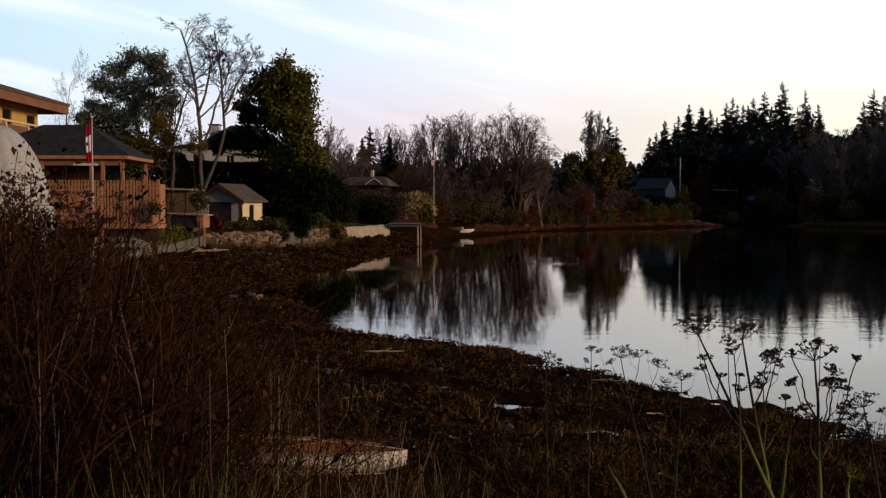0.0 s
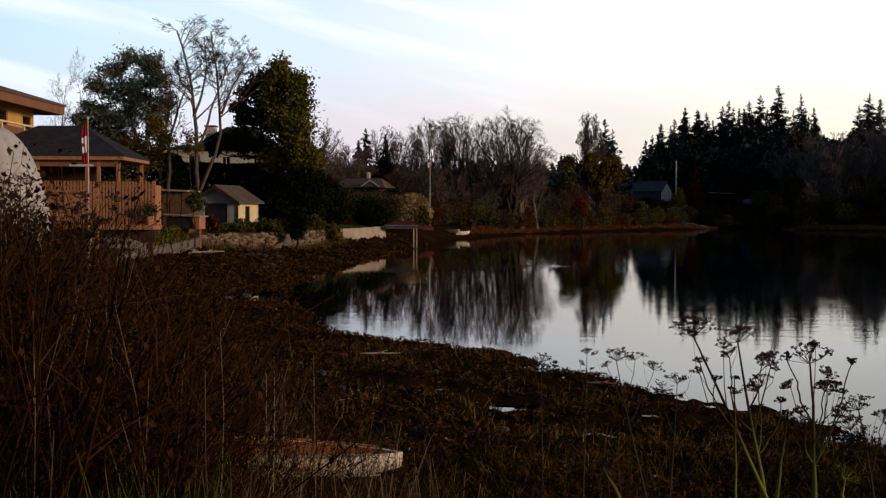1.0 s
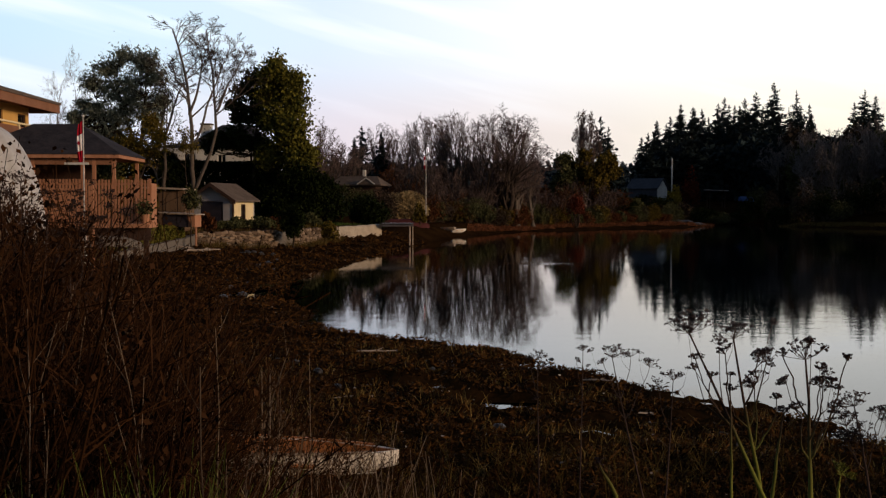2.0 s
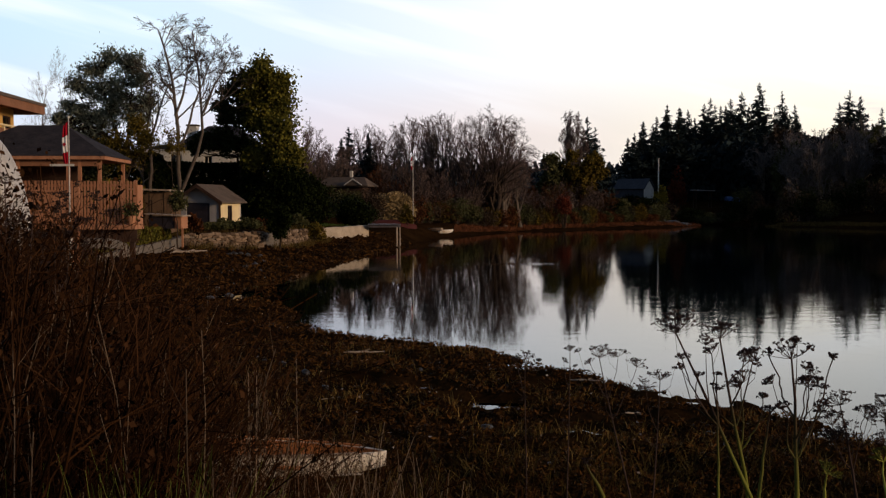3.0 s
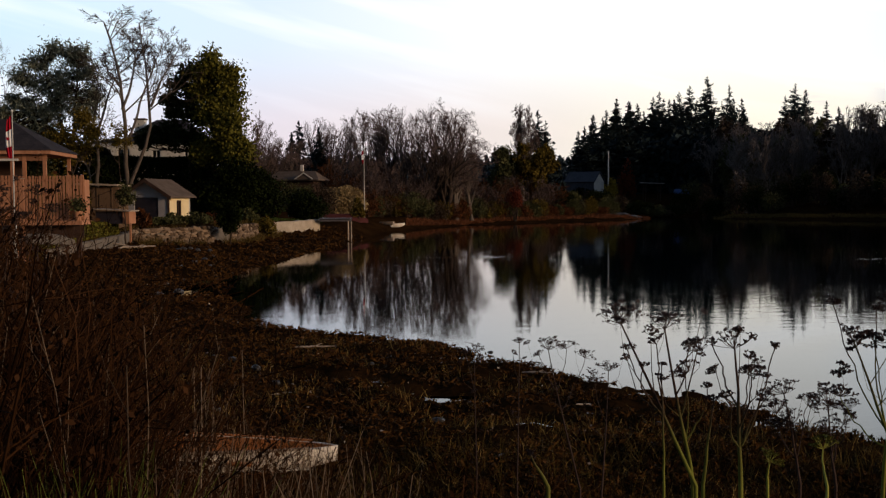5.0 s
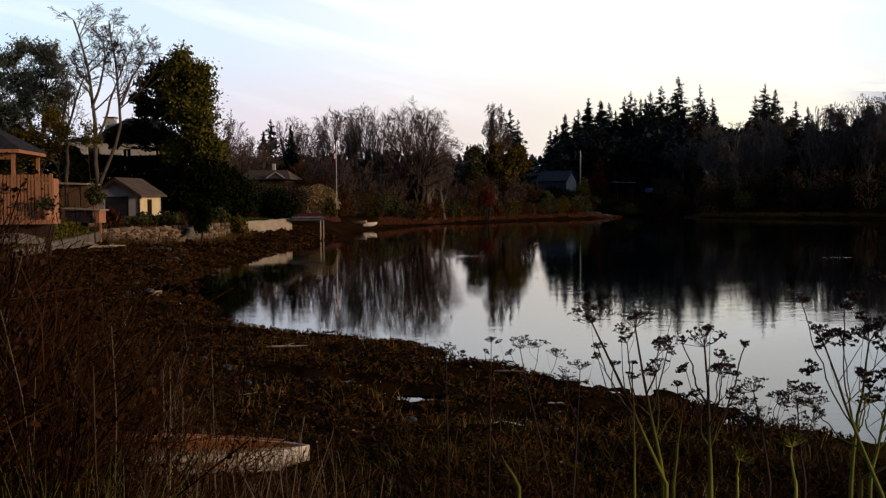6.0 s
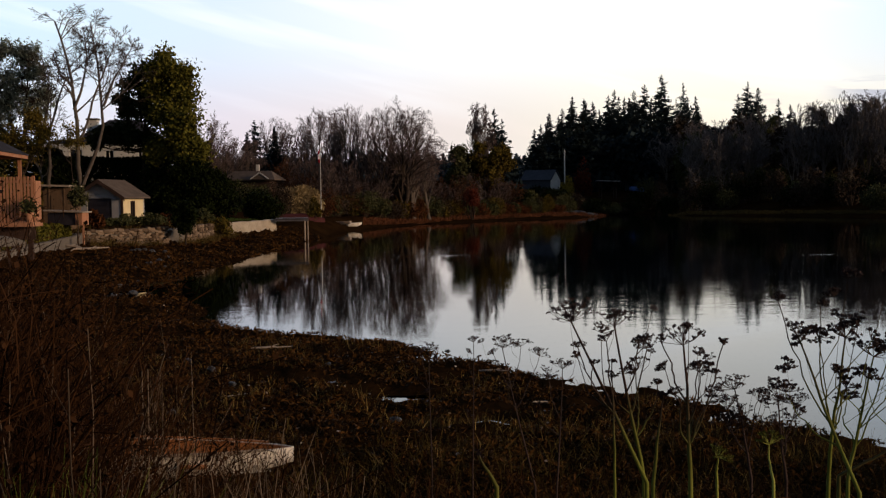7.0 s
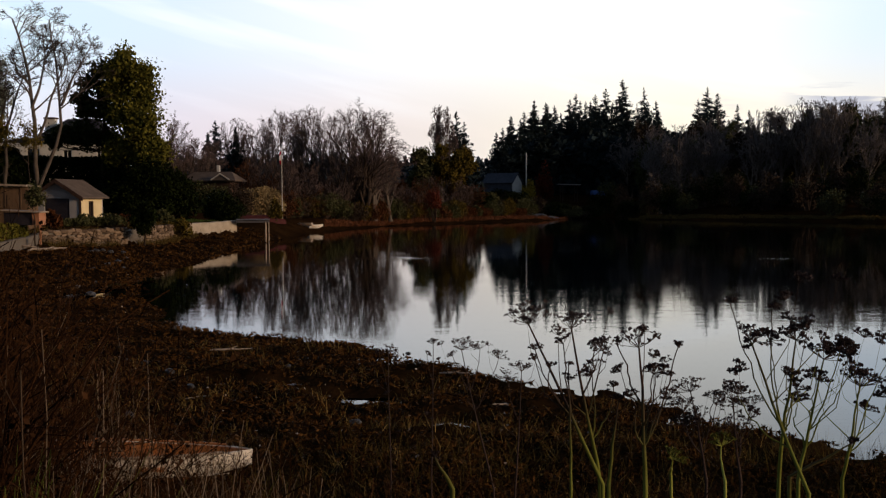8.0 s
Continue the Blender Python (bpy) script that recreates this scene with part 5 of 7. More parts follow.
def deck_screen():
    """Raised deck with a cedar slat screen on its front edge."""
    th = thing("deck_screen", pose(-14.85, 47.0, 2.2, 0, 0, 0), "tall orange cedar slat screen on a raised deck", "fence")
    part("deck", box(5.4, 1.5, 0.18, (0, 0.35, -0.2)), M_CEDAR, th)
    # dark board put in for the shade of the open gap below
    part("gap_shade", box(5.3, 0.06, 0.55, (0, 0.12, -0.75)), M_TRIM, th, "dark board standing for the shade below the deck")
    for z, hh in ((0.05, 0.1), (1.62, 0.1)):
        part("rail", box(5.3, 0.05, hh, (0, 0.06, z)), M_CEDAR, th)
    part("panel", box(2.35, 0.04, 1.33, (-1.45, 0.03, 0.1)), M_CEDAR, th, "plain cedar panel")
    part("panel_rail", box(2.4, 0.06, 0.08, (-1.4, -0.03, 1.4)), M_CEDAR, th)
    short, tall = (box(0.095, 0.028, h, (0, 0, 0), 0.006) for h in (0.44, 1.86))
    kinds = []
    for bm in (short, tall):
        me = bpy.data.meshes.new("slat")
        bm.to_mesh(me)
        bm.free()
        me.materials.append(M_CEDAR)
        kinds.append(me)
    for i in range(38):
        x = -2.58 + i * 0.1395
        low = x < -0.3
        part("slat", kinds[0 if low else 1], None, th).matrix_local = pose(x, 0.0 if low else -0.02, 1.44 if low else random.uniform(-0.02, 0.02))
    for x in (-2.66, -0.25, 2.62):
        part("post", box(0.11, 0.11, 1.95, (x, 0.12, -0.05), 0.008), M_CEDAR, th)
    for x in (-2.5, 0.0, 2.4):
        part("pier", box(0.2, 0.2, 1.4, (x, 0.3, -1.6)), M_TRIM, th)
    part("side_panel", box(0.05, 0.8, 1.7, (2.66, 0.6, 0.0)), M_CEDAR, th)


deck_screen()


def planter():
    th = thing("flower_pot", pose(-12.35, 46.75, 2.18), "terracotta pot with a leafy plant by the screen", "pot")
    V, F = rod([(0, 0, 0), (0, 0, 0.2), (0, 0, 0.36), (0, 0, 0.4)], [0.13, 0.17, 0.2, 0.21], 14)
    part("pot", mesh_np("pot", V, F, M_CEDAR, True), None, th)
    rng = np.random.default_rng(4)
    part("plant", mesh_np("plant", *leaves(np.array([0, 0, 0.65]) + rng.normal(0, 0.16, (260, 3)), 0.09, rng), M_OLIVE), None, th)["kind"] = "stuff"


planter()


def hutch():
    th = thing("hutch", pose(-0.2312 * 56, 56, 1.85, 0, 0, -8), "low garden hutch with pale flat roof and orange end", "hutch")
    # near-black box: the shade under the hutch roof is put into its colour
    part("body", box(1.55, 0.9, 0.62, (-0.05, 0, 0), 0.01), M_DARKWOOD_SHADE, th, "hutch front, its shade put into a near-black colour")
    part("side", box(0.34, 0.94, 0.6, (0.72, -0.01, 0.0), 0.01), M_CEDAR, th, "orange plywood end")
    part("roof", box(2.0, 1.3, 0.06, (0, 0, 0.66), 0.012, turn=(0, 3, 0)), M_DRIFT, th)
    for x in (-0.8, 0.9):
        part("leg", box(0.08, 0.08, 1.0, (x, -0.35, -0.95)), M_CEDAR, th)


hutch()


def boathouse():
    th = thing("boathouse", pose(-15.3, 69.0, 1.32, 0, 0, -12), "small grey boathouse with brown gable roof and cream side", "shed")
    w, d, e, r = 2.75, 3.6, 2.0, 2.9
    # front with a wide doorway
    front = solid([(0, 0, 0), (0.55, 0, 0), (0.55, 0, 1.88), (2.1, 0, 1.88), (2.1, 0, 0), (w, 0, 0), (w, 0, e), (w / 2, 0, r), (0, 0, e)], [(0, 1, 2, 8), (2, 3, 6, 7, 8), (3, 4, 5, 6)])
    ext = bmesh.ops.extrude_face_region(front, geom=front.faces[:])
    bmesh.ops.translate(front, verts=[v for v in ext["geom"] if isinstance(v, bmesh.types.BMVert)], vec=(0, 0.14, 0))
    part("front_wall", front, M_GREYWALL, th)
    part("side_wall", box(0.14, d - 0.3, e, (0.07, d / 2, 0)), M_GREYWALL, th)
    # cream against the grey front: the low sun's light is put into the colour
    wall_panel("side_wall", d - 0.3, e, pose(w, 0.15, 0, 0, 0, 90), [(1.2, 1.95, 0.7, 1.7)], M_CREAM, th, 0.14)["label"] = "side wall with the sunlight put into its cream colour"
    window(th, pose(w - 0.06, 0.15 + 1.575, 0.7, 0, 0, 90), 0.75, 1.0, frame_mat=M_TRIM)
    part("back_wall", prism([(0, 0), (w, 0), (w, e), (w / 2, r), (0, e)], 0.14), M_GREYWALL, th).matrix_local = pose(0, d - 0.14, 0)
    door = part("door", box(1.5, 0.06, 1.84, (1.325, 0.09, 0.0)), M_DARKWOOD_SHADE, th, "dark panelled boat door")
    for z in (0.1, 0.55, 1.0, 1.45):
        part("door_panel", box(1.3, 0.03, 0.34, (1.325, 0.05, z), 0.008), M_DARKWOOD_SHADE, door)
    for sgn in (-1, 1):
        rise = (r - e) / (w / 2)
        o = 0.32
        x0, z0 = (w / 2 + sgn * (w / 2 + o)), e - o * rise
        vs = [(w / 2, -0.35, r + 0.06), (x0, -0.35, z0 + 0.06), (x0, d + 0.3, z0 + 0.06), (w / 2, d + 0.3, r + 0.06)]
        vs += [(x, y, z + 0.09) for x, y, z in vs]
        part("roof", solid(vs, [(0, 1, 2, 3), (7, 6, 5, 4), (0, 4, 5, 1), (1, 5, 6, 2), (2, 6, 7, 3), (3, 7, 4, 0)]), M_ROOFBROWN, th)
        bv = [(w / 2, -0.39, r - 0.1), (x0, -0.39, z0 - 0.1), (x0, -0.39, z0 + 0.14), (w / 2, -0.39, r + 0.14)]
        bv += [(x, y + 0.05, z) for x, y, z in bv]
        part("bargeboard", solid(bv, [(0, 1, 2, 3), (7, 6, 5, 4), (0, 4, 5, 1), (1, 5, 6, 2), (2, 6, 7, 3), (3, 7, 4, 0)]), M_TRIM, th)
    part("corner_board", box(0.1, 0.1, e, (w + 0.02, 0.0, 0)), M_TRIM, th)


boathouse()


def white_house():
    th = thing("white_house", pose(-0.1956 * 92, 92, 1.4, 0, 0, -6), "white two-storey house with dark hipped roof and chimney", "house")
    top = 7.57 - 1.4
    holes = [(0.6, 1.7, top - 1.7, top - 0.4), (2.2, 3.2, top - 1.7, top - 0.4), (5.0, 5.7, top - 1.3, top - 0.5), (7.6, 8.2, top - 1.2, top - 0.4)]
    wall_panel("wall", 8.6, top, pose(-4.3, -3, 0), holes, M_WHITE, th)["label"] = "white wall"
    for x0, x1, z0, z1 in holes:
        window(th, pose(-4.3 + (x0 + x1) / 2, -2.92, z0), x1 - x0, z1 - z0)
    wall_panel("wall", 6.0, top, pose(4.3, -2.82, 0, 0, 0, 90), [], M_WHITE, th)
    wall_panel("wall", 6.0, top, pose(-4.12, -2.82, 0, 0, 0, 90), [], M_WHITE, th)
    part("roof", hip_roof(6.6, 6.9, 9.66 - 7.57, 2.4, 0.15), M_ROOFDARK, th).matrix_local = pose(1.35, 0.2, top)
    part("roof", hip_roof(3.4, 6.0, 0.7, 1.0, 0.12), M_ROOFDARK, th).matrix_local = pose(-3.4, 0.2, top - 0.15)
    ch = part("chimney", box(0.8, 0.7, 2.1, (-1.25, 0.4, top)), M_WHITE, th, "white rendered chimney")
    part("cap", box(0.95, 0.85, 0.12, (-1.25, 0.4, top + 2.1)), M_TRIM, ch)


white_house()


def bungalow():
    base = gz(-0.0650 * 114, 114)
    th = thing("bungalow", pose(-0.0690 * 114, 114, base, 0, 0, -14) @ Matrix.Diagonal((1.0, 0.9, 1, 1)), "low bungalow with brown roof and white gable trim", "house")
    e = 4.95 - base
    wall_panel("wall", 4.4, e, pose(-2.2, -1.6, 0), [], M_TRIM, th)
    wall_panel("wall", 3.2, e, pose(2.2, -1.4, 0, 0, 0, 90), [], M_TRIM, th)
    part("roof", hip_roof(5.8, 4.4, 1.0, 3.9, 0.12), M_ROOFBROWN, th).matrix_local = pose(0, 0, e)
    part("gable", prism([(-0.9, 0), (0.9, 0), (0, 0.6)], 1.4), M_ROOFBROWN, th).matrix_local = pose(1.4, -2.4, e + 0.1)
    for s in (-1, 1):
        part("trim", box(1.12, 0.06, 0.09, (0, 0, 0), turn=(0, s * 33.7, 0)), M_WHITE, th).matrix_local = pose(1.4 + s * 0.46, -2.45, e + 0.4)
    part("chimney", box(0.3, 0.3, 0.75, (0.5, 0.2, e + 0.9)), M_WHITE, th, "pale chimney")


bungalow()


def cottage():
    g = 4.2
    th = thing("cottage", pose(0.1941 * 200, 200, g, 0, 0, -40), "small white cottage with dark roof across the bay", "house")
    e, r = 6.01 - g, 7.67 - g
    # this side's shadow is put into the colour; the end wall stays white
    part("wall", box(5.9, 3.5, e + 2.5, (0, 0, -2.5)), M_SLATE_SHADE, th, "white cottage's side wall, its shadow put into a blue-grey colour")
    part("end_wall", box(0.12, 3.6, e + 2.5, (2.97, 0, -2.5)), M_WHITE, th, "white painted end wall")
    for s in (-1, 1):
        part("gable", prism([(-1.8, 0), (1.8, 0), (0, r - e)], 0.15), M_WHITE, th).matrix_local = pose(s * 2.92 - 0.07, 0, e, 0, 0, 90) @ pose(0, -0.15 if s > 0 else 0.0, 0)
        a = math.degrees(math.atan2(r - e, 1.8))
        slab = box(6.5, math.hypot(2.05, (r - e) * 2.05 / 1.8), 0.12, (0, 0, 0))
        part("roof", slab, M_SLATE_SHADE, th).matrix_local = pose(0, s * 1.02, (e + r) / 2, -s * a, 0, 0)


cottage()


def mast(b, d, z0, z1, r, label):
    th = thing("mast", pose(b * d, d, z0), label, "pole")
    h = z1 - z0
    part("pole", mesh_np("pole", *rod([(0, 0, -1.5), (0, 0, h * 0.5), (0, 0, h), (0, 0, h + 0.02)], [r, r, r * 0.85, 0.01], 10), M_WHITE, True), None, th)


mast(0.2163, 188, 4.0, 11.07, 0.11, "thick white mast beside the cottage")


def lean_roof(b, d, z):
    th = thing("picnic_shelter", pose(b * d, d, z - 2.2, 0, 0, 5), "open shelter with pale flat roof across the bay", "shelter")
    part("roof", box(3.9, 2.0, 0.12, (0, 0, 2.05), 0.02, turn=(0, 2, 0)), M_GREYWALL, th)
    for x in (-1.4, 1.3):
        for y in (-0.7, 0.7):
            part("post", box(0.12, 0.12, 3.4, (x, y, -1.3)), M_TRIM, th)


lean_roof(0.2571, 190, 5.67)


def hull(length, beam, depth, seed=0, n=14, k=7, overturned=False, wall=0.02, fullness=0.55):
    """An open boat's shell: pointed bow at +x, flat transom at -x. Returns outer surface and inner surface."""
    def ring(t, inset):
        half = beam / 2 * min(1.0, (1 - t ** 2.6) ** 0.75 + 0.0) * (0.82 + 0.18 * min(1, t * 2.5)) - inset
        half = max(half, 0.004)
        sheer = depth * (1 + 0.18 * t * t)
        keel = depth * 0.7 * (max(0, t - 0.5) / 0.5) ** 2 + inset
        pts = []
        for j in range(2 * k + 1):
            u = j / k - 1
            y = half * math.copysign(abs(u) ** 0.75, u)
            z = keel + (sheer - keel) * abs(u) ** 2.4
            pts.append((-length / 2 + t * length + (inset if t == 0 else 0), y, z))
        return pts
    outs, ins = [ring(i / n, 0) for i in range(n + 1)], [ring(i / n, wall) for i in range(n + 1)]
    w = 2 * k + 1
    V = [p for r in outs for p in r] + [p for r in ins for p in r]
    o = (n + 1) * w
    F = []
    for i in range(n):
        for j in range(2 * k):
            a = i * w + j
            F.append((a, a + w, a + w + 1, a + 1))
            F.append((o + a, o + a + 1, o + a + w + 1, o + a + w))
        for j in (0, 2 * k):
            a = i * w + j
            F.append((a, a + w, o + a + w, o + a))
    for j in range(2 * k):
        F.append((j, j + 1, o + j + 1, o + j))
    # transom
    c = len(V)
    V += [(-length / 2, 0, outs[0][0][2])]
    bm = solid(V, F)
    bm.verts.ensure_lookup_table()
    tr = [bm.verts[j] for j in range(w)]
    try:
        bm.faces.new(tr)
    except ValueError:
        pass
    bmesh.ops.delete(bm, geom=[bm.verts[c]], context="VERTS") if not bm.verts[c].link_faces else None
    if overturned:
        bm.transform(pose(0, 0, depth, 180, 0, 0))
    return bm


def small_boat(name, m, length, beam, depth, material, label, overturned=False, thwarts=2, inside=None):
    th = thing(name, m, label, "boat")
    part("hull", hull(length, beam, depth, overturned=overturned), material, th)
    if not overturned:
        for i in range(thwarts):
            x = -length * 0.22 + i * length * 0.38
            part("thwart", box(0.2, beam * (0.92 - 0.12 * i), 0.03, (x, 0, depth * 0.62), 0.006), inside or M_BOATWOOD, th, "brown plank seat")
    return th


small_boat("covered_boat", pose(-0.0253 * 97, 97, 1.05, 0, 0, 8), 4.0, 1.5, 0.7, M_MAROON, "upturned dark maroon boat on the bank", True)
small_boat("skiff", pose(0.0114 * 104, 104, 0.55, 0, 4, 165), 1.5, 0.8, 0.3, M_DRIFT, "small grey skiff drawn up at the waterline")
small_boat("skiff", pose(0.0217 * 105.5, 105.5, 0.3, 0, 0, 20), 1.5, 0.8, 0.35, M_BOATWHITE, "small white skiff at the water's edge")
small_boat("blue_boat", pose(0.2860 * 190, 190, 3.71, 0, 0, 10), 3.0, 1.6, 0.8, M_BLUE, "boat under a blue cover across the bay", True)
def trestle(x, y, z0, h):
    th = thing("trestle", pose(x, y, z0, 0, 0, 12), "added, unseen dark timber trestle that carries the upturned skiff", "trestle", "trestles under the skiff")
    part("beam", box(0.1, 1.1, 0.09, (0, 0, h - 0.09), 0.008), M_TRIM, th)
    for yy in (-0.42, 0.42):
        for s in (-1, 1):
            part("leg", box(0.06, 0.06, h, (s * 0.1, yy, -0.06), turn=(0, s * 9, 0)), M_TRIM, th)


# skiff height fits the camera's view; unseen trestles are added to carry it
for x in (-13.75, -12.55):
    trestle(x, 45.0 + 0.2 * (x + 13.1), gz(x, 45.0), 1.3 - gz(x, 45.0))
small_boat("upturned_skiff", pose(-13.15, 45, 1.3, 0, 0, 12), 2.2, 1.1, 0.4, M_CONCRETE, "weathered grey upturned skiff below the deck", True)


def flagpole(name, m, h, r, flag_drop, flag_w, label, arm=False):
    th = thing(name, m, label, "flagpole")
    part("pole", mesh_np("pole", *rod([(0, 0, -0.6), (0, 0, h * 0.5), (0, 0, h)], [r, r * 0.85, r * 0.6], 10), M_STEEL, True), None, th)
    bm = bmesh.new()
    bmesh.ops.create_uvsphere(bm, u_segments=10, v_segments=6, radius=r * 1.6, matrix=Matrix.Translation((0, 0, h)))
    part("finial", bm, M_WHITE, th)
    flag = None
    # a limp flag: red, white, red bands gathered in folds
    top = h - 0.12
    for bi, (v0, v1, mt, nm) in enumerate(((0.0, 0.3, M_FLAGRED, "red_band"), (0.3, 0.68, M_FLAGWHITE, "white_band"), (0.68, 1.0, M_FLAGRED, "red_band"))):
        V, F = [], []
        rows, cols = 8, 22
        for i in range(rows + 1):
            v = v0 + (v1 - v0) * i / rows
            z = top - v * flag_drop
            wide = flag_w * (0.55 + 0.45 * math.sin(math.pi * min(1, v * 0.9 + 0.1)))
            for j in range(cols + 1):
                u = j / cols
                V.append((-r - u * wide, 0.09 * wide * 3 * math.sin(u * 13 + v * 3.0) * u ** 0.5, z - 0.12 * u * flag_drop * (1 - v)))
        for i in range(rows):
            for j in range(cols):
                a = i * (cols + 1) + j
                F.append((a, a + 1, a + cols + 2, a + cols + 1))
        ob = part("flag" if flag is None else nm, mesh_np("flag", V, F, mt, True), None, th if flag is None else flag, "limp red and white flag" if flag is None else "")
        flag = flag or ob
        so = ob.modifiers.new("thickness", "SOLIDIFY")
        so.thickness = 0.006
    # red leaf shape on the white band
    leaf = [(0, 0.5), (0.12, 0.25), (0.3, 0.35), (0.26, 0.05), (0.5, 0.1), (0.3, -0.2), (0.05, -0.22), (0.03, -0.5), (-0.03, -0.5), (-0.05, -0.22), (-0.3, -0.2), (-0.5, 0.1), (-0.26, 0.05), (-0.3, 0.35), (-0.12, 0.25)]
    s = flag_w * 0.7
    part("leaf", prism([(x * s * 0.8, z * s) for x, z in leaf], 0.02), M_FLAGRED, flag, "red leaf shape").matrix_local = pose(-r - flag_w * 0.5, -0.32 * flag_w, top - flag_drop * 0.52)
    if arm:
        part("sleeve", mesh_np("sleeve", *rod([(0, 0, 0.0), (0, 0, 1.0), (0, 0, 1.75), (0, 0, 1.78)], [0.075, 0.07, 0.068, 0.03], 12), M_WHITE, True), None, th, "white painted foot of the pole")
        part("crossbar", box(0.75, 0.05, 0.07, (-0.22, 0, h - 1.52)), M_WHITE, th)
    return th


flagpole("flagpole", pose(-0.3195 * 34.5, 34.5, 0.5), 5.76 - 0.5, 0.028, 1.4, 0.2, "metal flagpole with a limp red and white flag", True)
flagpole("flagpole", pose(-0.0083 * 100, 100, 1.0), 7.60 - 1.0, 0.045, 1.25, 0.18, "white flagpole on the bank with a limp flag")


def white_tub(x, y):
    """A white plastic tub lying on its side."""
    th = thing("tub", pose(x, y, gz(x, y) + 0.16, 0, 84, 35), "white plastic tub lying on the weedy shore", "tub")
    part("body", mesh_np("body", *rod([(0, 0, 0), (0, 0, 0.03), (0, 0, 0.3), (0, 0, 0.42)], [0.04, 0.15, 0.18, 0.19], 16), M_BOATWHITE, True), None, th)
    part("rim", mesh_np("rim", *rod([(0, 0, 0.4), (0, 0, 0.42), (0, 0, 0.45)], [0.2, 0.205, 0.2], 16), M_BOATWHITE, True), None, th)
    part("inside", mesh_np("inside", *rod([(0, 0, 0.06), (0, 0, 0.2), (0, 0, 0.44)], [0.01, 0.165, 0.185], 16), M_GREYWALL, True), None, th)


white_tub(-13.0, 40.0)


def gate_post(b, d, z0, z1):
    th = thing("wooden_post", pose(b * d, d, z0), "slim weathered wooden post in the brush", "post")
    part("shaft", box(0.09, 0.09, z1 - z0, (0, 0, 0), 0.01), M_CEDAR, th)
    part("cap", box(0.11, 0.11, 0.03, (0, 0, z1 - z0), 0.005), M_DRIFT, th)


gate_post(-0.3118, 36, 0.4, 3.71)
gate_post(-0.3180, 35.5, 0.4, 2.33)


def dock():
    th = thing("dock", pose(-2.75, 79.6, 0.0, 0, 0, 3), "small wooden dock on posts beside the wall", "dock")
    for i in range(9):
        part("board", box(2.35, 0.22, 0.05, (0, -0.95 + i * 0.24, 1.62), 0.006), M_DOCK, th)
    for y in (-0.8, 0.8):
        part("beam", box(2.3, 0.12, 0.18, (0, y, 1.44)), M_DOCK, th)
    for x, y in ((0.88, -0.85), (1.12, -0.2), (0.95, 0.9)):
        part("post", mesh_np("post", *rod([(x, y, -1.2), (x, y, 0.6), (x, y, 1.45)], [0.05, 0.05, 0.045], 10), M_DRIFT, True), None, th, "pale round timber post")


dock()


def low_wall(name, a, b, z0, top_a, top_b, thick, material, label):
    """A straight wall with a slightly uneven top."""
    rng = random.Random(3)
    dx, dy = b[0] - a[0], b[1] - a[1]
    L = math.hypot(dx, dy)
    n = max(4, int(L / 0.5))
    bm = bmesh.new()
    rows = []
    for i in range(n + 1):
        t = i / n
        top = top_a + (top_b - top_a) * t + rng.uniform(-0.03, 0.03)
        rows.append([bm.verts.new((L * t, s * thick, z)) for s, z in ((0, z0), (0.06, top - 0.03), (0.2, top), (1, top), (1, z0))])
    for p, q in zip(rows, rows[1:]):
        for j in range(4):
            bm.faces.new((p[j], q[j], q[j + 1], p[j + 1]))
    bm.faces.new(rows[0][::-1])
    bm.faces.new(rows[-1])
    bmesh.ops.recalc_face_normals(bm, faces=bm.faces)
    me = bpy.data.meshes.new(name)
    bm.to_mesh(me)
    bm.free()
    me.materials.append(material)
    ob = new(name, me)
    ob.matrix_world = pose(a[0], a[1], 0, 0, 0, math.degrees(math.atan2(dy, dx)))
    return tagged(ob, label, "wall", kind="structure")


low_wall("wall_concrete", (-13.7, 45.5), (-12.6, 57.8), 0.1, 0.9, 1.34, 0.3, M_CONCRETE, "low weathered concrete sea wall")
low_wall("wall_return", (-12.6, 57.8), (-13.6, 58.6), 0.1, 1.34, 1.4, 0.3, M_CONCRETE, "end of the low concrete sea wall")
low_wall("wall_pale", (-6.75, 74.2), (-3.85, 79.5), 0.2, 1.5, 1.58, 0.35, M_RENDER, "pale rendered sea wall by the dock")
low_wall("wall_pale_end", (-3.85, 79.5), (-4.3, 82.5), 0.2, 1.58, 1.55, 0.3, M_RENDER, "end face of the pale sea wall")
STONEWALLS = [low_wall("wall_stone", (-12.75, 58.0), (-8.5, 65.0), 0.1, 1.4, 1.42, 0.4, M_CONCRETE, "rubble stone sea wall below the boathouse"),
              low_wall("wall_stone_end", (-8.5, 65.0), (-6.75, 74.2), 0.1, 1.42, 1.44, 0.4, M_CONCRETE, "rubble stone sea wall below the hedge")]

# ---- things on the beach ----


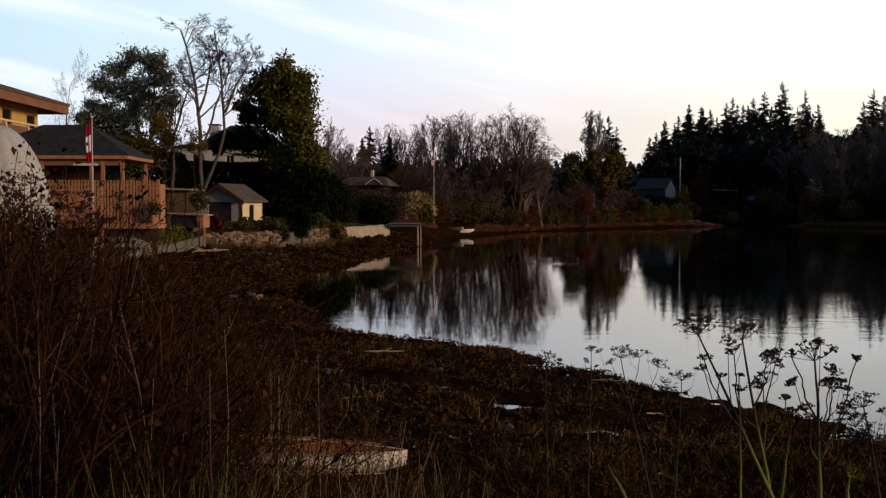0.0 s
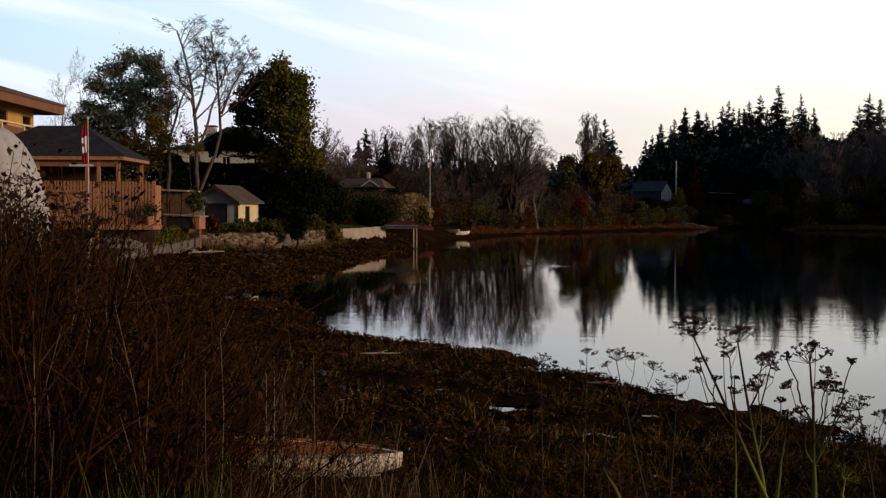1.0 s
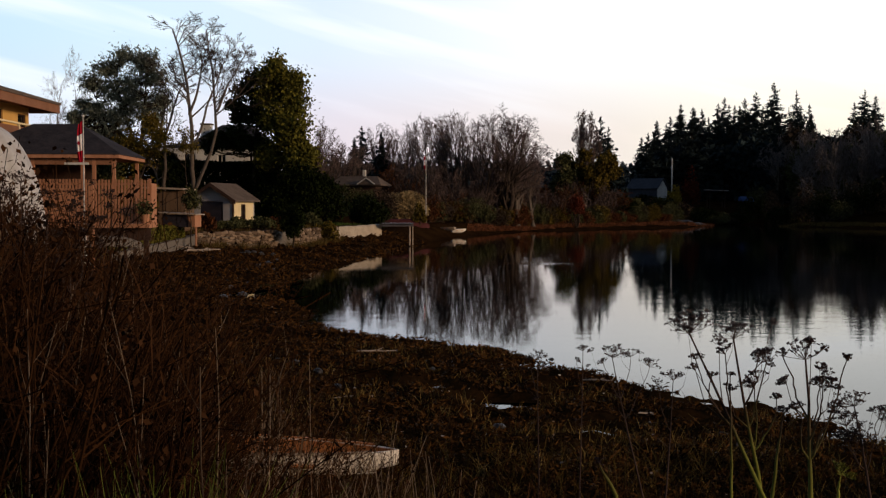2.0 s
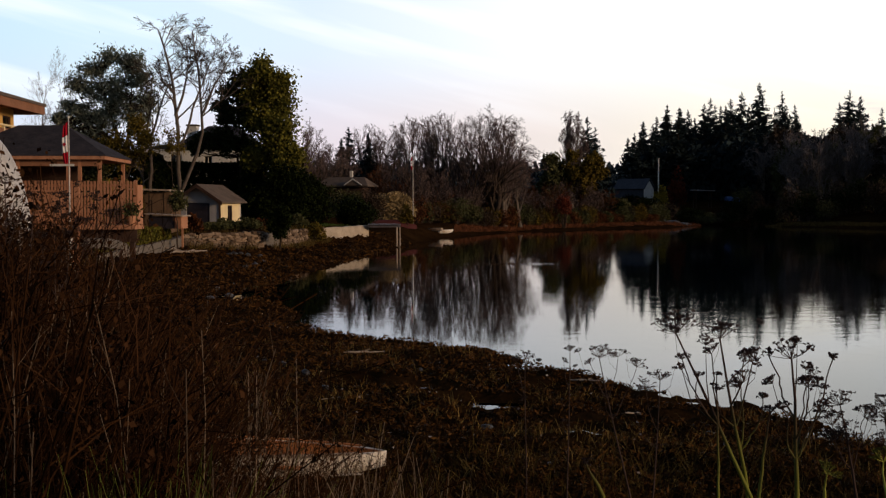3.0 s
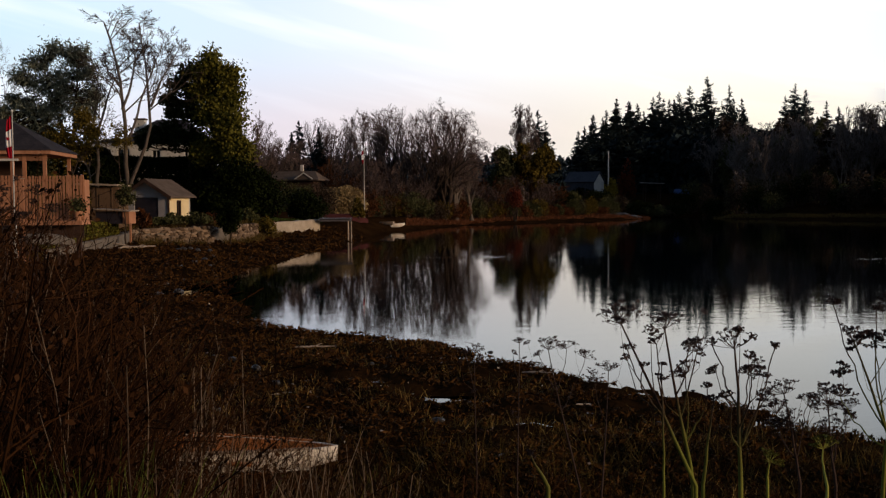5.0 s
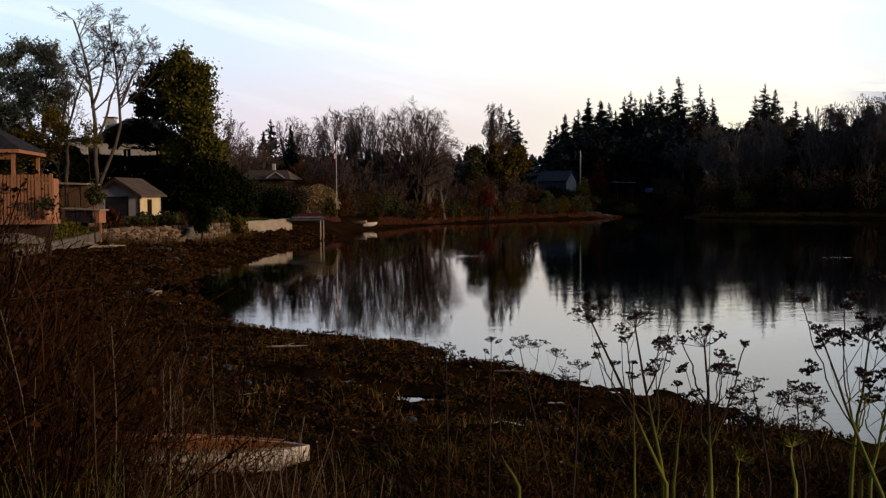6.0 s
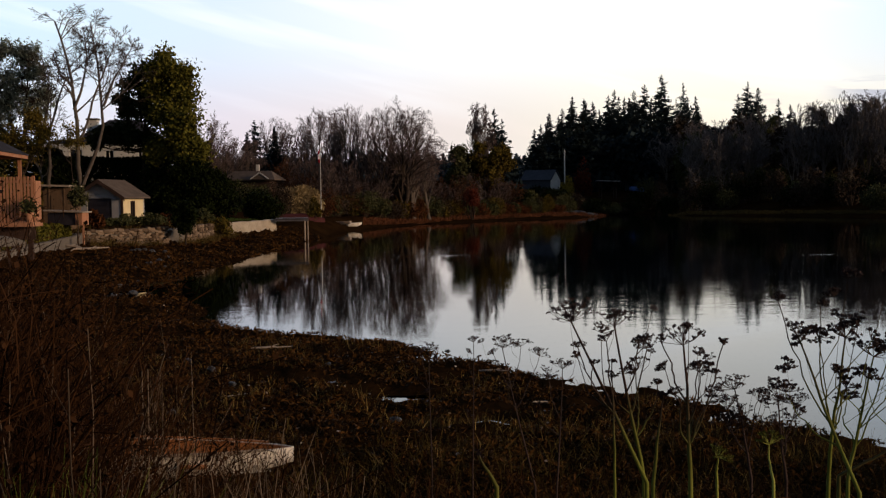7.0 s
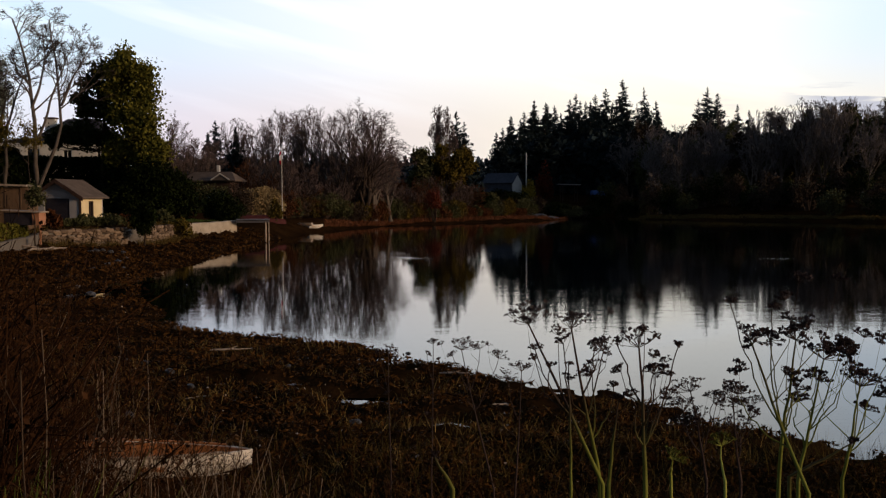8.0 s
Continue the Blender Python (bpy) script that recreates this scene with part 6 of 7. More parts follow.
def dinghy():
    th = thing("dinghy", pose(-1.72, 11.0, 0.23, 2, 3.0, -2) @ Matrix.Diagonal((1.38, 1, 1, 1)), "old white dinghy with brown wooden inside lying in grass", "boat")
    part("hull", hull(1.95, 0.84, 0.32, n=18, k=8), M_BOATWHITE, th, "chalky white planked hull")
    part("lining", hull(1.88, 0.77, 0.3, n=18, k=8), M_BOATWOOD, th, "orange-brown wooden lining").matrix_local = pose(0, 0, 0.016)
    for z in (0.11, 0.18, 0.25):
        for s in (-1, 1):
            P = []
            for j in range(13):
                t = 0.02 + 0.9 * j / 12
                half = 0.42 * min(1.0, (1 - t ** 2.6) ** 0.75) * (0.82 + 0.18 * min(1, t * 2.5))
                f = min(1.0, (z / 0.32)) ** (0.75 / 2.4)
                P.append((-0.975 + t * 1.95, s * (half * f + 0.004), z + 0.05 * t * t))
            part("strake", mesh_np("strake", *rod(P, [0.009] * 13, 5), M_BOATWHITE), None, th)
    for s in (-1, 1):
        P = []
        for j in range(13):
            t = 0.9 * j / 12
            half = 0.42 * min(1.0, (1 - t ** 2.6) ** 0.75) * (0.82 + 0.18 * min(1, t * 2.5))
            P.append((-0.975 + t * 1.95, s * half, 0.325 * (1 + 0.18 * t * t)))
        part("gunwale", mesh_np("gunwale", *rod(P, [0.016] * 13, 6), M_DRIFT if s < 0 else M_BOATWOOD), None, th)
    for i in range(4):
        part("floor_board", box(1.4, 0.1, 0.018, (-0.15, -0.18 + i * 0.12, 0.1), 0.003), M_BOATWOOD, th, "orange-brown floor board")
    for x in (-0.35, 0.3):
        part("thwart", box(0.18, 0.7, 0.022, (x, 0, 0.22), 0.005), M_BOATWOOD, th, "brown plank seat")
    part("transom", box(0.03, 0.64, 0.28, (-0.985, 0, 0.05), 0.006), M_DARKWOOD_SHADE, th, "dark transom board")


dinghy()


def driftwood(x, y, length, r, turn, seed, label):
    rng = np.random.default_rng(seed)
    th = thing("driftwood", pose(x, y, gz(x, y) + r + 0.05, 0, rng.uniform(-4, 4), turn), label, "driftwood", "driftwood on the beach")
    P = np.stack([np.linspace(-length / 2, length / 2, 7), rng.normal(0, length * 0.02, 7), rng.normal(0, length * 0.01, 7)], 1)
    part("log", mesh_np("log", *rod(P, r * np.array([0.5, 0.9, 1, 0.95, 0.8, 0.6, 0.25]), 7), M_DRIFT, True), None, th)
    part("branch", mesh_np("branch", *rod([P[3], P[3] + [0.12 * length, 0.06 * length, 0.04 * length], P[3] + [0.2 * length, 0.14 * length, 0.05 * length]], [r * 0.5, r * 0.35, r * 0.15], 5), M_DRIFT, True), None, th)


driftwood(-0.0537 * 20.5, 20.5, 0.75, 0.02, 8, 1, "thin pale driftwood stick on brown weed")
driftwood(0.1502 * 17.8, 17.8, 0.5, 0.018, -20, 2, "short pale driftwood stick near the waterline")
driftwood(-0.2127 * 54, 54, 1.8, 0.07, 20, 3, "bleached driftwood log below the sea wall")
driftwood(-0.2266 * 56, 55, 1.3, 0.06, -10, 4, "bleached driftwood log below the sea wall")
driftwood(0.1941 * 14.5, 14.5, 0.22, 0.012, 12, 5, "thin pale driftwood stick on brown weed")
driftwood(-0.0847 * 15, 15.2, 0.4, 0.012, 30, 6, "thin pale driftwood stick on brown weed")


def rock(x, y, s, seed, label="wet grey rock on the weedy beach"):
    rng = np.random.default_rng(seed)
    bm = bmesh.new()
    bmesh.ops.create_icosphere(bm, subdivisions=3, radius=1)
    for v in bm.verts:
        q = 1 + 0.35 * (noise.noise(v.co * 1.3 + Vector((seed, 0, 0)))) + 0.12 * noise.noise(v.co * 4)
        v.co = Vector((v.co.x * s * q, v.co.y * s * 0.8 * q, v.co.z * s * 0.55 * q))
    bmesh.ops.recalc_face_normals(bm, faces=bm.faces)
    me = bpy.data.meshes.new("rock")
    bm.to_mesh(me)
    bm.free()
    me.materials.append(M_ROCK)
    ob = new("rock", me)
    ob.matrix_world = pose(x, y, gz(x, y) + s * 0.15, 0, 0, rng.uniform(0, 360))
    tagged(ob, label, "rock", "rocks on the beach")


rr = random.Random(21)
for i in range(20):
    d = rr.uniform(12, 24)
    rock(rr.uniform(-0.16, 0.3) * d, d, rr.uniform(0.03, 0.09), i)
for i in range(18):
    d = rr.uniform(34, 58)
    rock(rr.uniform(-0.2, -0.13) * d, d, rr.uniform(0.08, 0.22), 40 + i)
for i in range(20):
    b = 0.2018 + 0.0023 * i
    d = 152 + 0.15 * i + rr.uniform(0, 3)
    rock(b * d, d, rr.uniform(0.25, 0.6), 60 + i, "pale grey boulder along the far shore")


def dry(x, y):
    """True away from the puddles."""
    ok = np.ones(x.shape, bool)
    for ox, oy, pa, pb in POOLS[:4] + POOLS[6:8]:
        ok &= np.hypot((x - ox) / (pa * 1.5), (y - oy) / (pb * 2.2)) > 1
    return ok


def shore_weed():
    """Rockweed, matted over the whole beach."""
    rng = np.random.default_rng(31)
    n = 210000
    d = 9 + 76 * rng.uniform(0, 1, n) ** 1.9
    x = rng.uniform(-0.34, 0.6, n) * d
    sd = inside_distance(x, d, SHORE)
    te = inside_distance(x, d, TERRACE)
    clump = fbm(x * 0.7, d * 0.7, 3, 12)
    keep = (sd > 0.0) & (te > 0.1) & (clump > 0.3) & dry(x, d)
    x, d = x[keep], d[keep]
    lift = rng.uniform(0, 0.12, len(x)) * np.clip(clump[keep] * 2.2 - 0.5, 0.1, 1)
    C = np.stack([x, d, ground_z(x, d) + lift], 1)
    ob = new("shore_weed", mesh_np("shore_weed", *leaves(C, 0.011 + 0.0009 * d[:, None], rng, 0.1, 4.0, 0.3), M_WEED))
    tagged(ob, "matted dark brown rockweed on the beach", "seaweed", kind="stuff")
    # pale mussel shells and stones
    n = 260
    d = rng.uniform(10, 45, n)
    x = rng.uniform(-0.26, 0.3, n) * d
    ok = (inside_distance(x, d, SHORE) > 0.3) & (inside_distance(x, d, TERRACE) > 0.3)
    C = np.stack([x[ok], d[ok], ground_z(x[ok], d[ok]) + 0.06], 1)
    ob = new("shell_litter", mesh_np("shell_litter", *leaves(C, 0.035, rng, 0, 1.3, 0.6), M_DRIFT))
    tagged(ob, "scattered pale shells and chips on the weed", "shells", kind="stuff")


shore_weed()


def blades(x, y, h, width, rng, lean=0.35, seg=3):
    n = len(x)
    P = np.zeros((n, seg + 1, 3))
    P[:, 0] = np.stack([x, y, ground_z(x, y) - 0.03], 1)
    d = unit(np.stack([rng.normal(0, lean, n), rng.normal(0, lean, n), np.ones(n)], 1))
    bend = np.stack([rng.normal(0, lean, n), rng.normal(0, lean, n), -0.12 * np.ones(n)], 1)
    for j in range(1, seg + 1):
        d = unit(d + bend * 0.45)
        P[:, j] = P[:, j - 1] + d * (h / seg)[:, None]
    a = rng.uniform(0, np.pi, n)
    S = np.stack([np.cos(a), np.sin(a), 0 * a], 1)[:, None, :] * (width[:, None] * np.linspace(1, 0.12, seg + 1)[None])[:, :, None]
    V = np.stack([P - S, P + S], 2).reshape(-1, 3)
    k = (seg + 1) * 2
    base = (np.arange(n) * k)[:, None] + (np.arange(seg) * 2)[None]
    F = np.stack([base, base + 1, base + 3, base + 2], -1).reshape(-1, 4)
    return V, F


def brush_height(x, y):
    """Brush height, its top edge fitted to the camera's view: tall thicket at the left end of the bank, falling away to
    low growth on the right; taller down the slope.
    """
    top = 3 + y * np.interp(x / y, [-0.5, -0.40, -0.353, -0.327, -0.30, -0.25, -0.2, -0.147, -0.095, 0.0, 0.4], [0.045, 0.035, 0.012, -0.01, -0.03, -0.06, -0.095, -0.135, -0.175, -0.23, -0.25])
    return np.clip(top - ground_z(x, y, False), 0.25, 2.6)


def dry_brush():
    rng = np.random.default_rng(41)
    n = 7800
    y = 3.0 + 8.0 * rng.uniform(0, 1, n) ** 1.25
    b = -0.46 + 0.9 * rng.uniform(0, 1, n) ** 2.1
    keep = rng.uniform(0, 1, n) < np.interp(b, [-0.4, -0.24, -0.17, -0.04, 0.05, 0.4], [1, 0.9, 0.3, 0.22, 0.26, 0.26])
    y, b = y[keep], b[keep]
    x = b * y
    k = 90
    yd = rng.uniform(7.5, 10.4, k)
    x, y, b = np.concatenate([x, rng.uniform(-0.2, -0.02, k) * yd]), np.concatenate([y, yd]), np.concatenate([b, np.full(k, -0.1)])
    n = len(x)
    h = brush_height(x, y) * np.where(x / y < -0.27, 0.45 + 0.5 * rng.uniform(0, 1, n), 0.3 + 0.68 * rng.uniform(0, 1, n) ** 1.6)
    P = np.zeros((n, 6, 3))
    P[:, 0] = np.stack([x, y, ground_z(x, y) - 0.05], 1)
    d = unit(np.stack([rng.normal(0.05, 0.2, n), rng.normal(0, 0.2, n), np.ones(n)], 1))
    for j in range(1, 6):
        d = unit(d + rng.normal(size=(n, 3)) * 0.1)
        P[:, j] = P[:, j - 1] + d * (h / 5)[:, None]
    R = ((0.0014 + 0.0042 * rng.uniform(0, 1, n) ** 3) * np.where(b < -0.28, 1.5, 1.0))[:, None] * np.linspace(1.1, 0.45, 6)[None]
    P1, R1 = grow(P, R, 7, 0.3, 40, rng, 3, 0.06, 0.2, 0.2, 0.7)
    big = P1[rng.uniform(0, 1, len(P1)) < 0.4]
    P2, R2 = grow(big, np.full(big.shape[:2], 0.0013), 3, 0.5, 45, rng, 3, 0.05, 0.2, 0.3, 0.8)
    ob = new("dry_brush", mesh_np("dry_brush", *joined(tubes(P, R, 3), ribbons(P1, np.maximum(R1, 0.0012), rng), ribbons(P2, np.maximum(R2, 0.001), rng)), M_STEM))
    tagged(ob, "tangle of dry reddish brown stems on the bank", "brush", kind="stuff")
    # bleached stalks standing in the tangle
    k = 330
    ys = rng.uniform(2.9, 8.0, k)
    bs = rng.uniform(-0.44, 0.02, k)
    hs = brush_height(bs * ys, ys) * rng.uniform(0.5, 1.05, k)
    Q = np.zeros((k, 6, 3))
    Q[:, 0] = np.stack([bs * ys, ys, ground_z(bs * ys, ys) - 0.05], 1)
    d = unit(np.stack([rng.normal(0, 0.16, k), rng.normal(0, 0.16, k), np.ones(k)], 1))
    for j in range(1, 6):
        d = unit(d + rng.normal(size=(k, 3)) * 0.07)
        Q[:, j] = Q[:, j - 1] + d * (hs / 5)[:, None]
    QR = rng.uniform(0.0016, 0.0034, k)[:, None] * np.linspace(1, 0.5, 6)[None]
    Q1, QR1 = grow(Q, QR, 4, 0.22, 38, rng, 3, 0.1, 0.15, 0.35, 0.6)
    ob = new("bleached_stalks", mesh_np("bleached_stalks", *joined(tubes(Q, QR, 4), tubes(Q1, QR1, 3)), M_PALESTEM))
    tagged(ob, "bleached dry stalks standing in the brown tangle", "stalks", kind="stuff")
    # withered leaves and seed clusters in the thicket
    t = P1[:, -1][rng.uniform(0, 1, len(P1)) < np.interp(P1[:, -1, 0] / P1[:, -1, 1], [-0.35, -0.1, 0.1], [0.5, 0.25, 0.05])]
    C = np.repeat(t, 4, 0) + rng.normal(0, 0.02, (len(t) * 4, 3))
    ob = new("withered_leaves", mesh_np("withered_leaves", *leaves(C, 0.014, rng, 0.3), M_STEM))
    tagged(ob, "withered brown leaves in the brush", "leaves", kind="stuff")
    # grass
    n = 17000
    y = 2.2 + 9.5 * rng.uniform(0, 1, n) ** 1.1
    b = rng.uniform(-0.46, 0.62, n)
    x = b * y
    ok = (inside_distance(x, y, SHORE) > 0.5) & (rng.uniform(0, 1, n) < np.interp(b, [-0.3, -0.1], [0.45, 1.0]))
    x, y = x[ok], y[ok]
    left = x / y < -0.15
    hh = np.where(left, rng.uniform(0.3, 0.9, len(x)), rng.uniform(0.12, 0.5, len(x)))
    V, F = blades(x, y, hh, rng.uniform(0.002, 0.0045, len(x)), rng, 0.35)
    ob = new("bank_grass", mesh_np("bank_grass", V, F, M_GRASS))
    tagged(ob, "withered olive grass on the bank", "grass", kind="stuff")
    # lusher grass clump
    n = 900
    y = rng.normal(2.65, 0.14, n)
    x = np.where(rng.uniform(0, 1, n) < 0.72, rng.normal(-0.255, 0.022, n), rng.normal(-0.375, 0.02, n)) * y
    V, F = blades(x, y, rng.uniform(0.45, 0.98, n), rng.uniform(0.0025, 0.005, n), rng, 0.2)
    ob = new("grass_clump", mesh_np("grass_clump", V, F, M_FRESHGRASS))
    tagged(ob, "green clump of long grass on the bank", "grass", kind="stuff")
    # single green stems in the dark of the thicket
    n = 90
    y = rng.uniform(2.5, 3.6, n)
    V, F = blades(rng.uniform(-0.43, -0.16, n) * y, y, rng.uniform(0.5, 1.05, n), rng.uniform(0.002, 0.0036, n), rng, 0.4, 5)
    ob = new("green_stems", mesh_np("green_stems", V, F, M_FRESHGRASS))
    tagged(ob, "arching green stems in the brown tangle", "stalks", kind="stuff")
    # beach grass further down
    n = 26000
    y = rng.uniform(9, 22, n)
    x = rng.uniform(-0.32, 0.5, n) * y
    ok = (inside_distance(x, y, SHORE) > 0.5) & (fbm(x * 0.9, y * 0.9, 3, 4) > 0.47) & dry(x, y)
    x, y = x[ok], y[ok]
    V, F = blades(x, y, rng.uniform(0.06, 0.28, len(x)), rng.uniform(0.004, 0.009, len(x)), rng, 0.6, 2)
    ob = new("beach_grass", mesh_np("beach_grass", V, F, M_SALT))
    tagged(ob, "short withered salt grass on the beach", "grass", kind="stuff")
    # russet sedge along the opposite shore
    n = 16000
    t = rng.uniform(0, 1, n)
    b = np.interp(t, [0, 1], [0.03, 0.255])
    y = np.interp(b, [0.0, 0.026, 0.09, 0.165, 0.235, 0.26], [95, 108, 125.5, 140, 151, 160]) + rng.uniform(0, 4, n)
    V, F = blades(b * y, y, rng.uniform(0.15, 0.42, n), rng.uniform(0.03, 0.06, n), rng, 0.9, 2)
    ob = new("shore_sedge", mesh_np("shore_sedge", V, F, M_REDSEDGE))
    tagged(ob, "band of rusty red sedge along the far shore", "grass", kind="stuff")
    n = 9000
    b = rng.uniform(0.315, 0.58, n)
    y = np.interp(b, [0.31, 0.41, 0.575], [154, 142, 122.5]) + rng.uniform(0, 3.5, n)
    V, F = blades(b * y, y, rng.uniform(0.15, 0.35, n), rng.uniform(0.03, 0.06, n), rng, 0.4, 2)
    ob = new("spit_grass", mesh_np("spit_grass", V, F, M_SEDGE))
    tagged(ob, "low ochre grass on the far spit", "grass", kind="stuff")

    # dry tufts over and under the stone wall, and mown lawn behind the pale one
    n = 10000
    t = rng.uniform(0, 1, n)
    wx = np.interp(t, [0, 0.42, 1], [-12.75, -8.5, -6.75])
    wy = np.interp(t, [0, 0.42, 1], [58.0, 65.0, 74.2])
    out = np.where(rng.uniform(0, 1, n) < 0.35, rng.uniform(-0.9, -0.35, n), rng.uniform(0.15, 0.8, n))
    x, y = wx + out * 0.85, wy - out * 0.5
    keep = fbm(x * 0.9, y * 0.9, 3, 8) > 0.42
    V, F = blades(x[keep], y[keep], rng.uniform(0.15, 0.6, keep.sum()), rng.uniform(0.008, 0.018, keep.sum()), rng, 0.5, 3)
    ob = new("wall_grass", mesh_np("wall_grass", V, F, M_SEDGE))
    tagged(ob, "dry ochre grass tufts along the stone wall", "grass", kind="stuff")
    n = 9000
    x, y = rng.uniform(-11.0, -4.6, n), rng.uniform(74.5, 87.0, n)
    keep = inside_distance(x, y, TERRACE) < -0.5
    x, y = x[keep], y[keep]
    V, F = blades(x, y, rng.uniform(0.06, 0.14, len(x)), rng.uniform(0.012, 0.02, len(x)), rng, 0.4, 2)
    ob = new("lawn", mesh_np("lawn", V, F, M_LAWN))
    tagged(ob, "short green lawn behind the pale sea wall", "lawn", kind="stuff")


dry_brush()

# ---- fennel on the bank ----


def umbel_mesh(r, rng, up, rays=16):
    """Rays spreading from one node to a ragged, half-empty top, each ending in a small umbel of seeds."""
    a = np.arange(rays) * 2.4 + rng.uniform(-0.6, 0.6, rays)
    q = np.sqrt((np.arange(rays) + 0.5) / rays) * rng.uniform(0.65, 1.25, rays)
    keep = np.cos(a - rng.uniform(0, 6.3)) + rng.uniform(0, 1.6, rays) > -0.1
    a, q = a[keep], q[keep]
    rays = len(a)
    up = unit(np.array(up, float) + rng.normal(0, 0.04, 3))
    u = unit(np.cross(up, [0.3, 1, 0.1]))
    v = np.cross(up, u)
    side = u * np.cos(a)[:, None] + v * np.sin(a)[:, None]
    tip = side * (q * r)[:, None] + up * (r * (0.68 - 0.3 * q * q + rng.uniform(-0.2, 0.2, rays)))[:, None]
    P = np.stack([0 * tip, tip * 0.5 + side * (q * r * 0.14)[:, None], tip], 1)
    k = 5
    a2 = rng.uniform(0, 2 * np.pi, (rays, k))
    w = (0.13 * r + 0.0015) * rng.uniform(0.4, 1.25, (rays, k))
    out = tip[:, None] + np.stack([np.cos(a2) * w, np.sin(a2) * w, rng.uniform(-0.3, 0.5, (rays, k)) * w], -1)
    S = np.stack([np.repeat(tip[:, None], k, 1), out], 2).reshape(-1, 2, 3)
    ray = joined(tubes(P, np.full((rays, 3), 0.0008), 3), ribbons(S, np.full((len(S), 2), 0.0005), rng))
    m = rng.integers(0, rays * k, int(rays * k * 3.2))
    C = out.reshape(-1, 3)[m] + rng.normal(0, 0.001, (len(m), 3))
    return ray, leaves(C, 0.0026 + 0.026 * r, rng, 0.2, 1.9)


def fennel(base, heads, seed, label, r=0.0062, green=None, fresh=False, side=2):
    """A fennel plant. heads: (x, z, umbel radius, 0 for a stalk from the ground or the number of the stalk it branches from)."""
    rng = np.random.default_rng(seed)
    bx, by = base
    bz = gz(bx, by)
    th = thing("fennel", pose(bx, by, bz), label, "plant", "fennel plants on the bank")
    # fork height from camera distance, so stalks part at the view's lower edge
    view_fork = max(bz + 0.25, 2.99 - 0.27 * by)
    low_skin = green or (M_GREENSTEM if fresh else M_STALK)
    stalks = []

    def head(at, up, size, under):
        ray, seeds = umbel_mesh(size, rng, up, 10 + int(size * 300))
        o = part("umbel", mesh_np("umbel", *ray, M_GREENSTEM if fresh else M_BROWNSTEM), None, under)
        o.matrix_local = Matrix.Translation(at)
        tagged(o, kind="stuff")
        tagged(part("seed_tuft", mesh_np("seed_tuft", *seeds, M_MOSSY if fresh else M_SEED), None, o), kind="stuff")

    for hx, hz, ur, stalk in heads:
        top = np.array([hx - bx, 0.0 if stalk == 0 else rng.normal(0, 0.04), hz - ur * 0.25 - bz])
        s = np.linspace(0, 1, 11)
        if stalk == 0:
            foot = np.array([rng.normal(0, 0.012), rng.normal(0, 0.03), -0.05])
            part_at = np.array([0, foot[1], view_fork - bz])     # together up to here, a height fitted to the camera's view, then lean apart
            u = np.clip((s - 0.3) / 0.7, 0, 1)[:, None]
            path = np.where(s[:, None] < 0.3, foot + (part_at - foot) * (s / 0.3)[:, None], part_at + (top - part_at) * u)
            path += np.cumsum(rng.normal(0, 0.0014, (11, 3)), 0) * (s * (1 - s) * 4)[:, None]
            stalks.append(path)
            rad = r * np.linspace(1.25, 0.36, 11)
        else:
            main = stalks[stalk - 1]
            want = top[2] - rng.uniform(0.55, 1.0) * abs(top[0] - np.interp(top[2], main[:, 2], main[:, 0])) - rng.uniform(0.1, 0.2)
            i = int(np.clip(np.abs(main[:, 2] - want).argmin(), 5, 9))
            foot = main[i]
            path = foot + (top - foot) * s[:, None]
            path[:, :2] = foot[:2] + (top - foot)[:2] * (s ** 0.72)[:, None]
            path += np.cumsum(rng.normal(0, 0.003, (11, 3)), 0) * (s * (1 - s) * 4)[:, None]
            rad = r * np.linspace(0.42, 0.22, 11)
        stem = part("stem", mesh_np("stem", *rod(path, rad, 7), low_skin, True), None, th, "yellow-green stalk drying to brown" if stalk == 0 else "")
        head(path[-1], path[-1] - path[-3] + np.array([0, 0, 0.08]), max(ur, 0.012), stem)
        for q in range(side if stalk == 0 and ur > 0.02 else side // 2 if ur > 0.02 else 0):
            i = int(rng.integers(6, 10)) if stalk == 0 else int(rng.integers(4, 9))
            st = path[i]
            a = rng.uniform(0, 2 * np.pi)
            ln = rng.uniform(0.06, 0.16)
            e1 = st + np.array([math.cos(a) * ln * 0.5, math.sin(a) * ln * 0.5, ln * 0.4])
            e2 = st + np.array([math.cos(a) * ln * 0.7, math.sin(a) * ln * 0.7, ln * 1.1])
            sp = part("side_stem", mesh_np("side_stem", *rod([st, e1, e2], [rad[i] * 0.5, rad[i] * 0.35, rad[i] * 0.22], 5), low_skin, True), None, th)
            head(e2, e2 - e1, rng.uniform(0.012, 0.026), sp)


TALLFENNEL = "tall dry fennel with brown seed heads and green stalks"
LOWFENNEL = "low dry fennel with dark flat seed heads"
fennel((0.903, 2.95), [(0.690, 2.668, 0.070, 0), (0.810, 2.649, 0.055, 0), (0.716, 2.581, 0.021, 1), (0.778, 2.606, 0.026, 1), (0.746, 2.541, 0.015, 1), (0.902, 2.581, 0.037, 2), (0.878, 2.514, 0.040, 2), (0.854, 2.601, 0.021, 2), (0.929, 2.476, 0.018, 2)], 1, TALLFENNEL)
fennel((0.802, 2.95), [(0.802, 2.539, 0.012, 0)], 15, "thin green fennel stalk beside a taller plant", 0.004)
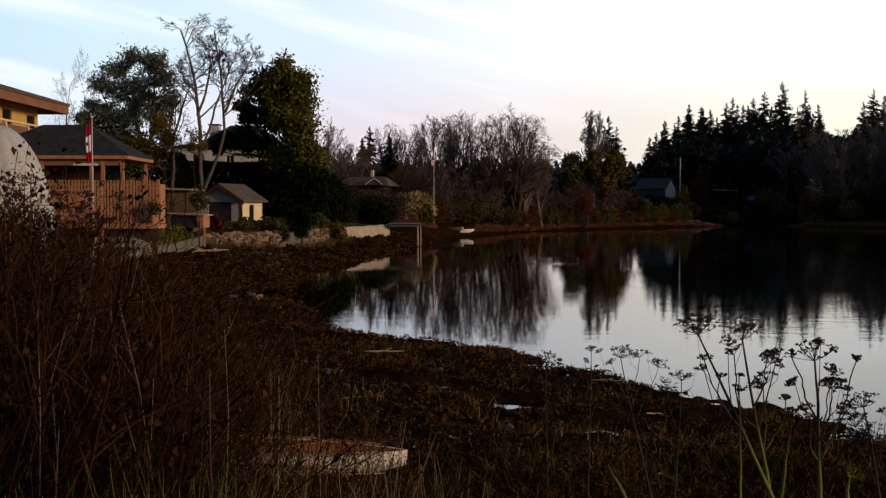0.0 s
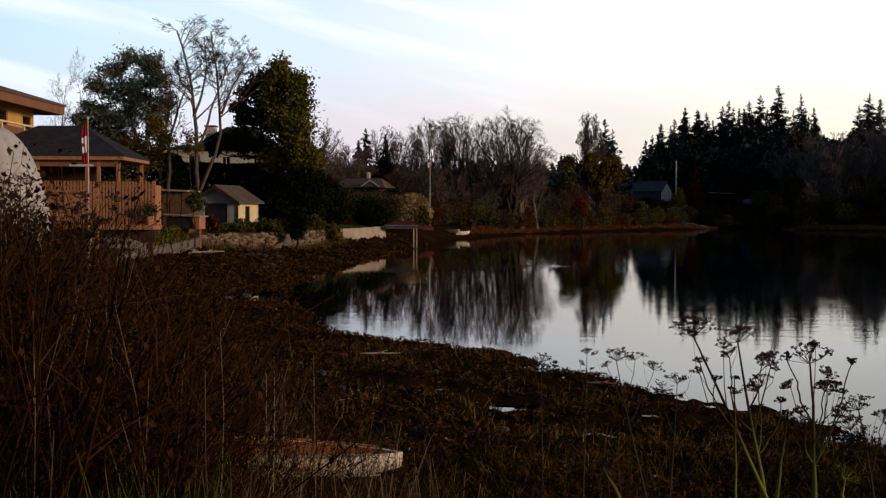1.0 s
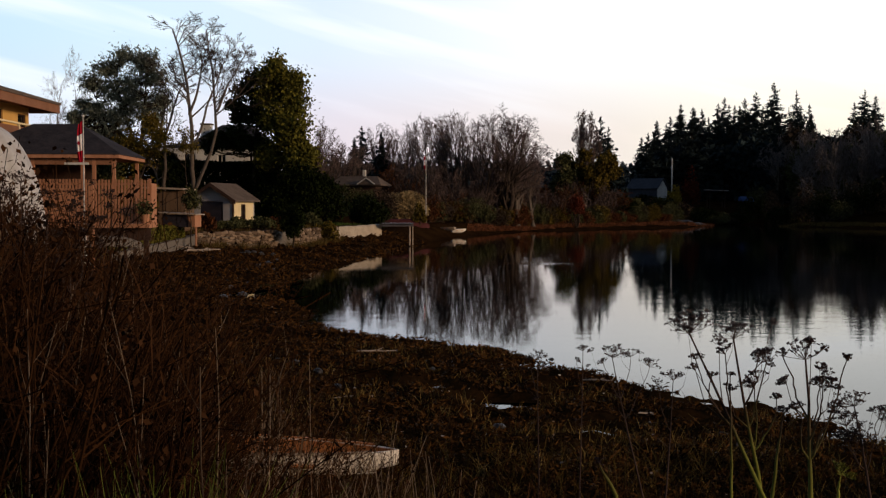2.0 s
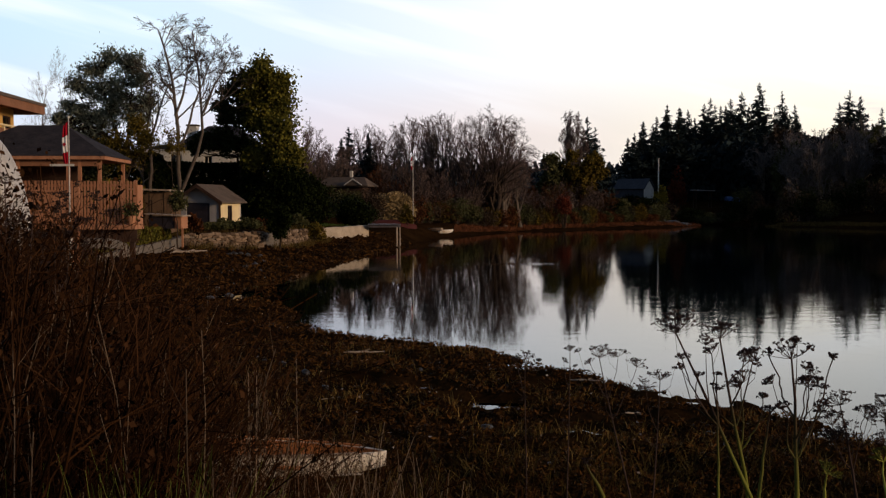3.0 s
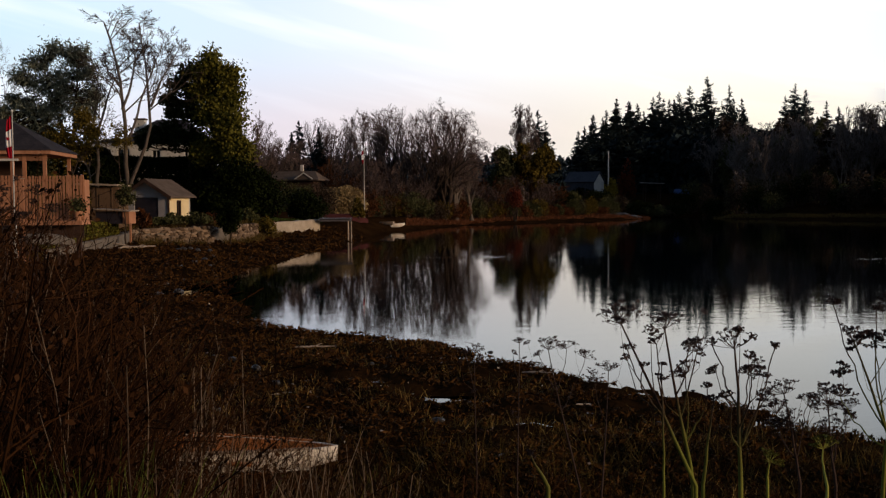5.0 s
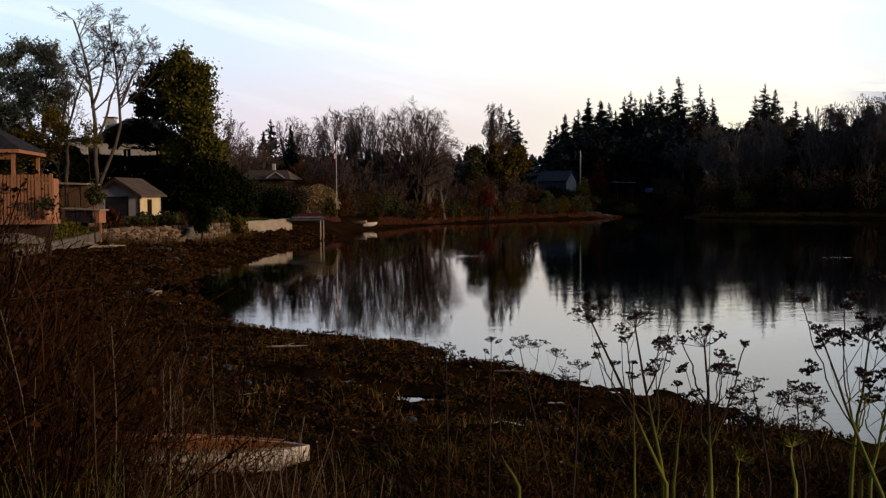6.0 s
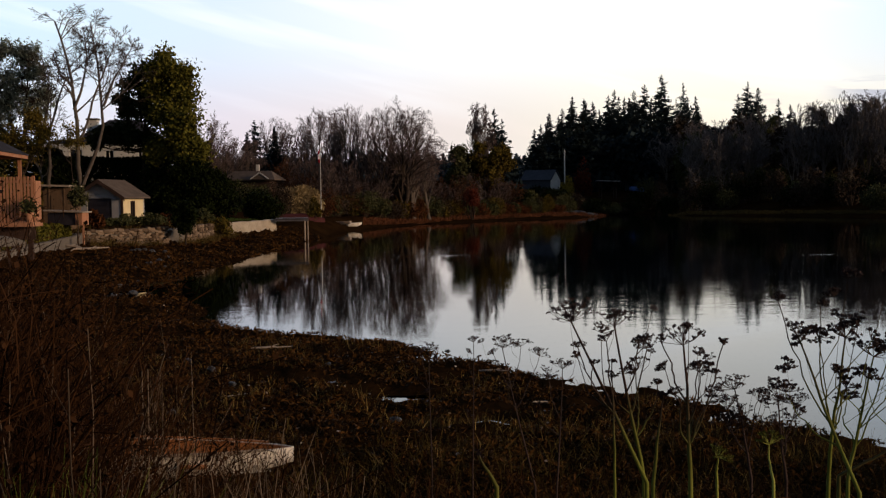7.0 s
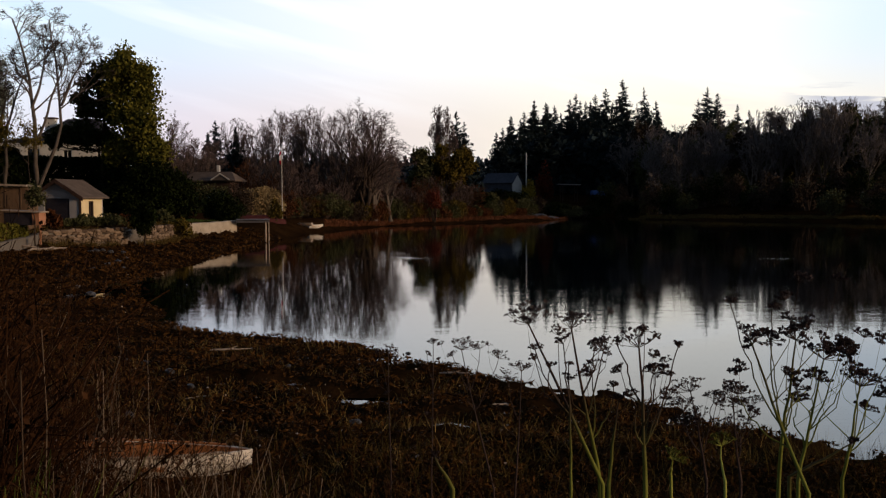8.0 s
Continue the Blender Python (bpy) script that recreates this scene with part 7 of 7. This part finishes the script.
fennel((0.914, 2.65), [(0.904, 2.635, 0.055, 0), (0.853, 2.639, 0.011, 1), (1.005, 2.628, 0.012, 1), (0.921, 2.580, 0.025, 1), (0.946, 2.558, 0.027, 1), (0.869, 2.510, 0.019, 1), (0.961, 2.507, 0.030, 1)], 2, "dry fennel with dark seed heads and one green stalk")
fennel((0.835, 2.65), [(0.853, 2.496, 0.019, 0)], 16, "green fennel stalk with a small withered head", 0.005)
fennel((0.919, 1.85), [(0.844, 2.752, 0.029, 0), (0.929, 2.748, 0.031, 0), (0.883, 2.747, 0.021, 1), (0.820, 2.806, 0.007, 1), (0.893, 2.799, 0.006, 1), (0.834, 2.649, 0.023, 1), (0.935, 2.656, 0.021, 2), (0.902, 2.688, 0.013, 2)], 3, "branching dry fennel with several dark seed heads", 0.0037, M_LATESTALK)
fennel((1.005, 2.00), [(1.058, 2.692, 0.041, 0), (1.083, 2.715, 0.021, 1), (1.041, 2.650, 0.025, 1), (1.093, 2.671, 0.021, 1), (1.018, 2.601, 0.021, 1)], 4, "dry fennel leaning among other stalks", 0.0038, M_LATESTALK)
fennel((1.154, 2.10), [(1.188, 2.621, 0.048, 0), (1.242, 2.594, 0.028, 1), (1.155, 2.643, 0.022, 1), (1.258, 2.652, 0.013, 1), (1.220, 2.559, 0.022, 1)], 17, "dry fennel with a broad dark seed head", 0.0038, M_LATESTALK)
fennel((0.827, 1.95), [(0.834, 2.541, 0.026, 0)], 5, "young green fennel with a yellow-green head", 0.003, fresh=True, side=0)
fennel((0.956, 2.50), [(0.938, 2.384, 0.030, 0)], 6, "young green fennel with a yellow-green head", 0.0035, fresh=True, side=0)
fennel((1.121, 5.80), [(0.946, 2.204, 0.078, 0), (1.054, 2.196, 0.048, 1), (1.147, 2.150, 0.060, 1), (0.894, 2.166, 0.030, 1)], 7, LOWFENNEL, 0.006, M_BROWNSTEM)
fennel((1.224, 5.80), [(1.272, 2.080, 0.066, 0), (1.187, 2.045, 0.054, 1)], 18, LOWFENNEL, 0.006, M_BROWNSTEM)
fennel((0.825, 6.20), [(0.844, 2.177, 0.038, 0), (0.811, 2.112, 0.026, 1)], 8, "small dry fennel near the waterline", 0.005, M_BROWNSTEM)
fennel((0.598, 6.20), [(0.587, 2.141, 0.051, 0), (0.541, 2.109, 0.032, 1)], 19, "small dry fennel near the waterline", 0.005, M_BROWNSTEM)
fennel((1.576, 3.90), [(1.508, 2.293, 0.068, 0), (1.482, 2.218, 0.060, 1), (1.546, 2.173, 0.060, 1), (1.590, 2.246, 0.044, 1), (1.486, 2.160, 0.048, 1)], 9, "dense dry fennel with dark seed heads", 0.006, M_BROWNSTEM)
fennel((1.698, 3.90), [(1.674, 2.246, 0.072, 0), (1.710, 2.189, 0.056, 1), (1.763, 2.215, 0.056, 1), (1.648, 2.165, 0.044, 1)], 10, "dense dry fennel with dark seed heads", 0.006, M_BROWNSTEM)
fennel((0.374, 2.20), [(0.334, 2.475, 0.005, 0)], 11, "bare yellow-green fennel stalk", 0.005, side=0)
fennel((1.008, 2.00), [(1.118, 2.520, 0.005, 0)], 20, "slanting green fennel stalk without a head", 0.004, side=0)
DEADUMBEL = "dead brown umbel plant in the brambles"
fennel((-1.38, 4.6), [(-1.351, 3.03, 0.05, 0), (-1.506, 3.04, 0.04, 0), (-1.296, 2.96, 0.04, 1), (-1.434, 2.92, 0.035, 1)], 12, DEADUMBEL, 0.006, M_BROWNSTEM, side=4)
fennel((-1.554, 4.2), [(-1.580, 3.09, 0.045, 0), (-1.472, 3.03, 0.04, 0), (-1.656, 3.04, 0.04, 1), (-1.526, 2.94, 0.035, 1)], 13, DEADUMBEL, 0.006, M_BROWNSTEM, side=4)
fennel((-1.254, 3.8), [(-1.263, 2.98, 0.035, 0), (-1.204, 2.90, 0.03, 1), (-1.322, 2.89, 0.03, 1)], 14, DEADUMBEL, 0.005, M_BROWNSTEM, side=4)

# ---- stones of the sea wall ----


def stone_mesh(seed):
    rng = random.Random(seed)
    bm = bmesh.new()
    bmesh.ops.create_cube(bm, size=1)
    bmesh.ops.bevel(bm, geom=bm.edges[:], offset=0.16, segments=1, affect="EDGES")
    for v in bm.verts:
        v.co += Vector((rng.uniform(-0.08, 0.08), rng.uniform(-0.08, 0.08), rng.uniform(-0.08, 0.08)))
    me = bpy.data.meshes.new("stone")
    bm.to_mesh(me)
    bm.free()
    me.materials.append(M_STONE)
    return me


def face_with_stones(wall, length, top):
    rng = random.Random(int(length * 10))
    kinds = [stone_mesh(s) for s in range(8)]
    z = 0.42
    while z < top - 0.08:
        h = rng.uniform(0.13, 0.24)
        x = rng.uniform(0, 0.2)
        while x < length:
            w = rng.uniform(0.16, 0.5)
            ob = new("stone", rng.choice(kinds))
            ob.parent = wall
            ob.matrix_local = pose(x + w / 2, -0.0 + rng.uniform(-0.04, 0.03), z + h / 2 + rng.uniform(-0.05, 0.05), 0, rng.uniform(-16, 16), rng.choice((0, 180))) @ Matrix.Diagonal((w * 0.98, rng.uniform(0.16, 0.34), h * rng.uniform(0.8, 1.15), 1))
            x += w
        z += h


face_with_stones(STONEWALLS[0], 6.7, 1.44)
face_with_stones(STONEWALLS[1], 9.3, 1.46)
